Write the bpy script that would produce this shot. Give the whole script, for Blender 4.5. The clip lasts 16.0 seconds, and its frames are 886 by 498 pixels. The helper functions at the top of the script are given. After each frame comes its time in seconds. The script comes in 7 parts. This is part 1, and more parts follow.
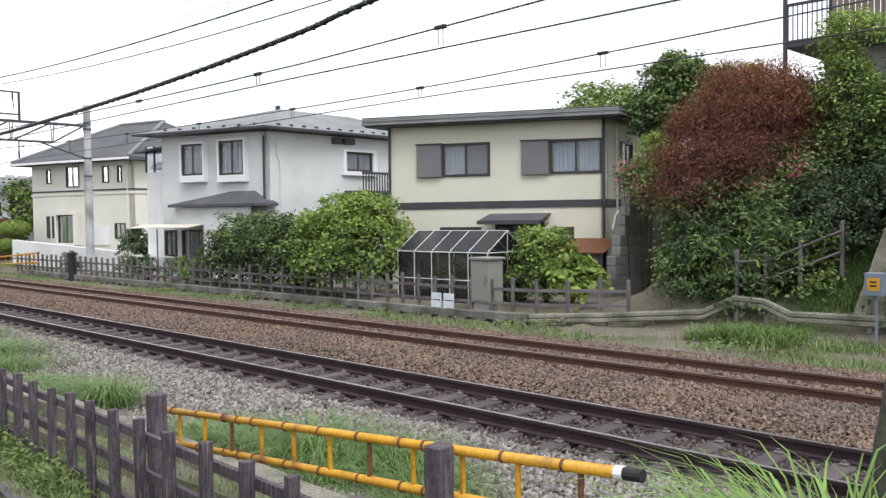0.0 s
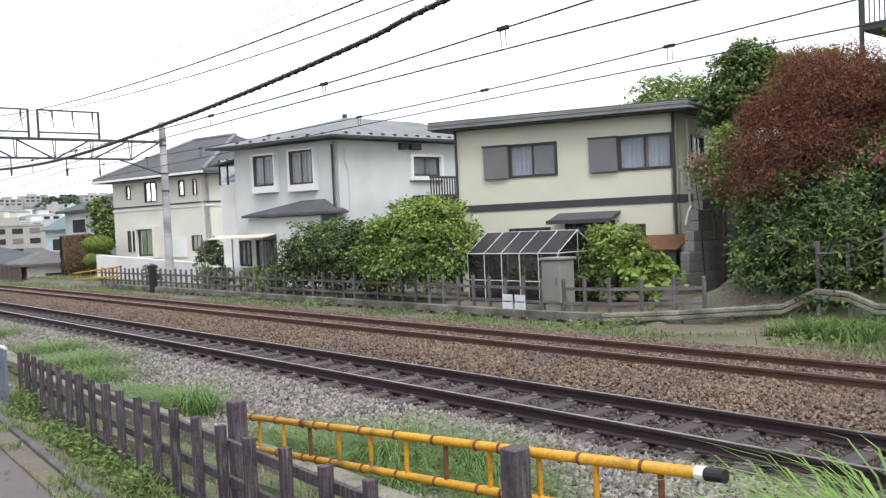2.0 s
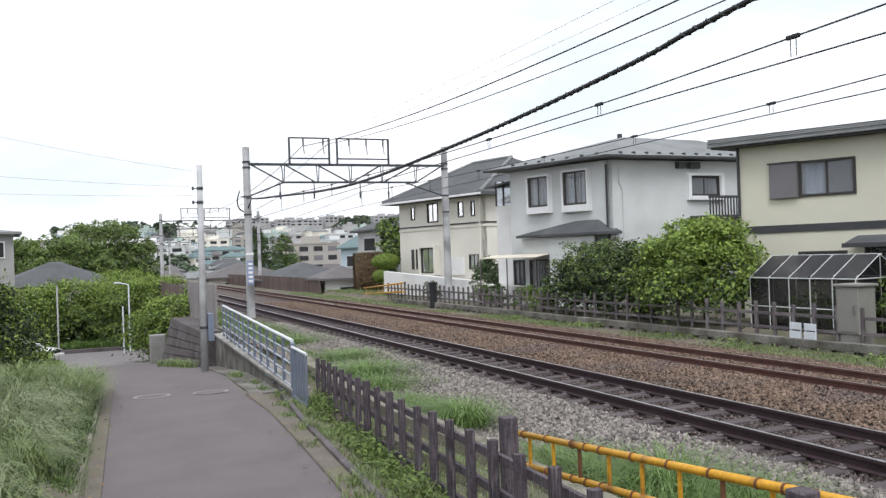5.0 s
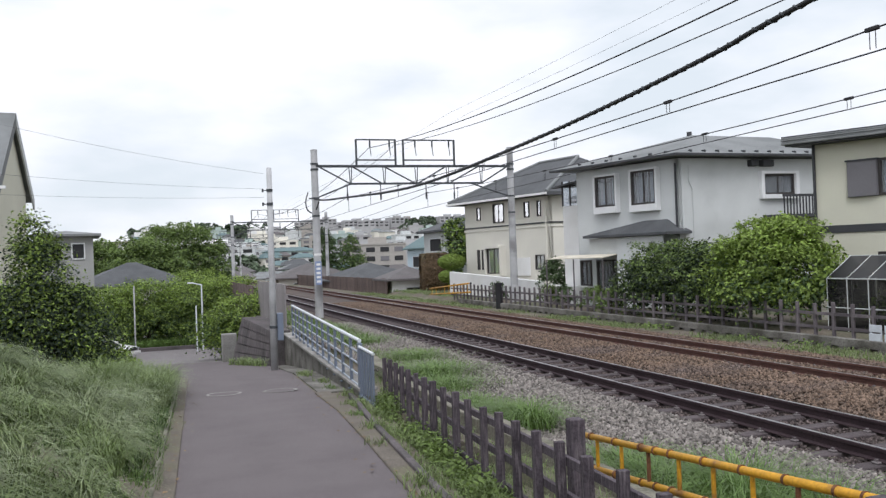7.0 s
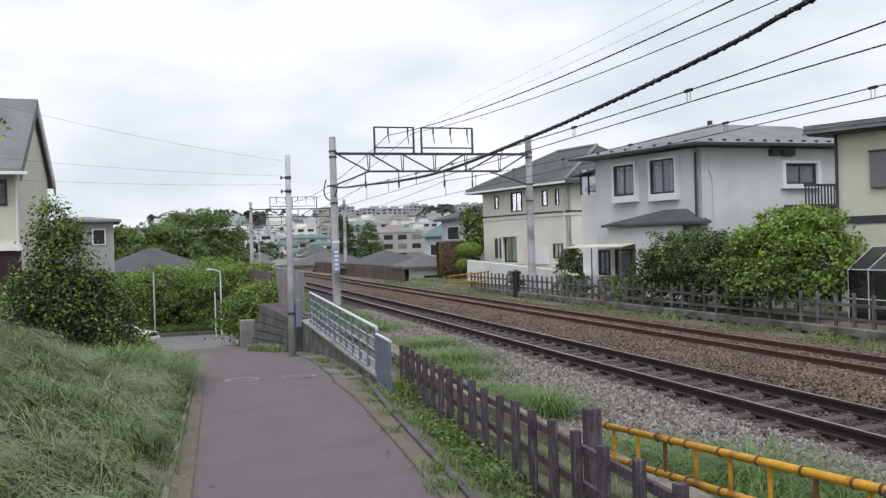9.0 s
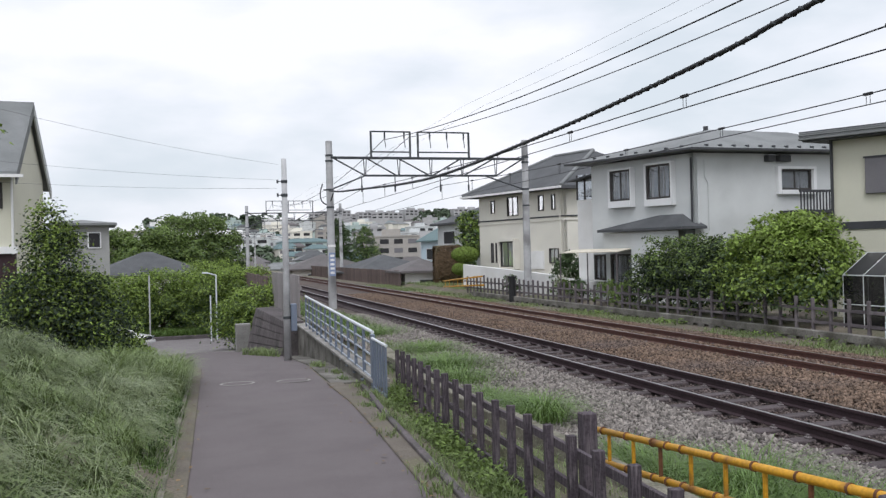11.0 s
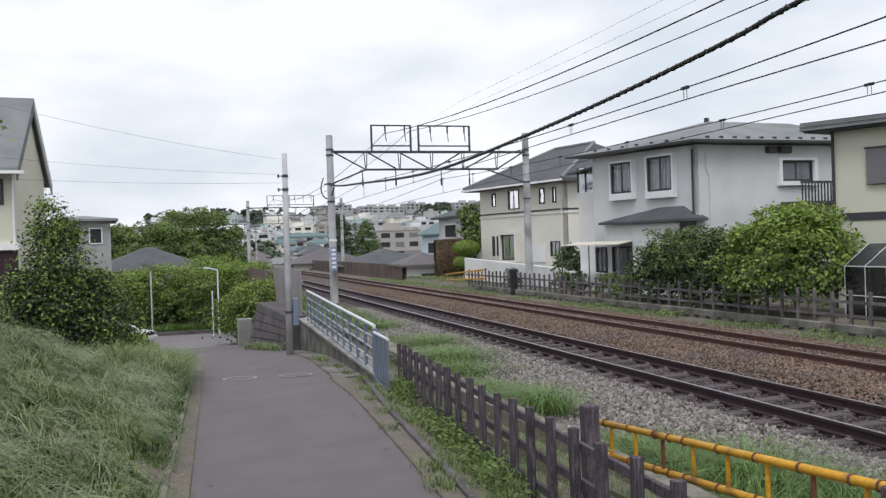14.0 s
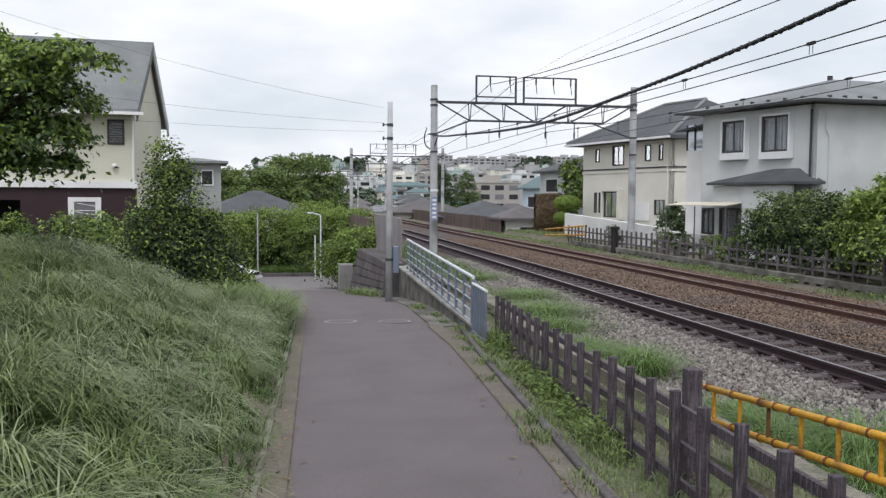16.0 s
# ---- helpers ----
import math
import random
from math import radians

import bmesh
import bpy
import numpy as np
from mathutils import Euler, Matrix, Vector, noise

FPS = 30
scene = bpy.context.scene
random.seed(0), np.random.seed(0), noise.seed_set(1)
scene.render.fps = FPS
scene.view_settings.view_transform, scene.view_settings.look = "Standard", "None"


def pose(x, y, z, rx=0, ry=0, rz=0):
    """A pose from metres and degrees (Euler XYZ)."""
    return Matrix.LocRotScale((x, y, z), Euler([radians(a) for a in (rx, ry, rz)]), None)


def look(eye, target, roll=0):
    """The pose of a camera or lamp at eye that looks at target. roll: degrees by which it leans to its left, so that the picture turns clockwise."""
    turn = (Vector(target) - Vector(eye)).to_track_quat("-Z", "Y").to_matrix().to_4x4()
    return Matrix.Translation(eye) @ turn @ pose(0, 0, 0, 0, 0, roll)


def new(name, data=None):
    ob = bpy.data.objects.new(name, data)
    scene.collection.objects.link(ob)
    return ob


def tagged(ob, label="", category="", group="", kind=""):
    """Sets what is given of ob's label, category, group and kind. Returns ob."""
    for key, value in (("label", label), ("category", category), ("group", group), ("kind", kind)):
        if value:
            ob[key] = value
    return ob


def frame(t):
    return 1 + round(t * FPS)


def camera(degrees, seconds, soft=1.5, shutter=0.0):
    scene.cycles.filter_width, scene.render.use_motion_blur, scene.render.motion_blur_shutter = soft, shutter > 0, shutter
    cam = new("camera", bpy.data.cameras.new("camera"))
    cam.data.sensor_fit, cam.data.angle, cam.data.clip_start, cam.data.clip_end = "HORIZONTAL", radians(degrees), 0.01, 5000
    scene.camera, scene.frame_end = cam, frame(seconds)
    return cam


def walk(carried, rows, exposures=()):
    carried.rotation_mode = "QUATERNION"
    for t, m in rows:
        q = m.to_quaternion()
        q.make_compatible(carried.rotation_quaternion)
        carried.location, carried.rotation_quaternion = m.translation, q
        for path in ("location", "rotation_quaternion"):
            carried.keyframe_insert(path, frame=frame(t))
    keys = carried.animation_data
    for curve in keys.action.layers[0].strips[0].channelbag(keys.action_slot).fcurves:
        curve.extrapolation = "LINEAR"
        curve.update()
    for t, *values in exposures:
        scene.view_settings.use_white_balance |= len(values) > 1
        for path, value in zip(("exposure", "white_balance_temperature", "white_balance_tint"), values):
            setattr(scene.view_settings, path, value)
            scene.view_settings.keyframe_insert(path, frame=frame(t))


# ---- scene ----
cam = camera(55.13, 16.0, soft=1.35)
PATH = [
    (0.0, pose(0.000, 0.000, 2.270, 88.00, 0.71, -45.48)),
    (0.5, pose(0.000, 0.000, 2.270, 88.00, 0.71, -46.74)),
    (1.0, pose(0.000, 0.000, 2.270, 87.84, 1.17, -46.55)),
    (1.5, pose(0.000, 0.000, 2.270, 87.89, 1.73, -44.53)),
    (2.0, pose(0.000, 0.000, 2.270, 88.31, 2.69, -40.85)),
    (2.5, pose(0.000, 0.000, 2.270, 88.73, 3.24, -36.73)),
    (3.0, pose(0.000, 0.000, 2.270, 89.25, 2.67, -33.71)),
    (3.5, pose(0.000, 0.000, 2.270, 89.54, 2.34, -30.60)),
    (4.0, pose(0.000, 0.000, 2.270, 90.03, 2.28, -28.03)),
    (4.5, pose(0.000, 0.000, 2.270, 90.30, 2.02, -25.42)),
    (5.0, pose(0.000, 0.000, 2.270, 90.45, 2.03, -22.58)),
    (7.5, pose(0.000, 0.000, 2.270, 90.55, 2.03, -17.64)),
    (8.0, pose(0.000, 0.000, 2.270, 90.27, 1.94, -17.05)),
    (8.5, pose(0.000, 0.000, 2.270, 89.95, 1.87, -16.87)),
    (9.0, pose(0.000, 0.000, 2.270, 89.88, 1.69, -16.95)),
    (11.5, pose(0.000, 0.000, 2.270, 90.20, 1.51, -17.22)),
    (12.0, pose(0.000, 0.000, 2.270, 90.13, 1.47, -17.22)),
    (12.5, pose(0.000, 0.000, 2.270, 90.06, 1.26, -17.42)),
    (13.0, pose(0.000, 0.000, 2.270, 89.68, 1.18, -17.67)),
    (13.5, pose(0.000, 0.000, 2.270, 89.75, 1.48, -17.45)),
    (14.0, pose(0.000, 0.000, 2.270, 89.74, 1.87, -17.13)),
    (14.5, pose(0.000, 0.000, 2.270, 89.76, 2.31, -15.87)),
    (15.0, pose(0.000, 0.000, 2.270, 89.80, 2.58, -15.37)),
    (15.5, pose(0.000, 0.000, 2.270, 90.10, 2.75, -14.05)),
    (16.0, pose(-0.060, 0.021, 2.270, 86.62, -0.35, -10.45)),
]
walk(cam, PATH, [(0.0, 0.74, 6180, 12), (2.0, 0.76, 6180, 12), (3.0, 0.79, 6180, 12), (4.0, 0.62, 6180, 12), (5.0, 0.49, 6160, 12), (7.5, 0.2, 6090, 13), (9.0, 0.16, 6090, 13), (14.0, 0.16, 6090, 13), (15.5, 0.16, 6110, 13), (16.0, 0.17, 6130, 13)])


# ---- light ----
SUN_EL, SUN_AZ = radians(58), radians(200)
world = bpy.data.worlds.new("overcast_sky")
scene.world = world
world.use_nodes = True
wn, wl = world.node_tree.nodes, world.node_tree.links
wn.clear()
sky = wn.new("ShaderNodeTexSky")
sky.sky_type, sky.sun_disc = "NISHITA", False
sky.sun_elevation, sky.sun_rotation = SUN_EL, SUN_AZ
sky.air_density, sky.dust_density = 1.0, 4.0
tc = wn.new("ShaderNodeTexCoord")
mp = wn.new("ShaderNodeMapping")
mp.inputs["Scale"].default_value = (1.0, 1.0, 2.6)
cl = wn.new("ShaderNodeTexNoise")
cl.inputs["Scale"].default_value, cl.inputs["Detail"].default_value = 2.6, 6.0
rp = wn.new("ShaderNodeValToRGB")
rp.color_ramp.elements[0].position, rp.color_ramp.elements[0].color = 0.36, (6.2, 6.6, 6.65, 1)
rp.color_ramp.elements[1].position, rp.color_ramp.elements[1].color = 0.54, (8.5, 8.4, 8.3, 1)
mx = wn.new("ShaderNodeMix")
mx.data_type = "RGBA"
mx.inputs["Factor"].default_value = 0.93
bg = wn.new("ShaderNodeBackground")
bg.inputs["Strength"].default_value = 0.113
wo = wn.new("ShaderNodeOutputWorld")
wl.new(tc.outputs["Generated"], mp.inputs["Vector"])
wl.new(mp.outputs["Vector"], cl.inputs["Vector"])
wl.new(cl.outputs["Fac"], rp.inputs["Fac"])
wl.new(sky.outputs["Color"], mx.inputs[6])
wl.new(rp.outputs["Color"], mx.inputs[7])
wl.new(mx.outputs[2], bg.inputs["Color"])
wl.new(bg.outputs["Background"], wo.inputs["Surface"])
sun = new("sun", bpy.data.lights.new("sun", "SUN"))
sun.data.energy, sun.data.angle, sun.data.color = 1.7, radians(30), (1.0, 0.985, 0.965)
sun.matrix_world = look((0, 0, 0), (-math.sin(SUN_AZ) * math.cos(SUN_EL), -math.cos(SUN_AZ) * math.cos(SUN_EL), -math.sin(SUN_EL)))


# ---- materials ----
def mat(name, color, rough=0.8, vary=0.25, scale=6.0, fine=60.0, bump=0.2, metal=0.0, second=None, second_at=0.58, soft=0.12, rand=0.0, island=False, spec=0.4, thin=0.0):
    """A surface with broad stains, fine grain, relief, and a second colour in patches."""
    m = bpy.data.materials.new(name)
    m.use_nodes = True
    n, l = m.node_tree.nodes, m.node_tree.links
    b = n["Principled BSDF"]
    b.inputs["Roughness"].default_value, b.inputs["Metallic"].default_value = rough, metal
    b.inputs["Specular IOR Level"].default_value = spec
    co = n.new("ShaderNodeTexCoord")

    def noise_at(s, detail=5.0):
        t = n.new("ShaderNodeTexNoise")
        t.inputs["Scale"].default_value, t.inputs["Detail"].default_value = s, detail
        l.new(co.outputs["Object"], t.inputs["Vector"])
        return t

    def mixed(a, bcol, fac):
        x = n.new("ShaderNodeMix")
        x.data_type = "RGBA"
        for sock, v in ((x.inputs[6], a), (x.inputs[7], bcol), (x.inputs["Factor"], fac)):
            if hasattr(v, "links"):
                l.new(v, sock)
            else:
                sock.default_value = v
        return x.outputs[2]

    def ramp(src, lo, hi):
        r = n.new("ShaderNodeMapRange")
        r.inputs["From Min"].default_value, r.inputs["From Max"].default_value = lo, hi
        l.new(src, r.inputs["Value"])
        return r.outputs["Result"]

    c = (*color, 1)
    dark = tuple(v * (1 - vary) for v in color) + (1,)
    light = tuple(min(1, v * (1 + vary)) for v in color) + (1,)
    broad, grain = noise_at(scale), noise_at(fine, 3.0)
    out = mixed(dark, light, ramp(broad.outputs["Fac"], 0.3, 0.7))
    out = mixed(out, c, 0.35)
    if second:
        patch = noise_at(scale * 0.6, 8.0)
        out = mixed(out, (*second, 1), ramp(patch.outputs["Fac"], second_at - soft, second_at + soft))
    g = n.new("ShaderNodeMix")
    g.data_type, g.blend_type = "RGBA", "MULTIPLY"
    g.inputs["Factor"].default_value = min(1.0, vary * 1.6)
    l.new(out, g.inputs[6])
    l.new(ramp(grain.outputs["Fac"], 0.2, 0.62), g.inputs[7])
    out = g.outputs[2]
    if rand:
        hs = n.new("ShaderNodeHueSaturation")
        if island:
            r = n.new("ShaderNodeNewGeometry").outputs["Random Per Island"]
        else:
            r = n.new("ShaderNodeObjectInfo").outputs["Random"]
        mr = n.new("ShaderNodeMapRange")
        mr.inputs["To Min"].default_value, mr.inputs["To Max"].default_value = 1 - rand, 1 + rand
        l.new(r, mr.inputs["Value"])
        l.new(mr.outputs["Result"], hs.inputs["Value"])
        l.new(out, hs.inputs["Color"])
        out = hs.outputs["Color"]
    l.new(out, b.inputs["Base Color"])
    if bump:
        bp = n.new("ShaderNodeBump")
        bp.inputs["Strength"].default_value, bp.inputs["Distance"].default_value = bump, 0.02
        l.new(grain.outputs["Fac"], bp.inputs["Height"])
        l.new(bp.outputs["Normal"], b.inputs["Normal"])
    if thin:
        tr = n.new("ShaderNodeBsdfTranslucent")
        l.new(out, tr.inputs["Color"])
        ms = n.new("ShaderNodeMixShader")
        ms.inputs["Fac"].default_value = thin
        l.new(b.outputs["BSDF"], ms.inputs[1])
        l.new(tr.outputs["BSDF"], ms.inputs[2])
        l.new(ms.outputs["Shader"], n["Material Output"].inputs["Surface"])
    return m


def grained(name, dark, light):
    """Weathered timber with grain stretched along its height, knots and pale worn patches."""
    m = mat(name, dark, 0.9, 0.3, 5, 40, 0.35, rand=0.22, spec=0.25)
    n, l = m.node_tree.nodes, m.node_tree.links
    b = n["Principled BSDF"]
    src = b.inputs["Base Color"].links[0].from_socket
    co, mp, t = n.new("ShaderNodeTexCoord"), n.new("ShaderNodeMapping"), n.new("ShaderNodeTexNoise")
    mp.inputs["Scale"].default_value = (70, 70, 5)
    t.inputs["Scale"].default_value, t.inputs["Detail"].default_value = 1.0, 4.0
    r, x = n.new("ShaderNodeMapRange"), n.new("ShaderNodeMix")
    r.inputs["From Min"].default_value, r.inputs["From Max"].default_value = 0.48, 0.72
    x.data_type = "RGBA"
    x.inputs[7].default_value = (*light, 1)
    l.new(co.outputs["Object"], mp.inputs["Vector"])
    l.new(mp.outputs["Vector"], t.inputs["Vector"])
    l.new(t.outputs["Fac"], r.inputs["Value"])
    l.new(r.outputs["Result"], x.inputs["Factor"])
    l.new(src, x.inputs[6])
    l.new(x.outputs[2], b.inputs["Base Color"])
    return m


def glass_mat(name, tint):
    m = bpy.data.materials.new(name)
    m.use_nodes = True
    b = m.node_tree.nodes["Principled BSDF"]
    b.inputs["Base Color"].default_value = (*tint, 1)
    b.inputs["Roughness"].default_value = 0.04
    b.inputs["Transmission Weight"].default_value = 0.8
    b.inputs["Specular IOR Level"].default_value = 0.3
    b.inputs["IOR"].default_value = 1.33
    return m


ASPHALT = mat("asphalt", (0.134, 0.116, 0.119), 0.9, 0.2, 1.3, 75, 0.5, second=(0.155, 0.136, 0.138), second_at=0.58, soft=0.3)
CONCRETE = mat("weathered_concrete", (0.33, 0.32, 0.30), 0.9, 0.25, 1.6, 30, 0.3, second=(0.16, 0.155, 0.14))
DARKSTONE = mat("dark_stained_masonry_and_gap_shade", (0.125, 0.108, 0.112), 0.95, 0.35, 1.8, 22, 0.5, second=(0.07, 0.065, 0.062), second_at=0.56)
MOSSY = mat("mossy_edge_concrete", (0.24, 0.225, 0.18), 0.95, 0.35, 3.0, 30, 0.5, second=(0.11, 0.11, 0.075))
KERB_STAINED = mat("stained_kerb_concrete", (0.22, 0.21, 0.19), 0.95, 0.35, 2.2, 24, 0.4, second=(0.09, 0.085, 0.07), second_at=0.52)
DIRT = mat("dusty_verge", (0.155, 0.135, 0.112), 0.95, 0.3, 2.5, 40, 0.5, second=(0.15, 0.14, 0.09))
POLE = mat("pole_concrete", (0.46, 0.465, 0.47), 0.85, 0.14, 2.0, 40, 0.15, second=(0.25, 0.25, 0.25))
SOIL = mat("weedy_soil", (0.17, 0.145, 0.115), 0.95, 0.35, 0.8, 20, 0.7, second=(0.11, 0.13, 0.06), second_at=0.56)
BALLAST = mat("ballast_bed", (0.10, 0.08, 0.07), 0.95, 0.4, 0.9, 22, 1.0, second=(0.10, 0.065, 0.052))
STONE_GREY = mat("grey_ballast_stone", (0.232, 0.21, 0.19), 0.9, 0.2, 9, 60, 0.2, rand=0.6, island=True)
STONE_BROWN = mat("rusty_ballast_stone", (0.188, 0.132, 0.096), 0.9, 0.25, 1.1, 30, 0.2, rand=0.55, island=True, second=(0.15, 0.115, 0.10))
STONE_DARK = mat("dark_ballast_stone", (0.115, 0.09, 0.085), 0.9, 0.2, 3, 30, 0.1, rand=0.5, island=True)
RAIL = mat("rusty_rail_side", (0.042, 0.026, 0.03), 0.75, 0.3, 2, 40, 0.2, spec=0.3)
RAIL_RED = mat("red_rusty_rail_side", (0.105, 0.052, 0.042), 0.8, 0.3, 2, 40, 0.2, spec=0.3)
RAIL_TOP = mat("polished_rail_head", (0.42, 0.41, 0.42), 0.32, 0.1, 3, 50, 0.0, metal=0.85)
SLEEPER = mat("weathered_sleeper", (0.088, 0.072, 0.074), 0.9, 0.3, 3, 30, 0.4, rand=0.2)
CLIP = mat("fastening_steel", (0.17, 0.15, 0.15), 0.6, 0.2, 3, 40, 0.1)
PICKET = grained("dark_weathered_picket", (0.07, 0.058, 0.068), (0.15, 0.13, 0.138))
OLDWOOD = mat("weathered_fence_wood", (0.118, 0.103, 0.11), 0.9, 0.22, 4, 28, 0.35, second=(0.19, 0.17, 0.17), rand=0.18)
BROWNWOOD = mat("brown_board", (0.13, 0.095, 0.085), 0.9, 0.3, 3, 30, 0.3, rand=0.2)
YELLOW = mat("yellow_barrier_paint", (0.58, 0.30, 0.02), 0.5, 0.2, 6, 40, 0.15, second=(0.24, 0.11, 0.03), second_at=0.63, soft=0.06)
RUST = mat("rust", (0.17, 0.075, 0.035), 0.85, 0.3, 6, 40, 0.3)
GALV = mat("galvanised_blue_grey", (0.19, 0.225, 0.29), 0.5, 0.12, 2, 40, 0.05, metal=0.3)
RAILBAR = mat("pale_blue_grey_bar", (0.36, 0.40, 0.46), 0.5, 0.1, 2, 40, 0.05, metal=0.2)
WHITE_TUBE = mat("pale_rail_tube", (0.62, 0.65, 0.68), 0.4, 0.06, 2, 40, 0.0)
STEEL = mat("dark_gantry_steel", (0.055, 0.062, 0.068), 0.6, 0.25, 2, 30, 0.1)
CABLE = mat("black_cable", (0.018, 0.018, 0.02), 0.6, 0.2, 3, 40, 0.0)
WIRE = mat("wire", (0.035, 0.035, 0.04), 0.5, 0.2, 3, 40, 0.0)
CREAM = mat("cream_render", (0.62, 0.61, 0.50), 0.9, 0.06, 0.6, 60, 0.15, second=(0.57, 0.56, 0.47))
CREAM2 = mat("pale_cream_render", (0.72, 0.70, 0.62), 0.9, 0.06, 0.6, 60, 0.15, second=(0.64, 0.62, 0.56))
GREYWHITE = mat("grey_white_render", (0.58, 0.60, 0.595), 0.9, 0.09, 0.7, 60, 0.15, second=(0.47, 0.49, 0.485))
ROOF = mat("slate_grey_roof", (0.085, 0.089, 0.094), 0.75, 0.2, 1.2, 25, 0.2, second=(0.062, 0.066, 0.07))
ROOF2 = mat("worn_grey_roof", (0.21, 0.22, 0.22), 0.8, 0.15, 1.0, 25, 0.2, second=(0.15, 0.16, 0.16))
ROOFBROWN = mat("brown_grey_roof", (0.13, 0.12, 0.12), 0.8, 0.2, 1.0, 25, 0.2)
TRIM = mat("dark_trim", (0.05, 0.052, 0.057), 0.6, 0.2, 2, 30, 0.05)
FRAME_DARK = mat("dark_window_frame", (0.04, 0.035, 0.033), 0.5, 0.15, 3, 30, 0.0)
FRAME_WHITE = mat("white_window_frame", (0.72, 0.73, 0.73), 0.5, 0.05, 3, 30, 0.0)
SHUTTER = mat("grey_shutter_box", (0.16, 0.155, 0.165), 0.55, 0.08, 2, 30, 0.05)
GLASS = glass_mat("window_glass", (0.5, 0.53, 0.56))
# Near-black colour that stands in for the shade inside unlit rooms.
ROOM_SHADE = mat("unlit_room_shade", (0.03, 0.03, 0.032), 0.9, 0.1, 2, 20, 0.0)
CURTAIN = mat("pale_curtain", (0.62, 0.69, 0.78), 0.9, 0.15, 4, 20, 0.1)
WHITE = mat("white_paint", (0.78, 0.78, 0.77), 0.6, 0.05, 1, 30, 0.05, second=(0.68, 0.68, 0.66))
BLOCK = mat("grey_concrete_block", (0.27, 0.265, 0.25), 0.9, 0.25, 2, 25, 0.4, second=(0.17, 0.17, 0.15), rand=0.12)
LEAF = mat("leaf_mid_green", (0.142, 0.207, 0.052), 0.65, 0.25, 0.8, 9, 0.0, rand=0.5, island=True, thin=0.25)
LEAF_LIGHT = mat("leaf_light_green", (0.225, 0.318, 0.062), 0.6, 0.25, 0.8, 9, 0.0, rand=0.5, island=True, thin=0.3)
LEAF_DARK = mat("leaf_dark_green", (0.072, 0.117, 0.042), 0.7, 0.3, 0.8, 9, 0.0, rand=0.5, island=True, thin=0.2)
LEAF_RED = mat("leaf_maple_red", (0.105, 0.042, 0.038), 0.75, 0.25, 0.8, 9, 0.0, rand=0.25, island=True, thin=0.2, second=(0.08, 0.04, 0.036))
LEAF_RUST = mat("leaf_maple_rust", (0.25, 0.10, 0.05), 0.75, 0.25, 0.8, 9, 0.0, rand=0.25, island=True, thin=0.25)
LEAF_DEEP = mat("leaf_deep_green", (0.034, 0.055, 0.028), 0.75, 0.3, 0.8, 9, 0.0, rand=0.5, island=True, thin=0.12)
GRASS_PALE = mat("pale_drooping_grass", (0.32, 0.38, 0.20), 0.36, 0.25, 0.7, 9, 0.0, rand=0.4, island=True, thin=0.3)
GRASS_DEEP = mat("undergrowth_shade_green", (0.07, 0.12, 0.032), 0.5, 0.3, 0.7, 9, 0.0, rand=0.45, island=True, thin=0.25)
LEAF_PINK = mat("azalea_bloom", (0.55, 0.13, 0.22), 0.6, 0.2, 2, 9, 0.0, rand=0.3, island=True, thin=0.3)
# Lighter, greyer green: distance haze is mixed into this leaf colour.
LEAF_FAR = mat("hazy_distant_foliage", (0.12, 0.165, 0.10), 0.7, 0.35, 0.12, 2, 0.0, rand=0.4, island=True)
REED_FRESH = mat("fresh_reed", (0.205, 0.335, 0.075), 0.4, 0.2, 0.7, 9, 0.0, rand=0.4, island=True, thin=0.35)
GRASS = mat("tall_grass", (0.195, 0.26, 0.095), 0.42, 0.25, 0.7, 9, 0.0, rand=0.45, island=True, thin=0.3)
REED = mat("bright_reed", (0.155, 0.245, 0.068), 0.4, 0.2, 0.7, 9, 0.0, rand=0.4, island=True, thin=0.3)
BARK = mat("bark", (0.075, 0.06, 0.045), 0.95, 0.3, 5, 25, 0.6)


# ---- building helpers ----
def obj(name, verts, faces, material, parent=None, label="", smooth=False):
    me = bpy.data.meshes.new(name)
    me.from_pydata([tuple(v) for v in verts], [], faces)
    me.materials.append(material)
    if smooth:
        me.shade_smooth()
    ob = new(name, me)
    if parent:
        ob.parent = parent
    if label:
        ob["label"] = label
    return ob


def part(name, bm, material, parent=None, label="", smooth=False):
    me = bpy.data.meshes.new(name)
    bm.to_mesh(me)
    bm.free()
    for mm in material if isinstance(material, (list, tuple)) else [material]:
        me.materials.append(mm)
    if smooth:
        me.shade_smooth()
    ob = new(name, me)
    if parent:
        ob.parent = parent
    if label:
        ob["label"] = label
    return ob


def empty(name, loc=(0, 0, 0), label="", category="", group="", rz=0.0):
    ob = new(name)
    ob.location, ob.rotation_euler = loc, (0, 0, rz)
    return tagged(ob, label, category, group)


def box(bm, x0, x1, y0, y1, z0, z1, bevel=0.0, m=None):
    res = bmesh.ops.create_cube(bm, size=1)
    vs = res["verts"]
    for v in vs:
        v.co = Vector((x0 + (v.co.x + 0.5) * (x1 - x0), y0 + (v.co.y + 0.5) * (y1 - y0), z0 + (v.co.z + 0.5) * (z1 - z0)))
    if bevel:
        es = list({e for v in vs for e in v.link_edges})
        out = bmesh.ops.bevel(bm, geom=es, offset=bevel, segments=1, affect="EDGES")
        vs = list({v for f in out["faces"] for v in f.verts} | {v for v in vs if v.is_valid})
    if m is not None:
        bmesh.ops.transform(bm, matrix=m, verts=[v for v in vs if v.is_valid])
    return vs


def boxpart(name, dims, material, parent=None, label="", bevel=0.006, m=None):
    bm = bmesh.new()
    box(bm, *dims, bevel=bevel)
    if m is not None:
        bm.transform(m)
    return part(name, bm, material, parent, label)


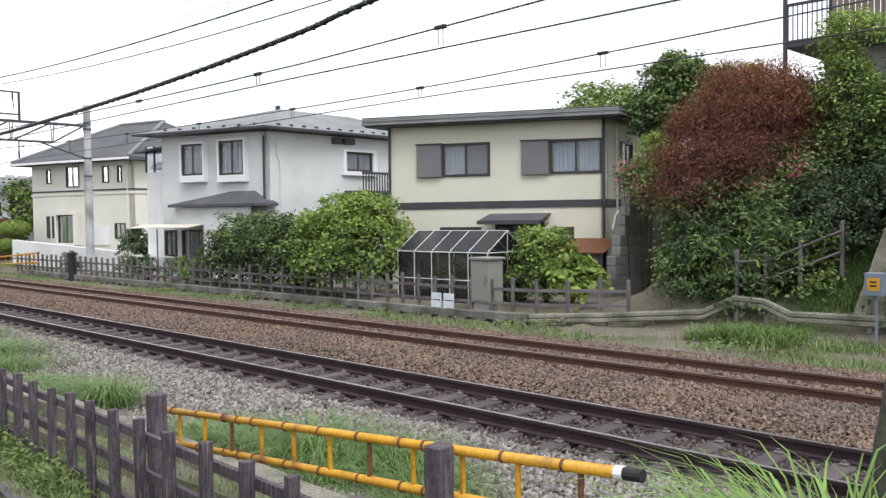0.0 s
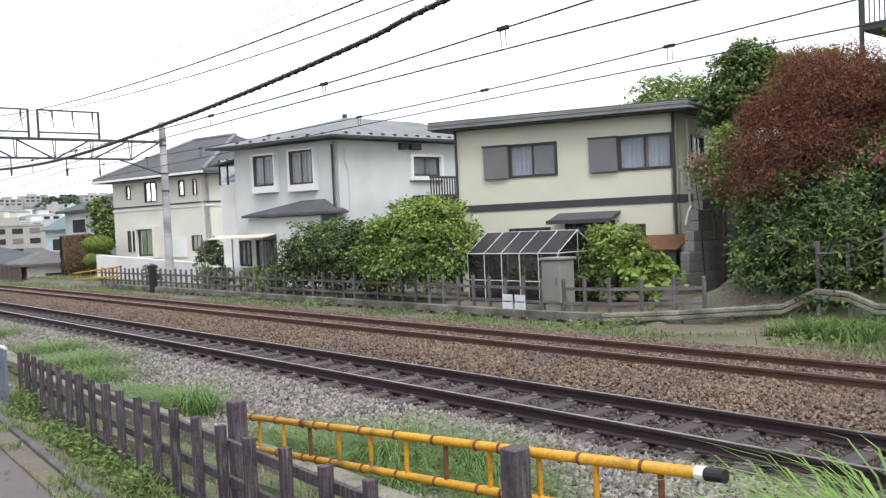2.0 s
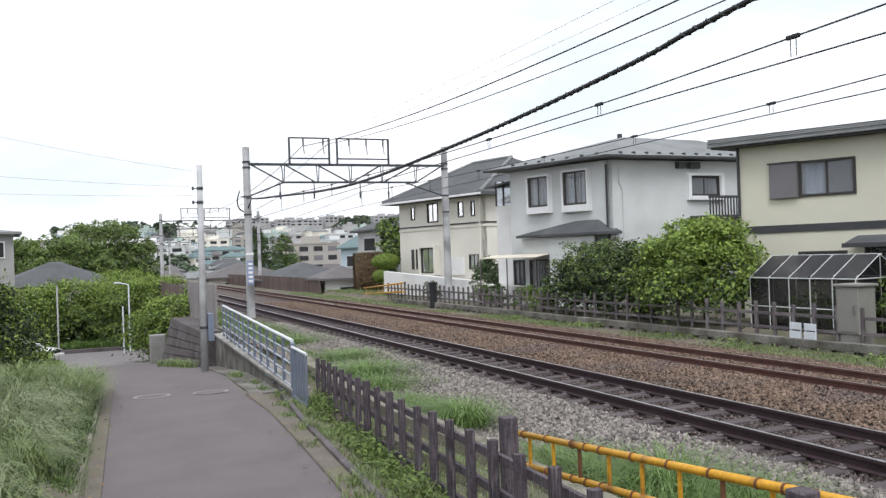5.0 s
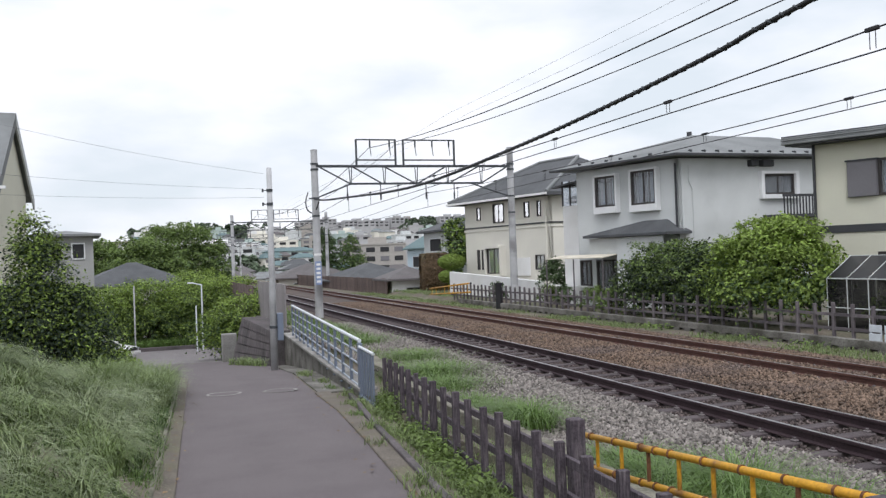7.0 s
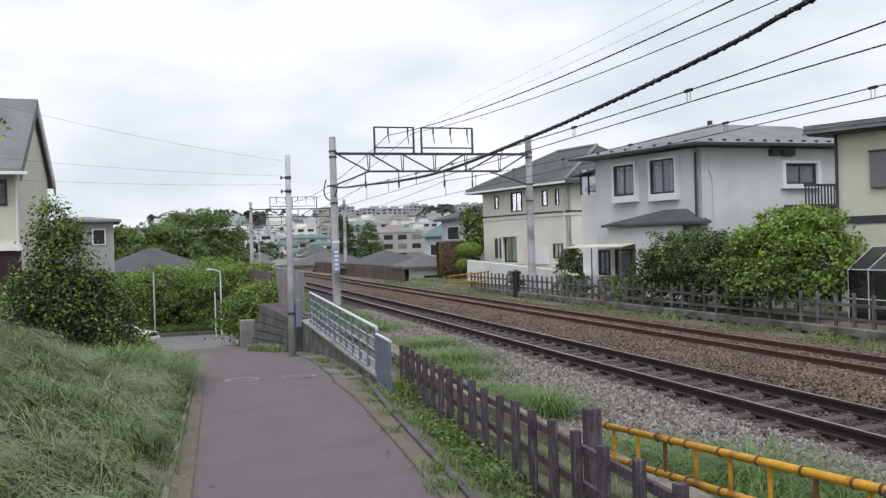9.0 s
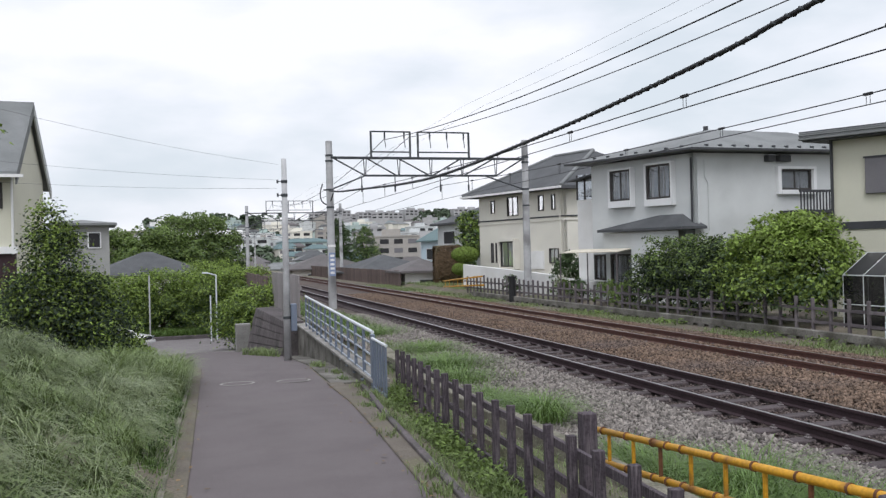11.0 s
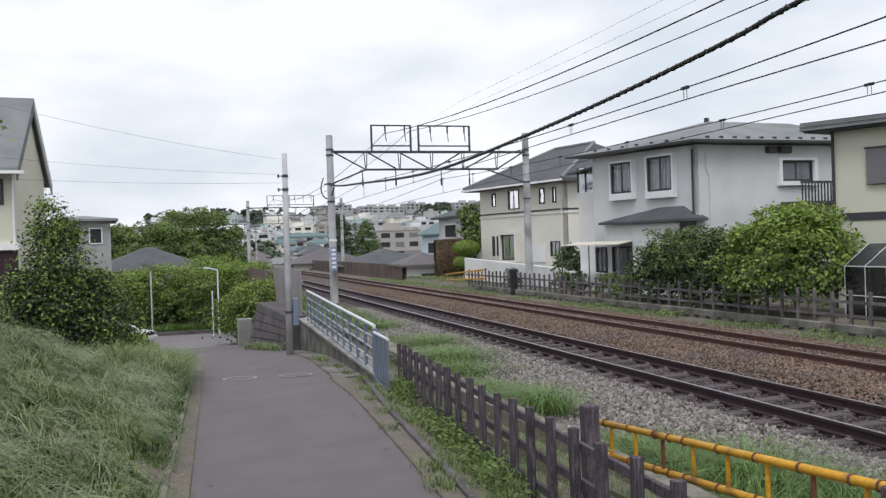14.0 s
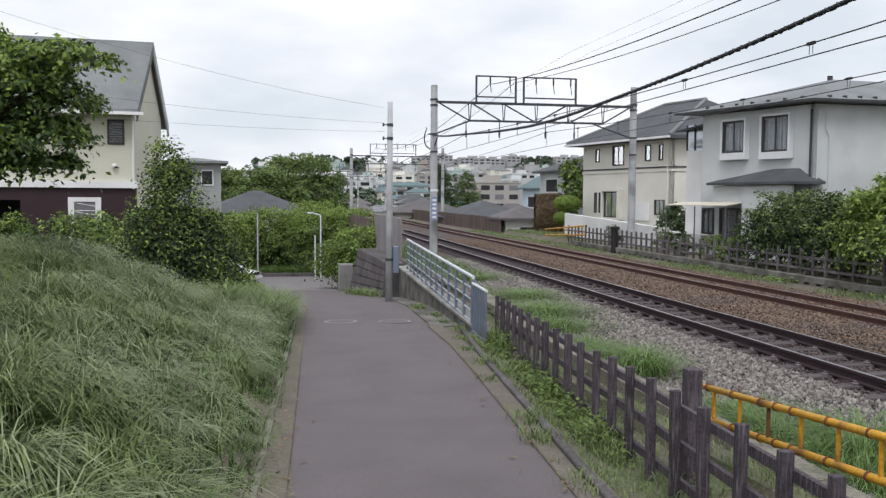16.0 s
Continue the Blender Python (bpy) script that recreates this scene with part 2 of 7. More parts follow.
def tube(bm, a, b, r0, r1=None, seg=8, caps=True):
    a, b = Vector(a), Vector(b)
    d = b - a
    q = d.to_track_quat("Z", "Y").to_matrix().to_4x4()
    bmesh.ops.create_cone(bm, cap_ends=caps, segments=seg, radius1=r0, radius2=r0 if r1 is None else r1, depth=d.length, matrix=Matrix.Translation((a + b) / 2) @ q)


def sweep(bm, pts, r, seg=6):
    """A bent rod through pts."""
    rings = []
    for i, p in enumerate(pts):
        p = Vector(p)
        d = Vector(pts[min(i + 1, len(pts) - 1)]) - Vector(pts[max(i - 1, 0)])
        q = d.to_track_quat("Z", "Y").to_matrix()
        rad = r(i) if callable(r) else r
        rings.append([bm.verts.new(p + q @ Vector((rad * math.cos(a), rad * math.sin(a), 0))) for a in (2 * math.pi * k / seg for k in range(seg))])
    for u, v in zip(rings, rings[1:]):
        for k in range(seg):
            bm.faces.new((u[k], u[(k + 1) % seg], v[(k + 1) % seg], v[k]))
    bm.faces.new(rings[0][::-1])
    bm.faces.new(rings[-1])


def quads(name, v, material, parent=None, label="", per=4):
    """Many small faces of per corners, from an array of shape (n, per, 3)."""
    n = len(v)
    me = bpy.data.meshes.new(name)
    me.vertices.add(n * per)
    me.vertices.foreach_set("co", np.asarray(v, np.float32).ravel())
    me.loops.add(n * per)
    me.loops.foreach_set("vertex_index", np.arange(n * per, dtype=np.int32))
    me.polygons.add(n)
    me.polygons.foreach_set("loop_start", np.arange(0, n * per, per, dtype=np.int32))
    me.materials.append(material)
    me.update(calc_edges=True)
    ob = new(name, me)
    if parent:
        ob.parent = parent
    if label:
        ob["label"] = label
    return ob


# ---- the lie of the land ----
def road_z(y):
    return float(np.interp(y, [-20, 22, 50, 62, 120, 400], [1.2, -0.567, -2.95, -3.3, -5.5, -7.0]))


def road_left(y):
    return -0.36 + 0.032 * y


def road_right(y):
    return float(np.interp(y, [-20, 2, 6, 8.4, 10.9, 14, 16, 30], [1.6, 1.68, 2.02, 2.22, 2.44, 2.68, 2.75, 3.35]))


def kerb_r(y):
    return float(np.interp(y, [-20, 2, 5.8, 7.6, 9.6, 12.2, 13.8, 15.8, 17], [1.75, 1.82, 2.13, 2.32, 2.52, 2.78, 2.98, 3.22, 3.3]))


def wall_x(y):
    return float(np.interp(y, [-20, 3, 15, 28, 60], [3.5, 3.5, 3.55, 3.95, 4.6]))


def smooth01(a, b, t):
    t = min(1.0, max(0.0, (t - a) / (b - a)))
    return t * t * (3 - 2 * t)


def kerb_x(y):
    return float(np.interp(y, [4, 9, 11, 12.6, 15, 300], [17.2, 17.0, 16.4, 15.4, 15.2, 15.2]))


def bank_x(y):
    return float(np.interp(y, [4, 9, 11, 12.3, 15, 300], [17.2, 17.0, 16.7, 16.2, 15.2, 15.2]))


def ground_z(x, y):
    rz, xl = road_z(y), road_left(y)
    far = smooth01(45, 140, y)
    if x < xl:
        d = xl - x
        up = 0.5 * min(d, 3.2) * (1 - smooth01(12, 23.5, y)) + 0.05 * max(0, min(d - 3.2, 4)) * (1 - smooth01(16, 30, y))
        z = rz + up
        z += (0.3 - rz) * smooth01(2.5, 5.5, d) * smooth01(18, 28, y) * (1 - smooth01(34, 44, y))
    elif x < wall_x(y):
        z = rz + 0.02 - 0.16 * smooth01(kerb_r(y) + 0.05, kerb_r(y) + 0.45, x) if y < 15 else rz
    elif x < bank_x(y) + 0.3:
        z = -0.24
        if x < 6.4:
            near = smooth01(3.45, 4.45, x)
            z = max(-0.24, min(rz, 0.1)) * (1 - near) - 0.24 * near if y < 16 else -0.24
    else:
        z = 0.05
        if y < 13.5:
            d = x - bank_x(y)
            z = 0.05 + 0.7 * min(d, 7.0) * (1 - smooth01(9.8, 11.9, y)) + 0.05
    if y > 45:
        low = -6.5 * far
        if x < 3.9 or x > 24:
            z = z * (1 - far) + low * far
        elif x > 15.2:
            z = z * (1 - far) + low * 0.8 * far
    dist = math.hypot(x, y)
    if dist > 160:
        hill = smooth01(160, 1000, y) * 40
        z = (z if 3.9 < x < 15.2 and y < 300 else z + hill)
    return z


def build_ground():
    xs = sorted(set([-900, -500, -300, -180, -100, -60, -40, -30, -24] + [round(-20 + 0.8 * i, 2) for i in range(24)] + [round(-0.8 + 0.4 * i, 2) for i in range(18)] + [round(6.4 + 0.8 * i, 2) for i in range(30)] + [32, 36, 42, 50, 60, 80, 110, 160, 240, 400, 700, 1100]))
    ys = sorted(set([-900, -400, -200, -100, -60, -40, -30, -24] + [round(-20 + 0.8 * i, 2) for i in range(76)] + list(range(42, 100, 3)) + [105, 112, 120, 130, 145, 160, 190, 230, 280, 340, 420, 520, 650, 800, 1000, 1400, 2000, 3000]))
    # two columns hug the retaining wall, so that the step there is upright
    verts, cols = [], []
    for x in xs:
        cols.append(("x", x))
    cols = [c for c in cols if not 3.2 < c[1] < 4.7]
    i = next(k for k, c in enumerate(cols) if c[1] >= 4.7)
    cols[i:i] = [("w", -0.02), ("w", 0.02)]
    for y in ys:
        for kind, v in cols:
            x = v if kind == "x" else wall_x(y) + v
            verts.append((x, y, ground_z(x, y)))
    n = len(cols)
    faces = [(r * n + c, r * n + c + 1, (r + 1) * n + c + 1, (r + 1) * n + c) for r in range(len(ys) - 1) for c in range(n - 1)]
    ob = obj("ground", verts, faces, SOIL, smooth=False)
    tagged(ob, "weedy brown earth with patches of grass", "ground", kind="structure")


build_ground()


# ---- road ----
def build_road():
    ys = [-20 + 1.0 * i for i in range(83)]
    verts, faces = [], []
    for y in ys:
        # the road widens and swings towards the left at the bottom of the slope
        spread = smooth01(24, 40, y)
        xl, xr = road_left(y) - 5.0 * spread, road_right(y) - 0.6 * smooth01(28, 40, y)
        for k in range(7):
            x = xl + (xr - xl) * k / 6
            crown = 0.02 * (1 - ((k - 3) / 3) ** 2)
            verts.append((x, y, road_z(y) + 0.025 + crown))
    for r in range(len(ys) - 1):
        for c in range(6):
            faces.append((r * 7 + c, r * 7 + c + 1, (r + 1) * 7 + c + 1, (r + 1) * 7 + c))
    tagged(obj("road", verts, faces, ASPHALT, smooth=True), "grey worn asphalt lane running downhill", "road", kind="structure")
    ys = [40 + 1.5 * i for i in range(13)]
    xs = [-60, -30, -12, -4, 0, 3.0, 3.75]
    verts = [(x, y, road_z(y) + 0.035 + 0.13 * smooth01(41, 49, y) - 0.001 * abs(x)) for y in ys for x in xs]
    n = len(xs)
    faces = [(r * n + c, r * n + c + 1, (r + 1) * n + c + 1, (r + 1) * n + c) for r in range(len(ys) - 1) for c in range(n - 1)]
    tagged(obj("road_crossing", verts, faces, mat("pale_worn_asphalt", (0.2, 0.185, 0.185), 0.9, 0.2, 2.0, 60, 0.4), smooth=True), "paler worn asphalt of the crossing street", "road", kind="structure")


build_road()


def strip(name, path, width, z0, z1, material, label, category, side=0.0, bevel=0.01):
    """A kerb or low wall: a box section along a line of (x, y, dz) points."""
    verts, faces = [], []
    for i, (x, y, dz) in enumerate(path):
        verts += [(x, y, z0 + dz), (x + width, y, z0 + dz), (x + width, y, z1 + dz - bevel), (x + width - bevel, y, z1 + dz), (x + bevel, y, z1 + dz), (x, y, z1 + dz - bevel)]
    for i in range(len(path) - 1):
        a, b = 6 * i, 6 * i + 6
        for k in range(6):
            faces.append((a + k, a + (k + 1) % 6, b + (k + 1) % 6, b + k))
    faces += [tuple(range(5, -1, -1)), tuple(6 * (len(path) - 1) + k for k in range(6))]
    return tagged(obj(name, verts, faces, material), label, category, kind="structure")


# kerbs along the lane
strip("verge_left", [(road_left(y) - 0.1, y, road_z(y)) for y in range(-8, 24)], 0.2, -0.1, 0.055, DIRT, "strip of dusty earth along the lane", "verge")
strip("verge_right", [(road_right(y) - 0.03, y, road_z(y)) for y in range(-8, 18)], 0.3, -0.1, 0.052, DIRT, "strip of dusty cracked concrete along the lane", "verge")
strip("kerb_left", [(road_left(y) - 0.16, y, road_z(y)) for y in range(-8, 24)], 0.06, -0.1, 0.1, MOSSY, "mossy concrete edging of the lane", "kerb")
strip("kerb_right", [(kerb_r(y), y, road_z(y)) for y in range(-8, 17)], 0.085, -0.3, 0.095, DARKSTONE, "cracked concrete edging of the lane", "kerb")
strip("gutter_slab", [(road_right(y) + 0.06, y, road_z(y)) for y in range(17, 30)], 0.6, -0.2, 0.03, KERB_STAINED, "stained concrete gutter slab below the railing wall", "gutter")
# retaining wall that carries the blue-grey railing
strip("wall_coping", [(wall_x(y) - 0.2, y, 0.0) for y in (15.6, 18, 21, 24, 28, 30)], 0.36, -0.158, -0.1, CONCRETE, "pale concrete coping below the railing", "coping")
strip("retaining_wall", [(wall_x(y) - 0.14, y, 0.0) for y in (15.0, 18, 21, 24, 28, 34, 44)], 0.24, -4.0, -0.16, KERB_STAINED, "stained concrete retaining wall beside the lane", "wall")

# ---- tracks ----
RAILS = (7.46, 8.60, 11.28, 12.34)
Y0, Y1 = -45.0, 260.0


def build_bed():
    ys = [-45 + 2.0 * i for i in range(60)] + [90, 120, 160, 200, 260]
    prof = [(5.0, -0.26), (6.2, -0.21), (6.9, -0.2), (7.2, -0.215), (8.9, -0.215), (9.2, -0.19), (9.7, -0.15), (10.2, -0.15), (10.7, -0.165), (13.0, -0.165), (13.5, -0.2), (14.3, -0.27)]
    verts, faces = [], []
    for y in ys:
        for x, z in prof:
            verts.append((x, y, z + 0.008 * math.sin(y * 1.7 + x * 2)))
    n = len(prof)
    for r in range(len(ys) - 1):
        for c in range(n - 1):
            faces.append((r * n + c, r * n + c + 1, (r + 1) * n + c + 1, (r + 1) * n + c))
    tagged(obj("ballast_bed", verts, faces, BALLAST), "rust-stained gravel bed of the railway", "ballast", kind="structure")


build_bed()


def rail_bm(x):
    prof = [(-0.06, -0.15), (0.06, -0.15), (0.06, -0.138), (0.012, -0.12), (0.012, -0.05), (0.034, -0.038), (0.034, -0.008), (0.026, 0.0), (-0.026, 0.0), (-0.034, -0.008), (-0.034, -0.038), (-0.012, -0.05), (-0.012, -0.12), (-0.06, -0.138)]
    bm = bmesh.new()
    rings = [[bm.verts.new((x + px, y, pz)) for px, pz in prof] for y in (Y0, Y1)]
    for k in range(len(prof)):
        f = bm.faces.new((rings[0][k], rings[0][(k + 1) % 14], rings[1][(k + 1) % 14], rings[1][k]))
        if k == 7:
            f.material_index = 1
    return bm


def build_track(xa, xb, label, shine):
    base = empty("railway_track", ((xa + xb) / 2, 0, -0.165), label, "railway track", "pair of tracks")
    off = Matrix.Translation((-(xa + xb) / 2, 0, 0.165))
    for x in (xa, xb):
        bm = rail_bm(x)
        bm.transform(off)
        part("rail", bm, [RAIL if shine else RAIL_RED, RAIL_TOP], base, "rusty steel rail with polished head")
    sl = bmesh.new()
    box(sl, -0.98, 0.98, -0.11, 0.11, -0.10, 0.005, bevel=0.012)
    me = bpy.data.meshes.new("sleeper")
    sl.to_mesh(me)
    sl.free()
    me.materials.append(SLEEPER)
    cb = bmesh.new()
    box(cb, -0.034, 0.034, -0.045, 0.045, 0.003, 0.03, bevel=0.008)
    box(cb, -0.015, 0.015, -0.018, 0.018, 0.03, 0.055)
    cm = bpy.data.meshes.new("fastening")
    cb.to_mesh(cm)
    cb.free()
    cm.materials.append(CLIP)
    y, k = -6.0, 0
    while y < 78:
        s = new("sleeper", me)
        s.parent, s.location = base, (0.02 * math.sin(k * 2.3), y, 0.0)
        s.rotation_euler = (0, 0, 0.01 * math.sin(k * 5.1))
        if y < 30:
            for gx in (xa, xb):
                for o in (-0.095, 0.095):
                    c = new("fastening", cm)
                    c.parent, c.location = base, (gx - (xa + xb) / 2 + o, y, 0.0)
        y += 0.64
        k += 1
    return base


build_track(RAILS[0], RAILS[1], "steel railway track on dark wooden sleepers in grey gravel", 1)
build_track(RAILS[2], RAILS[3], "rusty railway track on sleepers in brown gravel", 0)


def build_stones(name, count, xr, yr, z, size, material, label, skip=()):
    rng = np.random.default_rng(len(name) + count)
    tet = np.array([(1, 1, 1), (-1, -1, 1), (-1, 1, -1), (1, -1, -1)], float) / 1.7
    faces = np.array([(0, 1, 2), (0, 3, 1), (0, 2, 3), (1, 3, 2)])
    u = rng.random(count) ** 1.5
    y = yr[0] + (yr[1] - yr[0]) * u
    x = xr[0] + (xr[1] - xr[0]) * rng.random(count)
    keep = np.ones(count, bool)
    for a, b in skip:
        keep &= ~((x > a) & (x < b))
    x, y = x[keep], y[keep]
    n = len(x)
    zz = np.interp(x, z[0], z[1]) + rng.random(n) * 0.03
    q = rng.normal(size=(n, 4))
    q /= np.linalg.norm(q, axis=1, keepdims=True)
    w, a, b, c = q.T
    R = np.stack([1 - 2 * (b * b + c * c), 2 * (a * b - c * w), 2 * (a * c + b * w), 2 * (a * b + c * w), 1 - 2 * (a * a + c * c), 2 * (b * c - a * w), 2 * (a * c - b * w), 2 * (b * c + a * w), 1 - 2 * (a * a + b * b)], 1).reshape(n, 3, 3)
    s = size * (0.55 + 0.9 * rng.random((n, 1, 1)))
    t = tet[None] * rng.uniform(0.6, 1.3, (n, 4, 3))
    v = np.einsum("nij,nkj->nki", R, t) * s + np.stack([x, y, zz], 1)[:, None]
    me = bpy.data.meshes.new(name)
    idx = (np.arange(n)[:, None, None] * 4 + faces[None]).reshape(-1)
    me.vertices.add(n * 4)
    me.vertices.foreach_set("co", v.astype(np.float32).ravel())
    me.loops.add(len(idx))
    me.loops.foreach_set("vertex_index", idx.astype(np.int32))
    me.polygons.add(len(idx) // 3)
    me.polygons.foreach_set("loop_start", np.arange(0, len(idx), 3, dtype=np.int32))
    me.materials.append(material)
    me.update(calc_edges=True)
    tagged(new(name, me), label, "gravel", kind="stuff")


BEDZ = ([4.2, 5.0, 6.2, 6.9, 7.2, 8.9, 9.2, 9.7, 10.2, 10.7, 13.0, 13.5, 14.3], [-0.1, -0.25, -0.2, -0.2, -0.212, -0.212, -0.185, -0.14, -0.14, -0.155, -0.155, -0.19, -0.26])
RAILGAP = [(r - 0.08, r + 0.08) for r in RAILS]
build_stones("gravel", 56000, (4.3, 7.1), (2.0, 34), BEDZ, 0.043, STONE_GREY, "loose pale grey crushed stone beside the track", RAILGAP)
build_stones("gravel", 30000, (7.1, 9.1), (2.0, 34), BEDZ, 0.028, STONE_DARK, "dark brown crushed stone between the sleepers", RAILGAP)
build_stones("gravel", 95000, (9.1, 14.2), (2.0, 50), BEDZ, 0.036, STONE_BROWN, "rust-brown crushed stone between the tracks", RAILGAP)


# ---- poles, gantries and wires ----
def pole(loc, height, r0, r1, label, lean=0.0, rings=()):
    base = empty("utility_pole", loc, label, "pole")
    bm = bmesh.new()
    tube(bm, (0, 0, -0.4), (lean, 0, height), r0, r1, 16)
    part("shaft", bm, POLE, base, smooth=True)
    for h in rings:
        bm = bmesh.new()
        r = r0 + (r1 - r0) * h / height + 0.012
        tube(bm, (lean * h / height, 0, h - 0.04), (lean * h / height, 0, h + 0.04), r, r, 16)
        part("band", bm, STEEL, base, "dark steel band")
    return base


def gantry(y, za=6.66, detail=True):
    base = empty("overhead_line_gantry", (11.3, y, -0.25), "dark steel truss beam with two raised frames on concrete poles", "gantry", "overhead gantries")

    def P(x, z):
        return Vector((x - 11.3, 0, z + 0.25))
    for x, h in ((6.55, 7.4), (16.12, 7.58)):
        bm = bmesh.new()
        tube(bm, P(x, -0.6), P(x, h), 0.19, 0.15, 16)
        post = part("post", bm, POLE, base, "round grey concrete post")
        for z in (6.5, 6.75, 5.2, 4.4):
            bm = bmesh.new()
            tube(bm, P(x, z - 0.04), P(x, z + 0.04), 0.18, 0.18, 12)
            part("band", bm, STEEL, post)
    for dy in (-0.12, 0.12):
        bm = bmesh.new()
        box(bm, 6.6 - 11.3, 16.05 - 11.3, dy - 0.03, dy + 0.03, za + 0.2, za + 0.29)
        part("top_chord", bm, STEEL, base)
        bm = bmesh.new()
        box(bm, 8.2 - 11.3, 14.6 - 11.3, dy - 0.025, dy + 0.025, za - 0.6, za - 0.53)
        part("bottom_chord", bm, STEEL, base)
    zt, zb = za, za - 0.82
    xs = [6.7, 8.2, 9.8, 11.35, 12.9, 14.6, 16.0]
    bm = bmesh.new()
    for a, b in ((6.7, 8.2), (8.25, 9.7), (9.75, 11.3), (12.85, 11.4), (14.5, 12.95), (16.0, 14.6)):
        tube(bm, P(a, zt), P(b, zb), 0.035, seg=6)
    for x in xs[1:-1]:
        for s in (-0.07, 0.07):
            tube(bm, P(x + s, zt), P(x + s * 0.3, zb), 0.022, seg=6)
    part("lattice", bm, STEEL, base)
    for xa, xb in ((8.5, 10.36), (10.74, 13.25)):
        bm = bmesh.new()
        for x in (xa, xb):
            box(bm, x - 0.04 - 11.3, x + 0.04 - 11.3, -0.04, 0.04, zt + 0.25, 7.9 + 0.25)
        for z in (6.94, 7.88):
            box(bm, xa - 11.3, xb - 11.3, -0.035, 0.035, z - 0.03 + 0.25, z + 0.03 + 0.25)
        fr = part("raised_frame", bm, STEEL, base)
        n = 3 if xb - xa > 2 else 2
        for k in range(n):
            x = xa + (xb - xa) * (k + 0.7) / n
            bm = bmesh.new()
            tube(bm, P(x, 7.9), P(x, 7.55), 0.04, seg=8)
            tube(bm, P(x, 7.55), P(x + 0.05, 7.15), 0.02, seg=6)
            part("insulator", bm, STEEL, fr)
    # brackets that reach down from the posts to the wires
    for xa, xb in ((6.7, 8.2), (16.0, 14.0)):
        bm = bmesh.new()
        tube(bm, P(xa, 5.25 if xa < 10 else 5.2), P(xb, zb if xa < 10 else 5.85), 0.035, seg=6)
        part("bracket", bm, STEEL, base)
    for x in (8.03, 9.6, 11.8, 13.2):
        bm = bmesh.new()
        tube(bm, P(x, zb), P(x, zb - 0.45), 0.025, seg=6)
        tube(bm, P(x, zb - 0.45), P(x, zb - 0.75), 0.05, 0.035, seg=8)
        part("hanger_insulator", bm, STEEL, base)
    return base


gantry(38.2)
for gy in (88.0, 140.0, 195.0):
    gantry(gy)
gantry(-12.0)


def wire(name, pts, r, material, label, seg=5, smooth=True):
    bm = bmesh.new()
    sweep(bm, pts, r, seg)
    return tagged(part(name, bm, material, smooth=smooth), label, "cable")


def sagged(x, z, sag, y0=-12.0, y1=38.2, dx=0.0, n=24, z1=None):
    z1 = z if z1 is None else z1
    return [(x + dx * k / n, y0 + (y1 - y0) * k / n, z + (z1 - z) * k / n - 4 * sag * (k / n) * (1 - k / n)) for k in range(n + 1)]


def build_catenary(x, zc, zm):
    spans = [(-12.0, 38.2), (38.2, 88.0), (88.0, 140.0)]
    for i, (a, b) in enumerate(spans):
        wire("contact_wire", [(p[0], p[1], p[2] - (0.006 * max(0, 11 - p[1]) if i == 0 else 0)) for p in sagged(x, zc, 0.02, a, b)], 0.011, WIRE, "thin contact wire over the track")
        wire("messenger_wire", [(p[0], p[1], p[2] + (0.012 * max(0, 11.5 - p[1]) if i == 0 else 0)) for p in sagged(x, zm + 0.45, 0.5, a, b)], 0.012, WIRE, "thin messenger wire over the track")
    for k in range(16):
        y = -8.0 + 4.3 * k + (7.9 + 8.0) % 4.3 - 4.3
        u = (y + 12) / 50.2
        if not 0 < u < 1:
            continue
        top = zm + 0.45 - 2.0 * u * (1 - u) + 0.012 * max(0, 11.5 - y)
        h = empty("wire_hanger", (x, y, top), "small looped steel hanger between two wires", "wire hanger", "hangers on the overhead wires")
        bm = bmesh.new()
        for s in (-0.045, 0.045):
            tube(bm, (0, s, 0), (0, s, zc - top), 0.006, seg=5)
        part("loop", bm, WIRE, h)
        bm = bmesh.new()
        box(bm, -0.025, 0.025, -0.1, 0.1, -0.02, 0.03, bevel=0.006)
        part("clamp", bm, CABLE, h)


build_catenary(8.03, 4.56, 4.78)
build_catenary(11.8, 4.71, 4.93)
for a, b in ((-12.0, 38.2), (38.2, 88.0), (88.0, 140.0)):
    wire("feeder_wire", sagged(9.1, 7.5, 1.15, a, b), 0.016, CABLE, "black feeder wire high over the tracks")
    wire("feeder_wire", sagged(10.3, 7.62, 1.1, a, b), 0.013, WIRE, "thin feeder wire high over the tracks")
    for x in (13.1, 14.05):
        wire("feeder_wire", sagged(x, 9.2, 0.3, a, b), 0.0045, WIRE, "very thin wire high over the tracks")

# the thick wrapped bundle that hangs from the near post
CABLE_LINE = [(6.5, 39.5, 5.3), (6.5, 36.0, 4.95), (6.5, 31.7, 4.71), (6.5, 24.9, 4.35), (6.5, 20.35, 4.25), (6.5, 14.97, 4.37), (6.5, 11.68, 4.5), (6.5, 8.86, 4.67), (6.5, 7.58, 4.8), (6.5, 3.0, 5.15), (6.5, -4.0, 5.8), (6.5, -12.0, 6.6)]


def smooth_line(pts, n=8):
    out = []
    for i in range(len(pts) - 1):
        p0, p1, p2, p3 = (Vector(pts[max(0, min(len(pts) - 1, j))]) for j in (i - 1, i, i + 1, i + 2))
        for k in range(n):
            t = k / n
            out.append(0.5 * (2 * p1 + (p2 - p0) * t + (2 * p0 - 5 * p1 + 4 * p2 - p3) * t * t + (3 * p1 - p0 - 3 * p2 + p3) * t ** 3))
    out.append(Vector(pts[-1]))
    return out


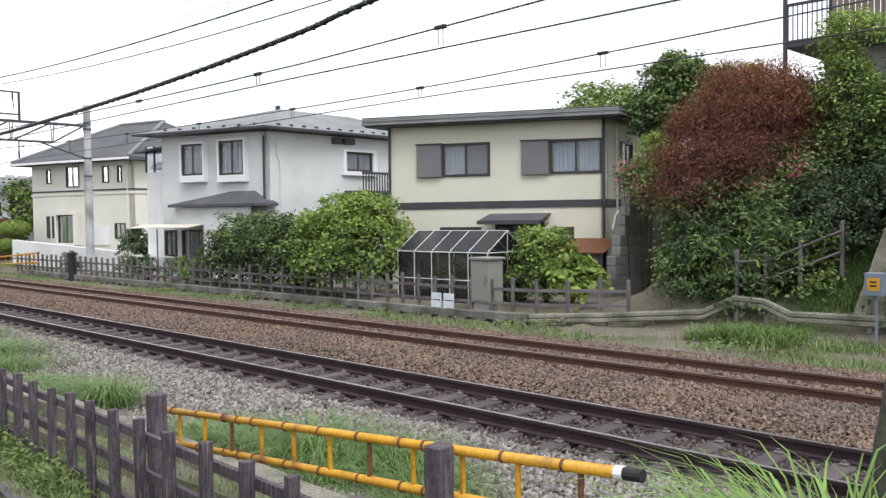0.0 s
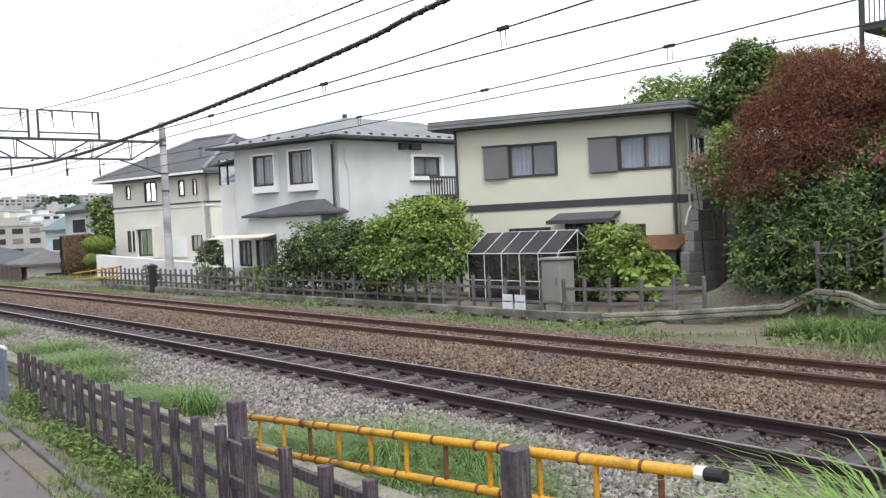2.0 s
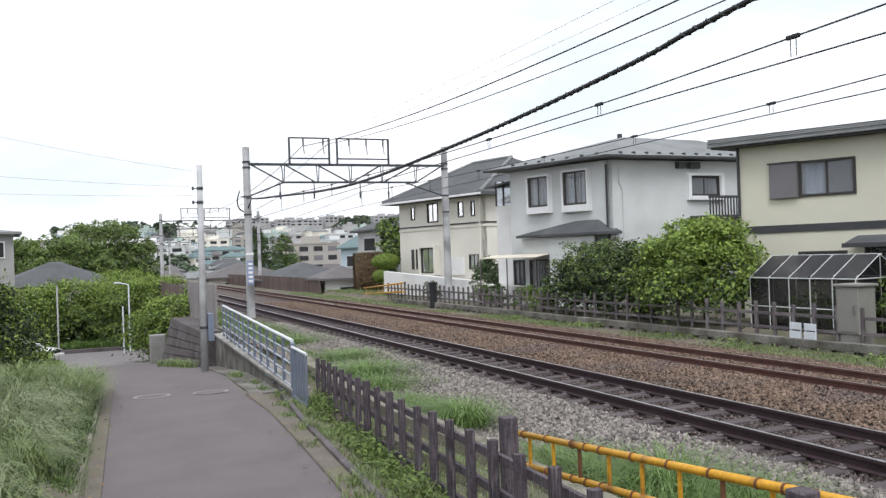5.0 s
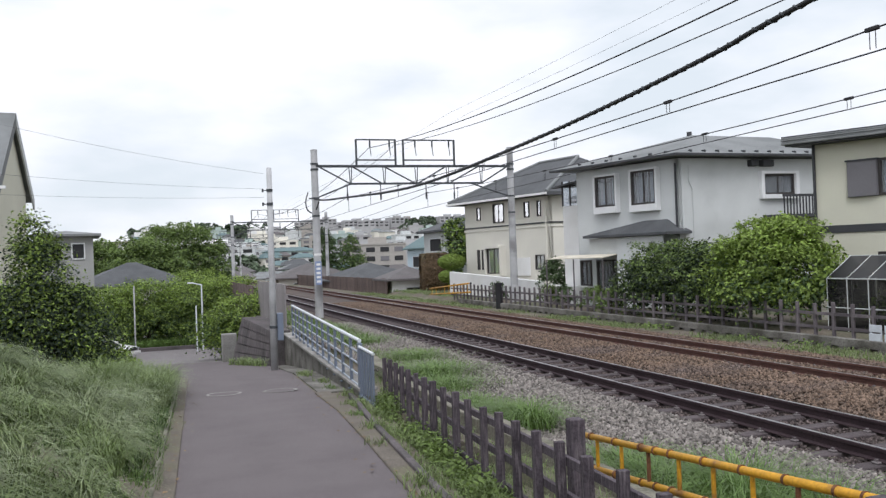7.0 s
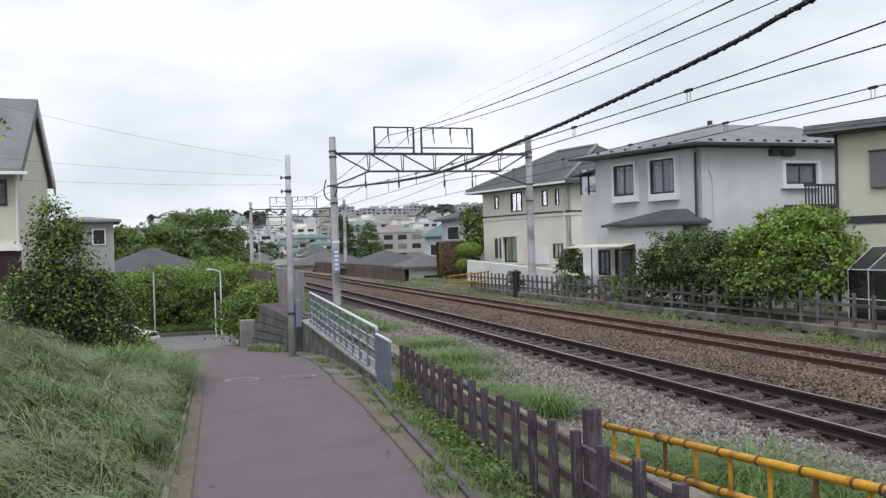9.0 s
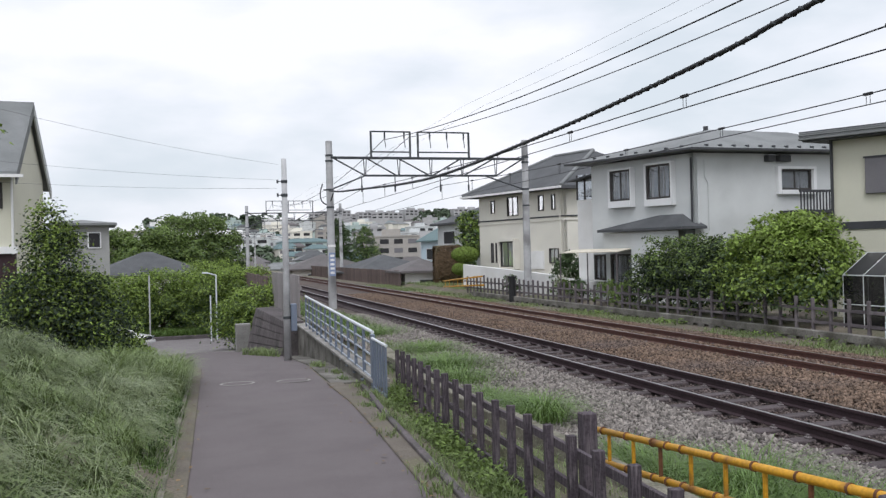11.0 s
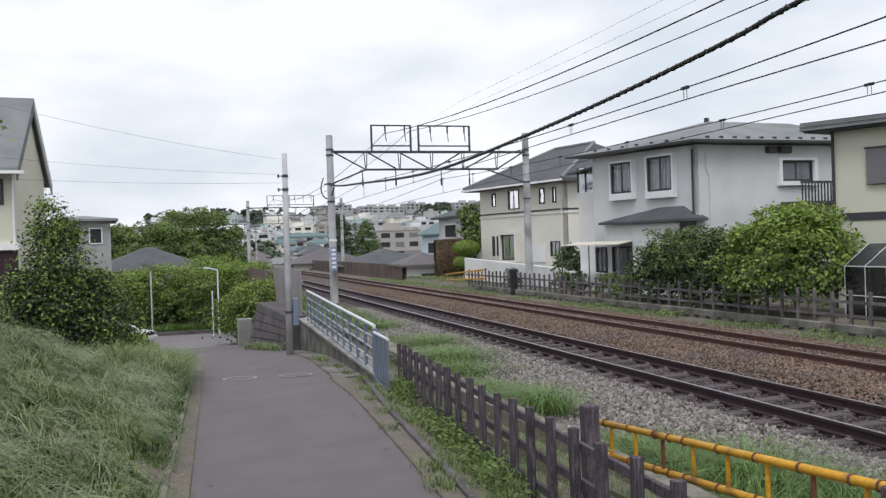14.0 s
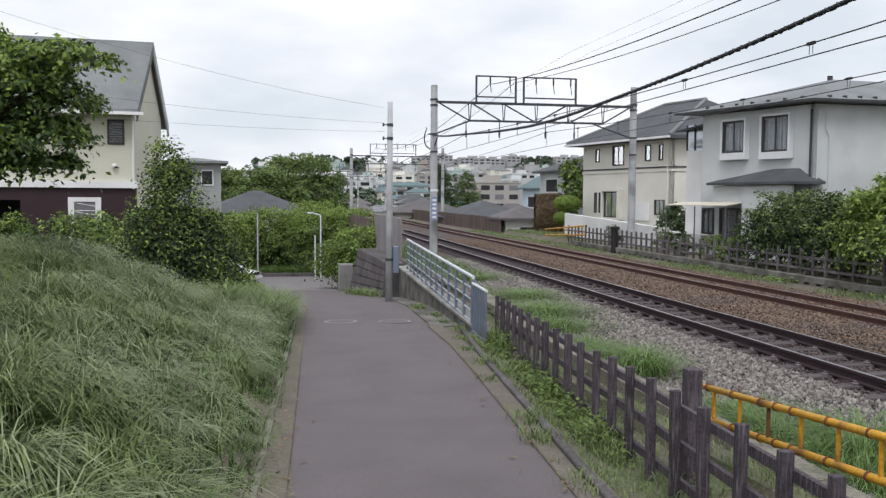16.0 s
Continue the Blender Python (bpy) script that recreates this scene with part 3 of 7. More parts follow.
def build_bundle():
    base = tagged(new("cable_bundle"), "thick black cable bundle wrapped in a spiral binding", "cable")
    base.location = (6.5, 13, 0)
    pts = [p - Vector((6.5, 13, 0)) for p in smooth_line(CABLE_LINE, 10)]
    bm = bmesh.new()
    sweep(bm, pts, 0.032, 8)
    part("core", bm, CABLE, base, smooth=True)
    fine = []
    total = 0.0
    for i in range(len(pts) - 1):
        seg = (pts[i + 1] - pts[i]).length
        steps = max(1, int(seg / 0.05)) if -12 < pts[i].y < 22 else 2
        for k in range(steps):
            p = pts[i].lerp(pts[i + 1], k / steps)
            total += seg / steps
            a = total / 0.22 * 2 * math.pi
            fine.append(p + Vector((0.03 * math.cos(a), 0, 0.03 * math.sin(a))))
    bm = bmesh.new()
    sweep(bm, fine, 0.016, 5)
    part("spiral_binding", bm, STEEL, base, smooth=True)
    bm = bmesh.new()
    sweep(bm, smooth_line([(-0.1, 26.3, 5.55), (-0.28, 25.9, 5.1), (-0.25, 25.6, 4.7), (0.0, 25.3, 4.55), (0.1, 24.6, 5.0)], 6), 0.03, 6)
    part("drip_loop", bm, CABLE, base, smooth=True)


build_bundle()


def lane_pole():
    base = pole((2.95, 25.2, -0.9), 6.02, 0.112, 0.075, "slim grey concrete pole with steel bands beside the lane", 0.03, (5.35, 4.95, 1.35))
    bm = bmesh.new()
    box(bm, 0.12, 0.29, -0.1, 0.1, 0.95, 1.75, bevel=0.015)
    part("meter_box", bm, GALV, base)
    for z in (5.35, 4.95):
        bm = bmesh.new()
        tube(bm, (-0.16, 0, z), (0.02, 0, z), 0.014, seg=6)
        tube(bm, (-0.17, 0, z - 0.05), (-0.17, 0, z + 0.05), 0.028, seg=8)
        part("insulator", bm, STEEL, base)


lane_pole()
wire("service_wire", [(2.8 - 15 * k / 12, 25.2 - 6 * k / 12, 4.95 + 3.3 * k / 12 - 2.0 * (k / 12) * (1 - k / 12)) for k in range(13)], 0.0032, WIRE, "thin black service wire to the house")
wire("service_wire", [(2.8 - 16 * k / 12, 25.2 - 1 * k / 12, 4.5 + 1.7 * k / 12 - 1.3 * (k / 12) * (1 - k / 12)) for k in range(13)], 0.0032, WIRE, "thin black service wire to the house")
wire("service_wire", [(2.8 - 16 * k / 12, 25.2 - 2 * k / 12, 4.25 + 0.9 * k / 12 - 1.2 * (k / 12) * (1 - k / 12)) for k in range(13)], 0.0032, WIRE, "thin black service wire to the house")


# ---- plants ----
def leaf_quads(centres, normals, size, rng, aspect=0.55):
    """Small folded leaves at the given points, roughly facing the given way."""
    n = len(centres)
    nm = normals + rng.normal(size=(n, 3)) * 0.55
    nm /= np.linalg.norm(nm, axis=1, keepdims=True) + 1e-9
    t = np.cross(nm, rng.normal(size=(n, 3)))
    t /= np.linalg.norm(t, axis=1, keepdims=True) + 1e-9
    b = np.cross(nm, t)
    s = size * (0.6 + 0.8 * rng.random((n, 1)))
    p0, p2 = centres - t * s, centres + t * s
    p1, p3 = centres + b * s * aspect + nm * s * 0.15, centres - b * s * aspect + nm * s * 0.15
    return np.stack([p0, p1, p2, p3], 1)


def blob_points(blobs, count, rng, clump=0.25, rough=0.13, freq=1.3):
    """Points in the outer part of a union of ellipsoids, gathered in clumps."""
    vol = np.array([b[3] * b[4] + b[4] * b[5] + b[3] * b[5] for b in blobs])
    pick = rng.choice(len(blobs), max(8, count // 34), p=vol / vol.sum())
    bl = np.array(blobs, float)
    d = rng.normal(size=(len(pick), 3))
    d /= np.linalg.norm(d, axis=1, keepdims=True)
    d[:, 2] = np.where(d[:, 2] < -0.55, -d[:, 2], d[:, 2])
    depth = 1 - 0.38 * rng.random((len(pick), 1)) ** 1.6
    wob = 1 + rough * (np.sin(d[:, :1] * 7 * freq + pick[:, None]) * np.sin(d[:, 1:2] * 6 * freq + 2 * pick[:, None]) + np.sin(d[:, 2:] * 8 * freq))
    c = bl[pick, :3] + d * bl[pick, 3:] * depth * wob
    rep = rng.integers(0, len(c), count)
    off = rng.normal(size=(count, 3)) * clump
    off[:, 2] *= 0.42
    off[:, 2] -= 0.35 * (off[:, 0] ** 2 + off[:, 1] ** 2) / max(clump, 1e-3)
    return c[rep] + off, d[rep] * 0.6 + np.array([0, 0, 0.55])


def tree(name, loc, label, category, blobs, count, size, material, trunk=0.12, limbs=6, clump=0.25, second=None, aspect=0.55, seed=1, group="", floor=None):
    rng = np.random.default_rng(seed)
    base = empty(name, loc, label, category, group)
    tops = sorted(blobs, key=lambda b: -b[3])[:limbs]
    bm = bmesh.new()
    cx, cy = np.mean([b[0] for b in tops]) * 0.5, np.mean([b[1] for b in tops]) * 0.5
    fork = max(0.25, min(b[2] - b[5] * 0.6 for b in tops))
    sweep(bm, [(0, 0, -0.3), (cx * 0.3, cy * 0.3, fork * 0.5), (cx * 0.6, cy * 0.6, fork)], lambda i: trunk * (1.15 - 0.2 * i), 8)
    for b in tops:
        a, e = Vector((cx * 0.6, cy * 0.6, fork * 0.9)), Vector(b[:3]) + Vector((0, 0, b[5] * 0.35))
        m = a.lerp(e, 0.5) + Vector((0, 0, -0.12 * (e - a).length))
        sweep(bm, [a, m, e], lambda i: trunk * (0.55 - 0.2 * i), 6)
        for k in range(4):
            dv = Vector(rng.normal(size=3)).normalized()
            sweep(bm, [m.lerp(e, 0.3 + 0.15 * k), e + Vector((dv.x * b[3], dv.y * b[4], abs(dv.z) * b[5])) * 0.75], lambda i: trunk * (0.2 - 0.12 * i), 5)
    part("trunk", bm, BARK, base, smooth=True)
    p, nrm = blob_points(blobs, count, rng, clump)
    if floor is not None:
        keep = p[:, 2] > floor
        p, nrm = p[keep], nrm[keep]
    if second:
        # Second leaf colour thickens with height, painting light on the crown's top.
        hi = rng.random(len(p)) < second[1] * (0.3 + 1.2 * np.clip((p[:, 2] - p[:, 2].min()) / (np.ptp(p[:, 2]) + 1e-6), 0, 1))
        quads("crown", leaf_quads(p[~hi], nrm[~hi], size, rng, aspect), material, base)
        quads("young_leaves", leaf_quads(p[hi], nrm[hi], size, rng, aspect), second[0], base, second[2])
    else:
        quads("crown", leaf_quads(p, nrm, size, rng, aspect), material, base)
    return base


def grass_patch(name, label, pts, height, width, material, rng, lean=0.5, category="grass", kind="stuff", parent=None, seg=4, out=None):
    """Bent tapering blades, four faces each, rooted at pts (n, 3)."""
    n = len(pts)
    a = rng.random(n) * 2 * math.pi if out is None else np.arctan2(out[:, 1], out[:, 0]) + rng.normal(size=n) * 0.35
    h = height * (0.45 + 0.75 * rng.random(n))
    d = np.stack([np.cos(a), np.sin(a), np.zeros(n)], 1)
    w = np.stack([-np.sin(a), np.cos(a), np.zeros(n)], 1) * (width * (0.6 + 0.7 * rng.random(n)))[:, None]
    ln = lean * (0.7 + 0.5 * rng.random(n))
    rows = []
    for k in range(seg + 1):
        t = k / seg
        c = pts + d * (h * ln * 0.8 * t ** 2.0)[:, None] + np.array([0, 0, 1.0]) * (h * (t - 0.6 * ln * t ** 3.2))[:, None]
        f = (1 - t) ** 0.7 * 0.5
        rows.append((c - w * f, c + w * f))
    out = []
    for k in range(seg):
        out.append(np.stack([rows[k][0], rows[k][1], rows[k + 1][1], rows[k + 1][0]], 1))
    v = np.concatenate([o[:, None] for o in out], 1).reshape(-1, 4, 3)
    return tagged(quads(name, v, material, parent), label, category, kind=kind)


def bank_grass(seed, count, xr, yr, height, width, label, keep=None, material=GRASS, lean=0.6, tuft=0, spread=0.1, drift=(0.04, -0.03)):
    rng = np.random.default_rng(seed)
    if tuft:
        c = np.stack([rng.uniform(*xr, tuft), rng.uniform(*yr, tuft)], 1)
        size = 0.6 + 0.7 * rng.random(tuft)
        k = rng.integers(0, tuft, count)
        out = rng.normal(size=(count, 2)) * spread * size[k, None]
        p = c[k] + out
        out = out + np.array(drift) * (0.5 + rng.random((tuft, 1)))[k]
        height = height * size[k]
    else:
        p = np.stack([rng.uniform(*xr, count), yr[0] + (yr[1] - yr[0]) * rng.random(count) ** 1.3], 1)
    if keep:
        ok = np.array([keep(x, y) for x, y in p])
        p, out, height = p[ok], out[ok], height[ok]
    z = np.array([ground_z(x, y) for x, y in p])
    return grass_patch("grass", label, np.column_stack([p, z - 0.02]), height, width, material, rng, lean, out=out if tuft else None)


# ---- lineside fence, barrier and railing ----
FENCE = ((0.5, 2.3, 1.02), (3.5, 2.6, 0.92), (5.4, 2.79, 0.84), (7.1, 2.96, 0.785), (9.2, 3.17, 0.69), (11.1, 3.36, 0.635), (12.5, 3.5, 0.595), (14.6, 3.71, 0.515), (15.9, 3.84, 0.45))


def fence_at(y):
    ys, xs, zs = zip(*FENCE)
    return float(np.interp(y, ys, xs)), float(np.interp(y, ys, zs))


def picket_fence():
    base = empty("picket_fence", (3.0, 8.0, road_z(8.0)), "low weathered grey-brown timber picket fence along the lane", "fence")
    o = Vector((3.0, 8.0, road_z(8.0)))
    rng = random.Random(4)
    y, k = 1.0, 0
    while y < 15.5:
        x, zt = fence_at(y)
        zg = road_z(y) - 0.3
        w = 0.039 + rng.uniform(-0.004, 0.006)
        bm = bmesh.new()
        box(bm, -w, w, -w * 0.75, w * 0.75, zg, zt + rng.uniform(-0.015, 0.015), bevel=0.004)
        bm.transform(Matrix.Translation(Vector((x, y, 0)) - o) @ Matrix.Rotation(-0.09 + rng.uniform(-0.05, 0.05), 4, "Z") @ Matrix.Rotation(rng.uniform(-0.012, 0.012), 4, "Y"))
        part("picket", bm, PICKET, base)
        y += (0.56 if y < 8 else 0.64) + rng.uniform(-0.035, 0.035)
        k += 1
    for dz in (0.15, 0.43, 0.72):
        ya = 0.6
        while ya < 15.0:
            yb = min(ya + 2.1, 15.3)
            a, b = fence_at(ya), fence_at(yb)
            bm = bmesh.new()
            p, q = Vector((a[0] + 0.06, ya, a[1] - dz)), Vector((b[0] + 0.06, yb, b[1] - dz))
            d = q - p
            box(bm, -0.02, 0.02, -0.02, d.length + 0.02, -0.036, 0.036, bevel=0.003)
            bm.transform(Matrix.Translation(p - o) @ d.to_track_quat("Y", "Z").to_matrix().to_4x4())
            part("rail", bm, PICKET, base)
            ya = yb


picket_fence()


def tall_post(x, y, zt, label):
    zg = ground_z(x, y) - 0.3
    bm = bmesh.new()
    box(bm, x - 0.062, x + 0.062, y - 0.062, y + 0.062, zg, zt, bevel=0.008)
    tagged(part("fence_post", bm, PICKET), label, "post", "posts that hold the barrier")


tall_post(3.2, 6.4, 0.9, "dark weathered square timber post holding a yellow barrier")
tall_post(3.3, 3.3, 1.02, "dark weathered square timber post with worn top")
tall_post(3.35, 0.6, 1.1, "dark weathered square timber post with worn top")


def barrier_ladder(top, low, n, label, rust=True, r=0.031):
    """Two yellow tubes with rungs, lashed with rusty bands."""
    a, b, c, d = (Vector(p) for p in (*top, *low))
    base = empty("yellow_barrier", a, label, "barrier", "yellow barriers")
    for p, q in ((a, b), (c, d)):
        bm = bmesh.new()
        tube(bm, p - a, q - a, r * 0.85, r, 12)
        t = part("tube", bm, YELLOW, base, smooth=True)
        for k in range(n * 2):
            u = (k + 0.5) / (n * 2)
            m = p.lerp(q, u) - a
            e = (q - p).normalized() * 0.009
            if k % 2 == 0 or k % 5 == 0:
                bm = bmesh.new()
                tube(bm, m - e, m + e, r + 0.004, seg=12)
                part("band", bm, RUST, t)
    for k in range(n):
        u = (k + 0.5) / n
        bm = bmesh.new()
        p, q = a.lerp(b, u) - a, c.lerp(d, u) - a
        tube(bm, p, q, 0.016, seg=8)
        part("rung", bm, RUST if k % 4 == 2 else YELLOW, base)
    bm = bmesh.new()
    e = (b - a).normalized()
    tube(bm, b - a, b - a + e * 0.05, r + 0.004, seg=12)
    part("white_band", bm, WHITE, base)
    bm = bmesh.new()
    tube(bm, b - a + e * 0.05, b - a + e * 0.15, r + 0.002, seg=12)
    part("end_cap", bm, CABLE, base)


barrier_ladder(((3.45, 6.7, 0.68), (3.45, 2.25, 1.045)), ((3.45, 6.7, 0.41), (3.45, 2.25, 0.775)), 11, "yellow tubular barrier with rusty bands and rungs lashed to posts")
barrier_ladder(((15.0, 48.5, 0.5), (15.2, 42.0, 0.92)), ((15.0, 48.5, 0.16), (15.2, 42.0, 0.45)), 9, "yellow tubular barrier folded beside the far track", r=0.045)


def cable_trough():
    base = empty("cable_trough", (4.35, 8, -0.2), "line of pale concrete cable trough covers beside the fence", "cable trough")
    lid = bmesh.new()
    box(lid, -0.16, 0.16, -0.492, 0.492, -0.06, 0.16, bevel=0.014)
    me = bpy.data.meshes.new("cover")
    lid.to_mesh(me)
    lid.free()
    me.materials.append(MOSSY)
    for k in range(22):
        y = -0.5 + 1.0 * k
        c = new("cover", me)
        x = float(np.interp(y, [0, 6, 14, 22], [4.0, 4.12, 4.2, 4.75]))
        c.parent, c.location = base, (x - 4.35, y - 8, 0.012 * math.sin(k * 1.9) + float(np.interp(y, [0, 14, 22], [0.12, 0.08, 0.0])))
        c.rotation_euler = (0.008 * math.sin(k), 0, 0.012 * math.sin(k * 3.3) - (0.01 if y < 14 else 0.07))


cable_trough()


def railing():
    a, b = Vector((3.44, 15.75, -0.27)), Vector((3.95, 28.3, -0.15))
    base = empty("metal_railing", a, "blue-grey metal railing with pale top tube on a concrete wall", "railing")
    n = 13
    lean = (b - a)
    for k in range(n):
        p = lean * (k / (n - 1))
        bm = bmesh.new()
        w = 0.075 if k == 0 else 0.05
        box(bm, p.x - w * 0.5, p.x + w * 0.5, p.y - w, p.y + w, p.z - (0.25 if k == 0 else 0.0), p.z + 1.01, bevel=0.008)
        part("post", bm, GALV, base)
        if k:
            bm = bmesh.new()
            box(bm, p.x - 0.07, p.x + 0.07, p.y - 0.09, p.y + 0.09, p.z - 0.004, p.z + 0.015, bevel=0.004)
            part("foot_plate", bm, GALV, base)
    for z, r, m in ((1.05, 0.034, WHITE_TUBE), (0.82, 0.02, RAILBAR), (0.60, 0.02, RAILBAR), (0.38, 0.02, RAILBAR), (0.17, 0.02, RAILBAR)):
        bm = bmesh.new()
        tube(bm, Vector((0, 0, z)), lean + Vector((0, 0, z)), r, seg=10)
        part("top_tube" if r > 0.03 else "bar", bm, m, base, smooth=False)
    # short gate leaf that joins the railing to the timber fence
    g = empty("metal_gate", (3.42, 15.1, -0.35), "narrow blue-grey metal gate with pale top tube", "gate")
    for k in range(6):
        y = 0.45 - k * 0.17
        bm = bmesh.new()
        box(bm, -0.018 - 0.045 * y, 0.018 - 0.045 * y, y - 0.02, y + 0.02, -0.1, 0.97 + 0.05 * y, bevel=0.004)
        part("bar", bm, GALV, g)
    for z, m, name in ((1.0, WHITE_TUBE, "top_tube"), (0.1, GALV, "bottom_rail")):
        bm = bmesh.new()
        tube(bm, (0.022, -0.45, z - 0.02), (-0.022, 0.5, z + 0.03), 0.026, seg=8)
        part(name, bm, m, g)


railing()


# ---- far side of the tracks: kerb wall and fence ----
KERB_PTS = (12.5, 13.5, 15, 18, 22, 26, 30, 36, 44)
strip("kerb_wall", [(kerb_x(y), y, 0.0) for y in KERB_PTS], 0.22, -0.15, 0.03, KERB_STAINED, "stained concrete kerb beam along the far track", "wall")
# Recessed strip in dark colour, painting the shade between the kerb blocks.
strip("kerb_footing", [(kerb_x(y) + 0.1, y, 0.0) for y in KERB_PTS], 0.1, -0.5, -0.152, DARKSTONE, "dark recessed strip painting the shade in the gaps below the kerb beam", "wall")
kb = empty("kerb_blocks", (15.2, 12.0, -0.3), "row of small concrete blocks that carry the kerb beam", "blocks")
bm = bmesh.new()
box(bm, 0.005, 0.098, -0.17, 0.17, -0.2, 0.146, bevel=0.008)
me = bpy.data.meshes.new("block")
bm.to_mesh(me)
bm.free()
me.materials.append(KERB_STAINED)
for k in range(54):
    y = 12.7 + 0.58 * k
    c = new("block", me)
    c.parent, c.location = kb, (kerb_x(y) - 15.2, y - 12.0, 0.0)


def far_fence():
    base = empty("trackside_fence", (15.5, 20, 0.0), "low grey timber post-and-rail fence on the far kerb", "fence")
    k = 0
    y = 10.6
    while y < 46:
        x = kerb_x(y) + 0.3
        bm = bmesh.new()
        box(bm, x - 15.54, x - 15.46, y - 20.04, y - 19.96, -0.1, 0.83 + 0.03 * math.sin(k * 2.1), bevel=0.012)
        part("post", bm, OLDWOOD, base)
        y2 = y + (0.62 if y < 27 else 0.55)
        x2 = kerb_x(y2) + 0.3
        for z in (0.22, 0.56):
            bm = bmesh.new()
            p, q = Vector((x - 15.5, y - 20, z)), Vector((x2 - 15.5, y2 - 20, z))
            d = q - p
            box(bm, -0.025, 0.025, 0, d.length, -0.036, 0.036)
            bm.transform(Matrix.Translation(p) @ d.to_track_quat("Y", "Z").to_matrix().to_4x4())
            part("rail", bm, OLDWOOD, base)
        y = y2
        k += 1


far_fence()


# ---- houses ----
def frame_of(corner, far, side_dir):
    """Columns u (along the front), v (into the plot), z, from a near corner; the base is at the corner."""
    c, f = Vector(corner), Vector(far)
    u = (f - c).normalized()
    s = Vector((math.sin(radians(side_dir)), math.cos(radians(side_dir)), 0))
    return Matrix(((u.x, s.x, 0, 0), (u.y, s.y, 0, 0), (0, 0, 1, 0), (0, 0, 0, 1))), (f - c).length


def wall_mesh(length, z0, z1, holes, t=0.18):
    """A wall in the plane y = 0 (outer) to y = t, with openings (u0, u1, z0, z1) through it."""
    bm = bmesh.new()
    us = sorted({0.0, length, *[h[0] for h in holes], *[h[1] for h in holes]})
    zs = sorted({z0, z1, *[h[2] for h in holes], *[h[3] for h in holes]})
    solid = {}
    for i in range(len(us) - 1):
        for j in range(len(zs) - 1):
            cu, cz = (us[i] + us[i + 1]) / 2, (zs[j] + zs[j + 1]) / 2
            solid[i, j] = not any(h[0] < cu < h[1] and h[2] < cz < h[3] for h in holes)
    cache = {}

    def V(u, y, z):
        key = (round(u, 4), y, round(z, 4))
        if key not in cache:
            cache[key] = bm.verts.new((u, y, z))
        return cache[key]
    for (i, j), s in solid.items():
        if not s:
            continue
        a, b, c, d = us[i], us[i + 1], zs[j], zs[j + 1]
        bm.faces.new((V(a, 0, c), V(b, 0, c), V(b, 0, d), V(a, 0, d)))
        bm.faces.new((V(a, t, d), V(b, t, d), V(b, t, c), V(a, t, c)))
        for di, dj, e in ((-1, 0, ((a, c), (a, d))), (1, 0, ((b, d), (b, c))), (0, -1, ((b, c), (a, c))), (0, 1, ((a, d), (b, d)))):
            if not solid.get((i + di, j + dj), False):
                (p, q), (r, s2) = e
                bm.faces.new((V(p, 0, q), V(r, 0, s2), V(r, t, s2), V(p, t, q)))
    return bm


def window_part(parent, M, u0, u1, z0, z1, frame_mat, panes=2, curtain=0, proud=0.04, bar=0.05, out=0.0):
    """A sash window set in an opening of the wall plane y = 0 of M."""
    bm = bmesh.new()
    for d in ((u0 - 0.02, u1 + 0.02, z0 - 0.02, z0 + bar), (u0 - 0.02, u1 + 0.02, z1 - bar, z1 + 0.02), (u0 - 0.02, u0 + bar, z0 + bar, z1 - bar), (u1 - bar, u1 + 0.02, z0 + bar, z1 - bar)):
        box(bm, d[0], d[1], -proud - out, 0.05, d[2], d[3])
    for k in range(1, panes):
        u = u0 + (u1 - u0) * k / panes
        box(bm, u - 0.025, u + 0.025, -0.01 - out, 0.04, z0 + bar, z1 - bar)
    bm.transform(M)
    w = part("window", bm, frame_mat, parent)
    for k in range(panes):
        a, b = u0 + (u1 - u0) * k / panes, u0 + (u1 - u0) * (k + 1) / panes
        bm = bmesh.new()
        box(bm, a + 0.03, b - 0.03, 0.012 + 0.02 * (k % 2) - out, 0.018 + 0.02 * (k % 2) - out, z0 + 0.03, z1 - 0.03)
        bm.transform(M)
        part("pane", bm, GLASS, w).visible_shadow = False
        if curtain & (1 << k):
            bm = bmesh.new()
            n = 14
            vs = [[bm.verts.new((a + 0.04 + (b - a - 0.08) * i / n, 0.13 + 0.03 * math.sin(i * 2.4), z)) for i in range(n + 1)] for z in (z0 + 0.03, z1 - 0.03)]
            for i in range(n):
                bm.faces.new((vs[0][i], vs[0][i + 1], vs[1][i + 1], vs[1][i]))
            bm.transform(M)
            part("curtain", bm, CURTAIN, w)
    # Sheet added behind the glass, its black painting the room's shade.
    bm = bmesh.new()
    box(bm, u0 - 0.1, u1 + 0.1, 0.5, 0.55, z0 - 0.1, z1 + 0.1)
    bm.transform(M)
    part("dark_room", bm, ROOM_SHADE, w)
    return w


def side_frame(M, length, depth):
    """The frame of the near end wall, in which u runs into the plot and y = 0 is its outer face."""
    u, v = M.col[0].to_3d(), M.col[1].to_3d()
    return Matrix(((v.x, u.x, 0, 0), (v.y, u.y, 0, 0), (0, 0, 1, 0), (0, 0, 0, 1)))


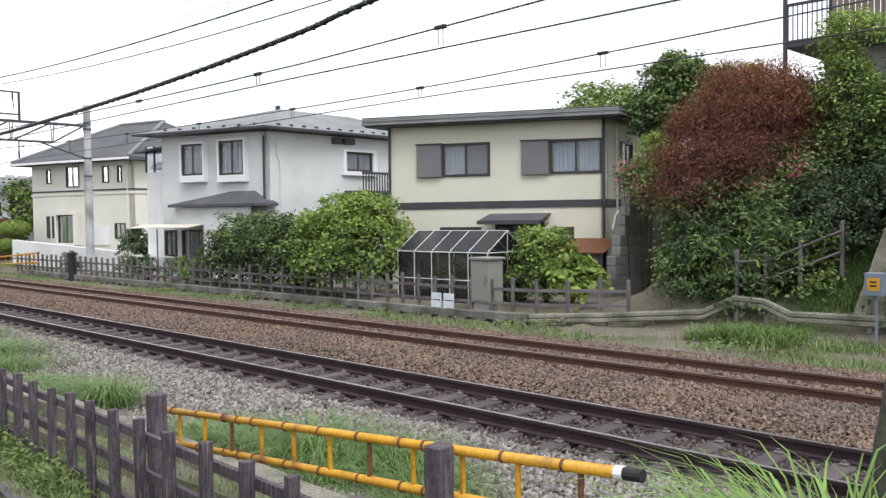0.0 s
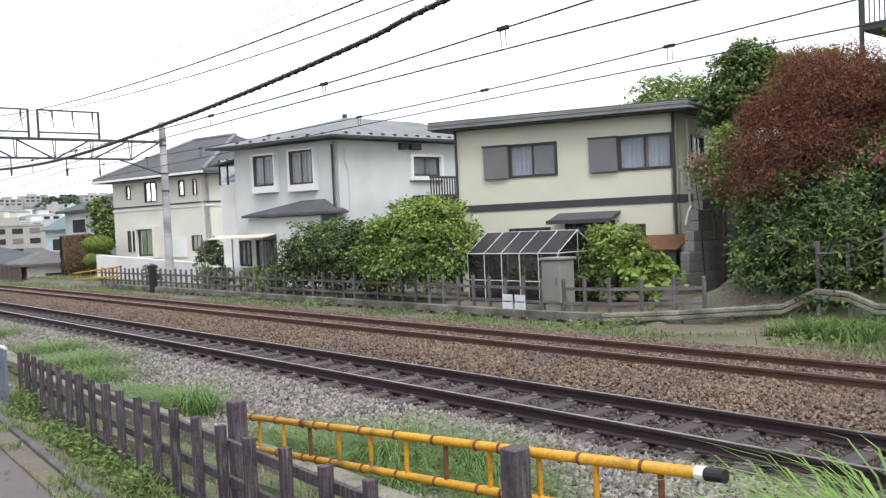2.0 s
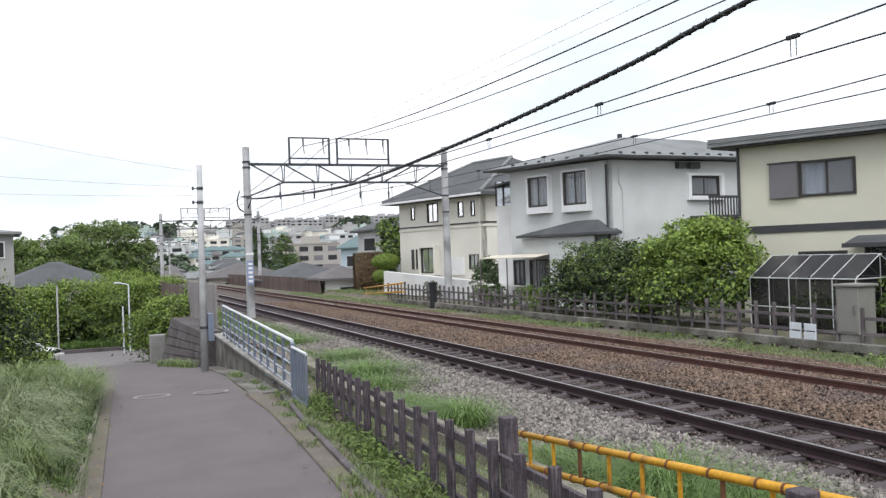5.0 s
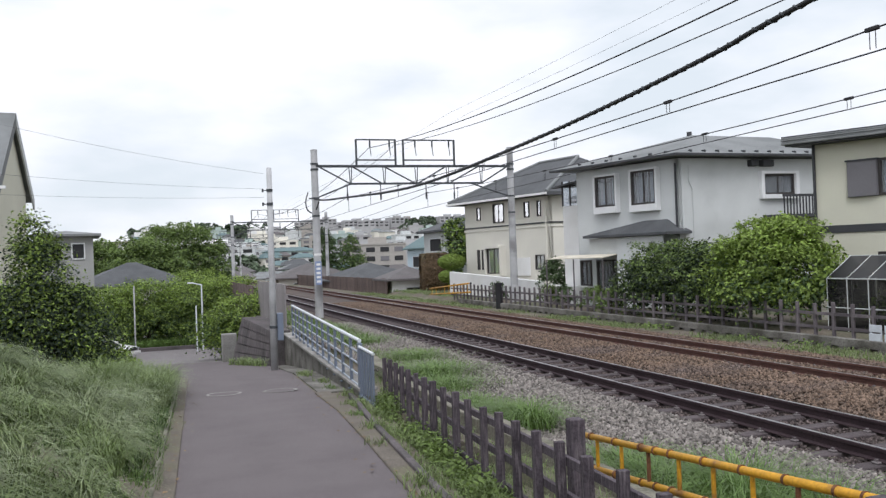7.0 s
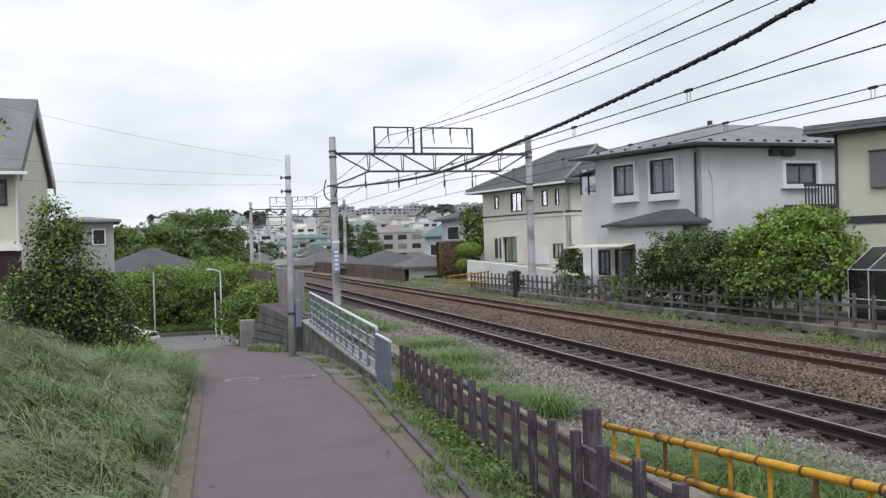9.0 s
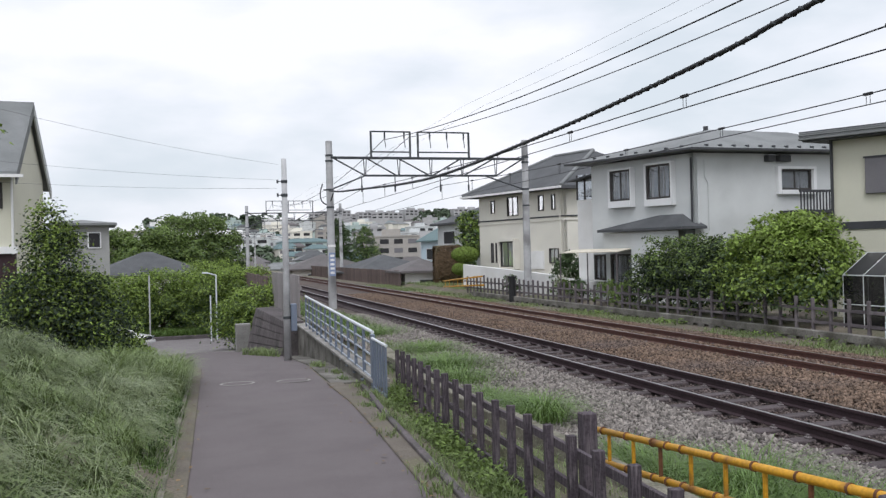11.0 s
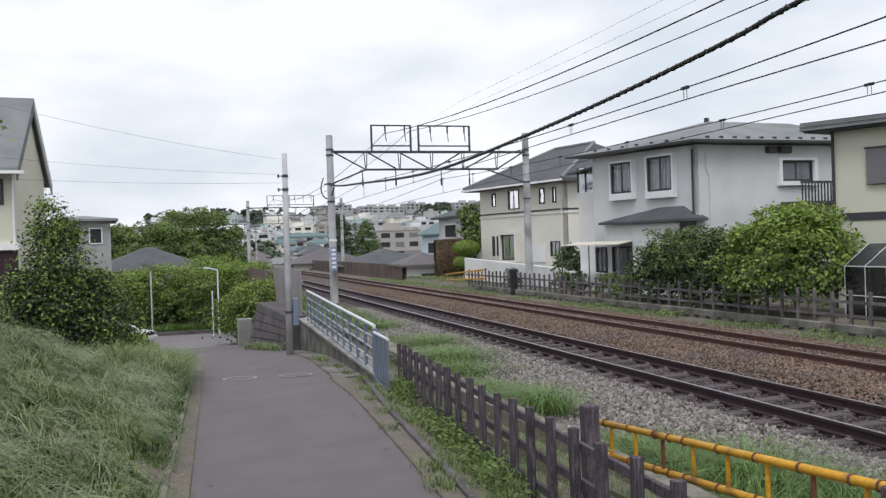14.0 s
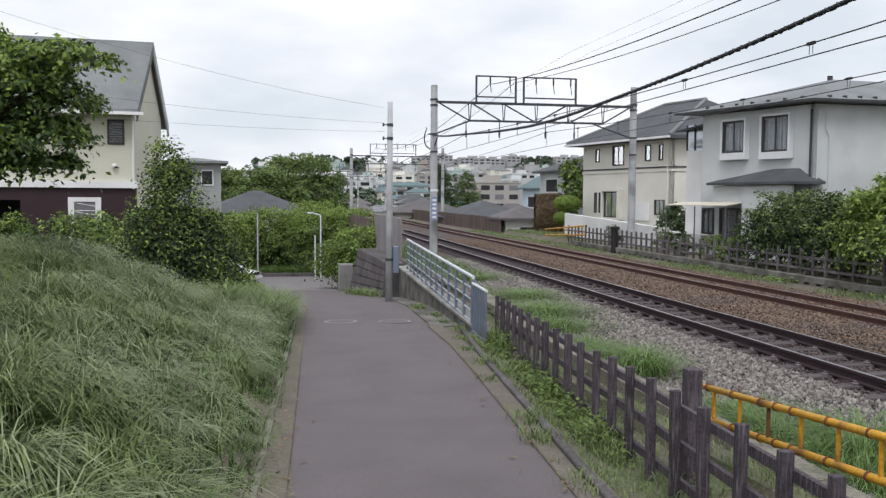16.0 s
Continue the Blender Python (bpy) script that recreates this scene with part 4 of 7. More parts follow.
def slab(bm, u0, u1, v0, v1, za, zb, zc, zd, t):
    """A sloping roof slab; za..zd are the heights of its corners (u0 v0), (u1 v0), (u1 v1), (u0 v1)."""
    pts = [(u0, v0, za), (u1, v0, zb), (u1, v1, zc), (u0, v1, zd)]
    lo = [bm.verts.new((x, y, z)) for x, y, z in pts]
    hi = [bm.verts.new((x, y, z + t)) for x, y, z in pts]
    bm.faces.new(hi)
    bm.faces.new(lo[::-1])
    for k in range(4):
        bm.faces.new((lo[k], lo[(k + 1) % 4], hi[(k + 1) % 4], hi[k]))


def hip_roof(bm, u0, u1, v0, v1, z, rise, r0, r1, t=0.1):
    """A hipped roof with a thick eave; r0, r1: the two ends of its ridge (u, v)."""
    a = [(u0, v0), (u1, v0), (u1, v1), (u0, v1)]
    low = [bm.verts.new((x, y, z - t)) for x, y in a]
    top = [bm.verts.new((x, y, z)) for x, y in a]
    r = [bm.verts.new((*r0, z + rise)), bm.verts.new((*r1, z + rise))]
    along_u = abs(r1[0] - r0[0]) > abs(r1[1] - r0[1])
    if along_u:
        faces = [(top[0], top[1], r[1], r[0]), (top[2], top[3], r[0], r[1]), (top[1], top[2], r[1]), (top[3], top[0], r[0])]
    else:
        faces = [(top[1], top[2], r[1], r[0]), (top[3], top[0], r[0], r[1]), (top[0], top[1], r[0]), (top[2], top[3], r[1])]
    for f in faces:
        bm.faces.new(f)
    for k in range(4):
        bm.faces.new((low[k], low[(k + 1) % 4], top[(k + 1) % 4], top[k]))
    bm.faces.new(low[::-1])


def bpart(name, M, parent, dims, material, label="", bevel=0.0):
    bm = bmesh.new()
    box(bm, *dims, bevel=bevel)
    bm.transform(M)
    return part(name, bm, material, parent, label)


def tpart(name, M, parent, a, b, r, material, label="", seg=8):
    bm = bmesh.new()
    tube(bm, a, b, r, seg=seg)
    bm.transform(M)
    return part(name, bm, material, parent, label)


def shell(base, M, S, length, depth, z1, front_holes, side_holes, material):
    bm = wall_mesh(length, -0.3, z1, front_holes)
    bm.transform(M)
    part("front_wall", bm, material, base)
    bm = wall_mesh(depth, -0.3, z1, side_holes)
    bm.transform(S)
    part("side_wall", bm, material, base)
    bpart("rear_wall", M, base, (0, length, depth - 0.18, depth, -0.3, z1), material)
    bpart("far_wall", M, base, (length - 0.18, length, 0.18, depth - 0.18, -0.3, z1), material)


def flat_roof_house():
    c = (21.6, 14.35, 0)
    M, ln = frame_of(c, (18.4, 20.5, 0), 78)
    dp = 7.5
    S = side_frame(M, ln, dp)
    base = empty("house", c, "two-storey cream rendered house with flat grey roof edge and shutters", "house", "houses beyond the tracks")
    wins = [(3.6, 5.12, 3.63, 4.64), (0.13, 1.69, 3.63, 4.64)]
    low = [(1.9, 3.4, 0.0, 2.12), (3.9, 5.2, 1.2, 2.0), (1.0, 1.55, 1.3, 1.98)]
    shell(base, M, S, ln, dp, 5.3, wins + low, [(1.17, 2.16, 3.75, 4.62)], CREAM)
    for w in wins:
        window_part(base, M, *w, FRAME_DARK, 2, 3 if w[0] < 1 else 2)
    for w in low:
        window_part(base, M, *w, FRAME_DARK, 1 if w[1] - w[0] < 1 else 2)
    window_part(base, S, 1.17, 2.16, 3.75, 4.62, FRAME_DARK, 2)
    for a, b in ((5.13, 5.93), (1.71, 2.54)):
        bm = bmesh.new()
        box(bm, a, b, -0.12, -0.003, 3.6, 4.62, bevel=0.015)
        bm.transform(M)
        part("shutter_box", bm, SHUTTER, base, "flat grey metal shutter box")
        bm = bmesh.new()
        box(bm, a - 0.03, b + 0.03, -0.14, -0.003, 4.622, 4.67)
        bm.transform(M)
        part("shutter_cap", bm, TRIM, base)
    bpart("band", M, base, (-0.03, ln + 0.03, -0.03, -0.003, 2.6, 2.82), TRIM, "dark grey band between the storeys")
    bpart("band", S, base, (-0.03, dp, -0.03, -0.003, 2.6, 2.82), TRIM)
    # three stepped fascias make the thick roof edge
    for k, (o, z0, z1, mm) in enumerate(((0.5, 5.22, 5.27, TRIM), (0.575, 5.272, 5.335, ROOF2), (0.56, 5.338, 5.385, ROOF2), (0.575, 5.388, 5.435, ROOF2), (0.56, 5.438, 5.49, ROOF2))):
        bm = bmesh.new()
        box(bm, -o, ln + o, -o, dp + o, z0, z1, bevel=0.01)
        bm.transform(M)
        part("roof" if k == 4 else "fascia", bm, mm, base)
    bm = bmesh.new()
    slab(bm, -0.56, ln + 0.56, -0.55, dp / 2, 5.495, 5.495, 5.66, 5.66, 0.03)
    bm.transform(M)
    part("roof_sheet", bm, ROOF, base)
    for u in (0.06, ln - 0.06):
        tpart("drainpipe", M, base, (u, -0.07, -0.2), (u, -0.07, 5.27), 0.04, TRIM)
    tpart("drainpipe", S, base, (0.7, -0.06, 2.2), (0.7, -0.06, 5.1), 0.03, CREAM2)
    bm = bmesh.new()
    sweep(bm, smooth_line([(0.3, -0.06, 1.9), (0.55, -0.08, 2.35), (0.9, -0.08, 2.4), (1.05, -0.06, 2.0)], 5), 0.03, 6)
    bm.transform(S)
    part("bent_pipe", bm, WHITE, base)
    bm = bmesh.new()
    slab(bm, 1.7, 3.6, -0.75, 0.0, 2.16, 2.16, 2.38, 2.38, 0.05)
    bm.transform(M)
    part("porch_roof", bm, ROOF, base, "small dark canopy over the door")
    bpart("canopy_edge", M, base, (1.68, 3.62, -0.8, -0.752, 2.1, 2.22), TRIM)
    # lean-to with rusty sheet roof at the near corner
    bm = bmesh.new()
    slab(bm, -0.5, 1.6, -1.6, -0.1, 1.25, 1.25, 1.62, 1.62, 0.03)
    bm.transform(M)
    part("rusty_lean_to_roof", bm, RUST, base, "rusty corrugated lean-to roof")
    bpart("lean_to_wall", M, base, (-0.4, 1.5, -1.45, -1.4, -0.2, 1.24), OLDWOOD)


flat_roof_house()


def white_house():
    c = (18.69, 27.92, 0)
    M, ln = frame_of(c, (18.69 - 1.75, 27.92 + 5.1, 0), 88)
    ln, dp = 5.3, 8.5
    S = side_frame(M, ln, dp)
    base = empty("house", c, "two-storey grey-white rendered house with hipped grey roof and bay windows", "house", "houses beyond the tracks")
    w1, w2 = (2.99, 4.05, 4.19, 5.4), (0.95, 2.12, 4.15, 5.45)
    doors = [(2.56, 4.27, 0.2, 1.95), (4.6, 5.2, 0.9, 1.95)]
    sw = (3.98, 5.5, 4.38, 5.15)
    shell(base, M, S, ln, dp, 5.78, [w1, w2] + doors, [sw], GREYWHITE)
    for w in (w1, w2):
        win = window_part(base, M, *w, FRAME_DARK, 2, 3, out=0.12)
        # projecting white surround with a deep sill
        for d in ((w[0] - 0.1, w[0] - 0.03, -0.2, 0.0, w[2] - 0.3, w[3] + 0.08), (w[1] + 0.03, w[1] + 0.1, -0.2, 0.0, w[2] - 0.3, w[3] + 0.08), (w[0] - 0.03, w[1] + 0.03, -0.22, 0.0, w[2] - 0.3, w[2] - 0.03), (w[0] - 0.03, w[1] + 0.03, -0.2, 0.0, w[3] + 0.03, w[3] + 0.1)):
            bm = bmesh.new()
            box(bm, *d)
            bm.transform(M)
            part("surround", bm, FRAME_WHITE, win)
        bm = bmesh.new()
        for k in range(1):
            sweep(bm, [(w[0] + 0.1 + (w[1] - w[0] - 0.2) * (i / 8), -0.125, w[3] - 0.12 - 0.22 * k - 0.12 * math.sin(i / 8 * math.pi)) for i in range(9)], 0.012, 4)
        bm.transform(M)
        part("ornamental_grille", bm, FRAME_DARK, win)
    for d in doors:
        window_part(base, M, *d, FRAME_DARK, 2)
    win = window_part(base, S, *sw, FRAME_DARK, 2)
    for d in ((3.8, 3.95, -0.14, 0, 4.18, 5.28), (5.53, 5.68, -0.14, 0, 4.18, 5.28), (3.95, 5.53, -0.16, 0, 4.18, 4.35), (3.95, 5.53, -0.14, 0, 5.18, 5.28)):
        bm = bmesh.new()
        box(bm, *d)
        bm.transform(S)
        part("surround", bm, FRAME_WHITE, win)
    # dark rail balcony on the end wall
    bpart("balcony_floor", S, base, (3.95, 7.4, -0.9, -0.003, 3.4, 3.52), TRIM)
    bpart("balcony_rail", S, base, (3.95, 7.4, -0.92, -0.86, 4.2, 4.3), TRIM)
    for k in range(22):
        u = 3.98 + k * 0.155
        bpart("baluster", S, base, (u, u + 0.045, -0.9, -0.87, 3.5, 4.22), TRIM)
    for a, b in ((3.25, 3.63), (3.82, 4.36)):
        bpart("vent_hood", S, base, (a, b, -0.22, -0.003, 5.46, 5.72), TRIM, "", 0.02)
    for pts in ([(0.12, -0.05, 5.6), (0.12, -0.05, 3.0)], [(0.45, -0.04, 5.5), (0.45, -0.04, 4.9), (0.6, -0.04, 4.6), (0.6, -0.04, 2.8)]):
        bm = bmesh.new()
        sweep(bm, pts, 0.022, 6)
        bm.transform(S)
        part("pipe", bm, GREYWHITE, base)
    tpart("drainpipe", M, base, (0.06, -0.06, 3.1), (0.06, -0.06, 5.6), 0.035, TRIM)
    # roof, with gutter and snow guards
    bm = bmesh.new()
    hip_roof(bm, -0.55, ln + 0.75, -0.6, dp + 0.5, 5.92, 1.08, (2.2, 2.9), (2.4, 7.2), 0.09)
    bm.transform(M)
    part("roof", bm, ROOF2, base, "worn grey slate roof with snow guards")
    for d in ((-0.6, ln + 0.8, -0.68, -0.6), ):
        bpart("gutter", M, base, (d[0], d[1], d[2], d[3], 5.83, 5.91), TRIM)
    bpart("gutter", M, base, (-0.63, -0.55, -0.68, dp, 5.83, 5.91), TRIM)
    for k in range(11):
        bpart("snow_guard", M, base, (-0.42, -0.3, 0.2 + 0.62 * k, 0.28 + 0.62 * k, 5.96, 6.06), TRIM)
    for k in range(7):
        bpart("snow_guard", M, base, (0.1 + 0.75 * k, 0.18 + 0.75 * k, -0.42, -0.32, 5.96, 6.06), TRIM)
    # glazed balcony at the far end and the porch below
    bpart("loggia_wall", M, base, (ln + 0.003, ln + 1.5, 0.5, 3.0, -0.3, 4.4), WHITE)
    g = bpart("loggia_glazing", M, base, (ln + 0.003, ln + 1.5, 0.52, 2.9, 4.403, 5.5), GLASS)
    for u in (0.02, 0.5, 1.0, 1.46):
        bpart("mullion", M, base, (ln + u, ln + u + 0.05, 0.47, 0.518, 4.4, 5.5), FRAME_DARK)
    bm = bmesh.new()
    slab(bm, ln - 0.1, ln + 1.8, 0.2, 3.2, 5.42, 5.2, 5.5, 5.6, 0.08)
    bm.transform(M)
    part("loggia_roof", bm, ROOF, base)
    bm = bmesh.new()
    hip_roof(bm, -0.2, 4.1, -0.8, 0.35, 2.98, 0.5, (0.55, -0.02), (1.7, -0.02), 0.1)
    bm.transform(M)
    part("porch_roof", bm, ROOF, base, "dark hipped porch roof")
    bpart("porch_wall", M, base, (0.2, 2.5, -0.6, -0.55, -0.2, 2.86), GREYWHITE)
    bpart("porch_wall", M, base, (2.503, 4.1, -0.5, -0.45, 2.2, 2.86), GREYWHITE)
    bm = bmesh.new()
    slab(bm, 2.55, 5.7, -1.25, -0.5, 2.06, 2.06, 2.18, 2.18, 0.03)
    bm.transform(M)
    part("awning", bm, mat("dull_awning_sheet", (0.66, 0.61, 0.5), 0.7, 0.2, 2, 30, 0.1), base, "pale sloping awning over the garden door")
    for u in (2.6, 4.2, 5.8):
        tpart("awning_post", M, base, (u, -1.2, -0.2), (u, -1.2, 2.04), 0.025, OLDWOOD)
    tpart("chimney_pipe", M, base, (2.3, 2.9, 6.9), (2.3, 2.9, 7.15), 0.09, TRIM)


white_house()


def cream_house():
    c = (20.6, 43.4, 0)
    M, ln = frame_of(c, (20.6 - 2.09, 43.4 + 7.47, 0), 84)
    ln, dp = 8.2, 8.0
    S = side_frame(M, ln, dp)
    base = empty("house", c, "two-storey pale cream house with dark hipped slate roof", "house", "houses beyond the tracks")
    ups = [(6.52, 6.89, 4.58, 5.35), (4.15, 5.19, 4.33, 5.45), (1.75, 2.21, 4.5, 5.37), (0.73, 1.03, 4.5, 5.35)]
    lows = [(6.73, 6.95, 1.5, 2.7), (6.26, 6.48, 1.5, 2.7), (0.53, 1.32, 1.46, 2.27)]
    bay = (4.3, 5.65, 1.25, 2.75)
    shell(base, M, S, ln, dp, 5.75, ups + lows + [bay], [], CREAM2)
    for w in ups + lows:
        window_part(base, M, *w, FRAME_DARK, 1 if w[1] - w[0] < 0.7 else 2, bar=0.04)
    win = window_part(base, M, *bay, FRAME_DARK, 2, 1, out=0.2)
    for d in ((4.12, 4.27, -0.35, 0, 1.1, 2.9), (5.68, 5.83, -0.35, 0, 1.1, 2.9), (4.27, 5.68, -0.4, 0, 2.78, 2.95), (4.27, 5.68, -0.38, 0, 1.08, 1.22)):
        bm = bmesh.new()
        box(bm, *d)
        bm.transform(M)
        part("surround", bm, CREAM2, win)
    bpart("light_panel", M, base, (1.8, 3.05, -0.06, -0.003, 1.1, 2.15), WHITE)
    for z0, z1 in ((3.86, 3.98), (4.06, 4.14)):
        bpart("band", M, base, (-0.04, ln + 0.04, -0.05, -0.003, z0, z1), TRIM if z0 > 4 else CREAM2)
        bpart("band", S, base, (-0.04, dp, -0.05, -0.003, z0, z1), TRIM if z0 > 4 else CREAM2)
    bm = bmesh.new()
    hip_roof(bm, -0.7, ln + 0.8, -0.7, dp + 0.7, 5.78, 2.35, (2.4, 4.0), (6.0, 4.0), 0.18)
    bm.transform(M)
    part("roof", bm, ROOF, base, "dark slate hipped roof with pale ridge caps")
    for a, b in (((-0.7, -0.7, 5.8), (2.4, 4.0, 8.15)), ((2.4, 4.0, 8.16), (6.0, 4.0, 8.16)), ((9.0, -0.7, 5.8), (6.0, 4.0, 8.15))):
        tpart("ridge_cap", M, base, a, b, 0.1, ROOF2)
    bpart("gutter", M, base, (-0.75, ln + 0.85, -0.8, -0.703, 5.62, 5.74), WHITE)
    tpart("drainpipe", M, base, (0.25, -0.06, 0.0), (0.25, -0.06, 5.4), 0.04, CREAM2)
    bpart("side_hood", S, base, (2.2, 4.6, -0.9, -0.003, 2.3, 2.42), ROOF)
    # white garden wall in front
    w = empty("garden_wall", (16.9, 43.0, 0.0), "low white painted garden wall", "wall")
    strip_v = bmesh.new()
    a, b = Vector((16.75, 36.3, 0)), Vector((16.75, 49.5, 0))
    box(strip_v, 16.6 - 16.9, 16.8 - 16.9, 36.3 - 43, 49.5 - 43, -0.2, 1.25, bevel=0.015)
    for v in strip_v.verts:
        if v.co.z > 0.5:
            v.co.z += 0.03 * (v.co.y)
    part("wall_panel", strip_v, WHITE, w)
    bm = bmesh.new()
    box(bm, 16.55 - 16.9, 16.85 - 16.9, 32.0 - 43, 36.2 - 43, 0.85, 0.9)
    part("pale_ledge", bm, WHITE, w)


cream_house()


def gable_house():
    c = (-5.1, 30.4, 0.0)
    M = Matrix(((-0.99, 0.03, 0, 0), (-0.10, 1.0, 0, 0), (0, 0, 1, 0), (0, 0, 0, 1)))
    ln, dp = 9.5, 5.1
    base = empty("house", c, "cream gabled house with steep grey roof over a dark maroon garage", "house")
    small = (0.35, 0.85, 4.2, 5.0)
    bm = wall_mesh(ln, 2.85, 5.55, [small])
    bm.transform(M)
    part("front_wall", bm, CREAM, base)
    win = window_part(base, M, *small, FRAME_DARK, 1)
    for k in range(9):
        bm = bmesh.new()
        box(bm, small[0] + 0.04, small[1] - 0.04, -0.03, -0.015, small[2] + 0.07 + 0.08 * k, small[2] + 0.1 + 0.08 * k)
        bm.transform(M)
        part("slat", bm, SHUTTER, win)
    # gable end
    bm = bmesh.new()
    pts = [(0, 0.185, 0.0), (0, dp, 0.0), (0, dp, 5.5), (0, dp / 2, 7.85), (0, 0.185, 5.55)]
    a = [bm.verts.new(p) for p in pts]
    b = [bm.verts.new((0.18, p[1], p[2])) for p in pts]
    bm.faces.new(a)
    bm.faces.new(b[::-1])
    for k in range(5):
        bm.faces.new((a[k], a[(k + 1) % 5], b[(k + 1) % 5], b[k]))
    bm.transform(M)
    part("gable_wall", bm, CREAM, base)
    bpart("rear_wall", M, base, (0.185, ln, dp - 0.18, dp, 0, 5.5), CREAM)
    bpart("far_wall", M, base, (ln - 0.18, ln, 0.185, dp - 0.185, 0, 5.5), CREAM)
    for s in (0, 1):
        bm = bmesh.new()
        if s == 0:
            slab(bm, -0.15, ln + 0.4, -0.55, dp / 2, 5.2, 5.2, 7.95, 7.95, 0.14)
        else:
            slab(bm, -0.15, ln + 0.4, dp / 2, dp + 0.6, 7.95, 7.95, 5.15, 5.15, 0.14)
        bm.transform(M)
        part("roof_slope", bm, ROOF2, base)
    for v0, z0, v1, z1 in ((-0.55, 5.12, dp / 2, 7.87), (dp / 2, 7.87, dp + 0.6, 5.07)):
        bm = bmesh.new()
        slab(bm, -0.21, -0.153, v0, v1, z0 - 0.2, z0 - 0.2, z1 - 0.2, z1 - 0.2, 0.42)
        bm.transform(M)
        part("bargeboard", bm, ROOF2 if v0 < 0 else GREYWHITE, base)
    bpart("gutter", M, base, (-0.4, ln, -0.68, -0.56, 5.14, 5.24), WHITE)
    tpart("drainpipe", M, base, (0.05, -0.06, 2.7), (0.05, -0.06, 5.2), 0.04, WHITE)
    bpart("ledge", M, base, (-0.08, ln, -0.1, -0.003, 2.72, 2.95), WHITE, "white ledge under the upper storey")
    MAROON = mat("maroon_siding", (0.035, 0.016, 0.02), 0.7, 0.2, 2, 20, 0.1)
    bm = wall_mesh(ln, 0.0, 2.72, [(3.6, 7.5, 0.0, 2.3)])
    bm.transform(M)
    part("garage_wall", bm, MAROON, base, "dark maroon garage wall")
    # Garage back and ceiling coloured near-black for the shade inside.
    bpart("garage_back", M, base, (3.2, 8.0, 3.5, 3.6, 0, 2.6), ROOM_SHADE)
    bpart("garage_ceiling", M, base, (3.2, 8.0, 0.2, 3.5, 2.6, 2.7), ROOM_SHADE)
    for d in ((1.1, 1.28, 0.0, 2.4), (1.95, 2.13, 0.0, 2.4), (1.28, 1.95, 2.25, 2.4)):
        bpart("door_frame", M, base, (d[0], d[1], -0.06, -0.003, d[2], d[3]), WHITE)
    door = bpart("door", M, base, (1.285, 1.945, -0.03, -0.004, 0.05, 2.24), SHUTTER)
    for k in range(14):
        z = 0.15 + 0.15 * k
        bm = bmesh.new()
        tube(bm, (1.3, -0.04, z), (1.93, -0.04, z + (0.12 if k % 2 else -0.0)), 0.012, seg=4)
        bm.transform(M)
        part("lattice_bar", bm, WHITE, door)
    bm = bmesh.new()
    bmesh.ops.create_uvsphere(bm, u_segments=10, v_segments=6, radius=0.09, matrix=Matrix.Translation((0.65, -0.06, 3.45)))
    bm.transform(M)
    part("vent_cap", bm, WHITE, base)
    base.location.z -= 0.15


gable_house()


# ---- gardens beyond the tracks ----
def bush(name, loc, label, blobs, count, size, material, seed, clump=0.16, second=None, trunk=0.05, category="shrub", limbs=5, aspect=0.5):
    return tree(name, loc, label, category, blobs, count, size, material, trunk, limbs, clump, second, aspect, seed)


# Light leaves over dark ones put highlight and inner shade into leaf colour.
LIT_TOP = (LEAF_LIGHT, 0.45, "fresh light green leaves, thickest where the crown catches light")
bush("hedge_shrub", (16.6, 20.0, 0.05), "large rounded light green shrub behind the fence", [(0, 0, 1.75, 1.2, 1.75, 1.35), (-0.3, 1.3, 1.4, 1.0, 1.3, 1.2), (-0.2, -1.0, 1.35, 1.0, 1.1, 1.15), (0, 0.2, 2.4, 0.8, 1.1, 0.75), (-0.5, 0.2, 0.9, 1.0, 2.0, 0.9)], 26000, 0.062, LEAF_DARK, 11, 0.15, (LEAF_LIGHT, 0.8, "fresh light green leaves, thickest where the crown catches light"))
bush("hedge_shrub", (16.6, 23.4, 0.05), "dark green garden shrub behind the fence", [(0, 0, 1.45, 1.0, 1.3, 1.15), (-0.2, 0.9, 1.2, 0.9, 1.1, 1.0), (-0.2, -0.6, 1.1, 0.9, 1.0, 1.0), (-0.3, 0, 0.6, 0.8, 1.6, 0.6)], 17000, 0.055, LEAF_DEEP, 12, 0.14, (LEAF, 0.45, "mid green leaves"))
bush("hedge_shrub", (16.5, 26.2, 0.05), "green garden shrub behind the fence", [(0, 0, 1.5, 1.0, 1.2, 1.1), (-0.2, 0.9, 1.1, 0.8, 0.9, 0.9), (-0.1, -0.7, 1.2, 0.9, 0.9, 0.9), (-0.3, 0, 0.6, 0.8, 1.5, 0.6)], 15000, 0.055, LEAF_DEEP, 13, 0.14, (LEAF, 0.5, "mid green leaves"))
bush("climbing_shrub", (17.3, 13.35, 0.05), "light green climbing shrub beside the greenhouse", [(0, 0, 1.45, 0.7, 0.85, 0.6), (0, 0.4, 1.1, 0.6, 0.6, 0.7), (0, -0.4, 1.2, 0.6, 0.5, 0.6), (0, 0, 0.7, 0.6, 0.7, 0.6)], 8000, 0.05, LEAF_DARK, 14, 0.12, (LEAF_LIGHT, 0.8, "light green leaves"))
bush("broadleaf_shrub", (17.2, 12.5, 0.05), "low broadleaf shrub with bright green leaves", [(0, 0, 0.85, 0.55, 0.6, 0.5), (0.1, -0.3, 0.6, 0.5, 0.5, 0.4)], 1500, 0.12, LEAF_LIGHT, 15, 0.12)
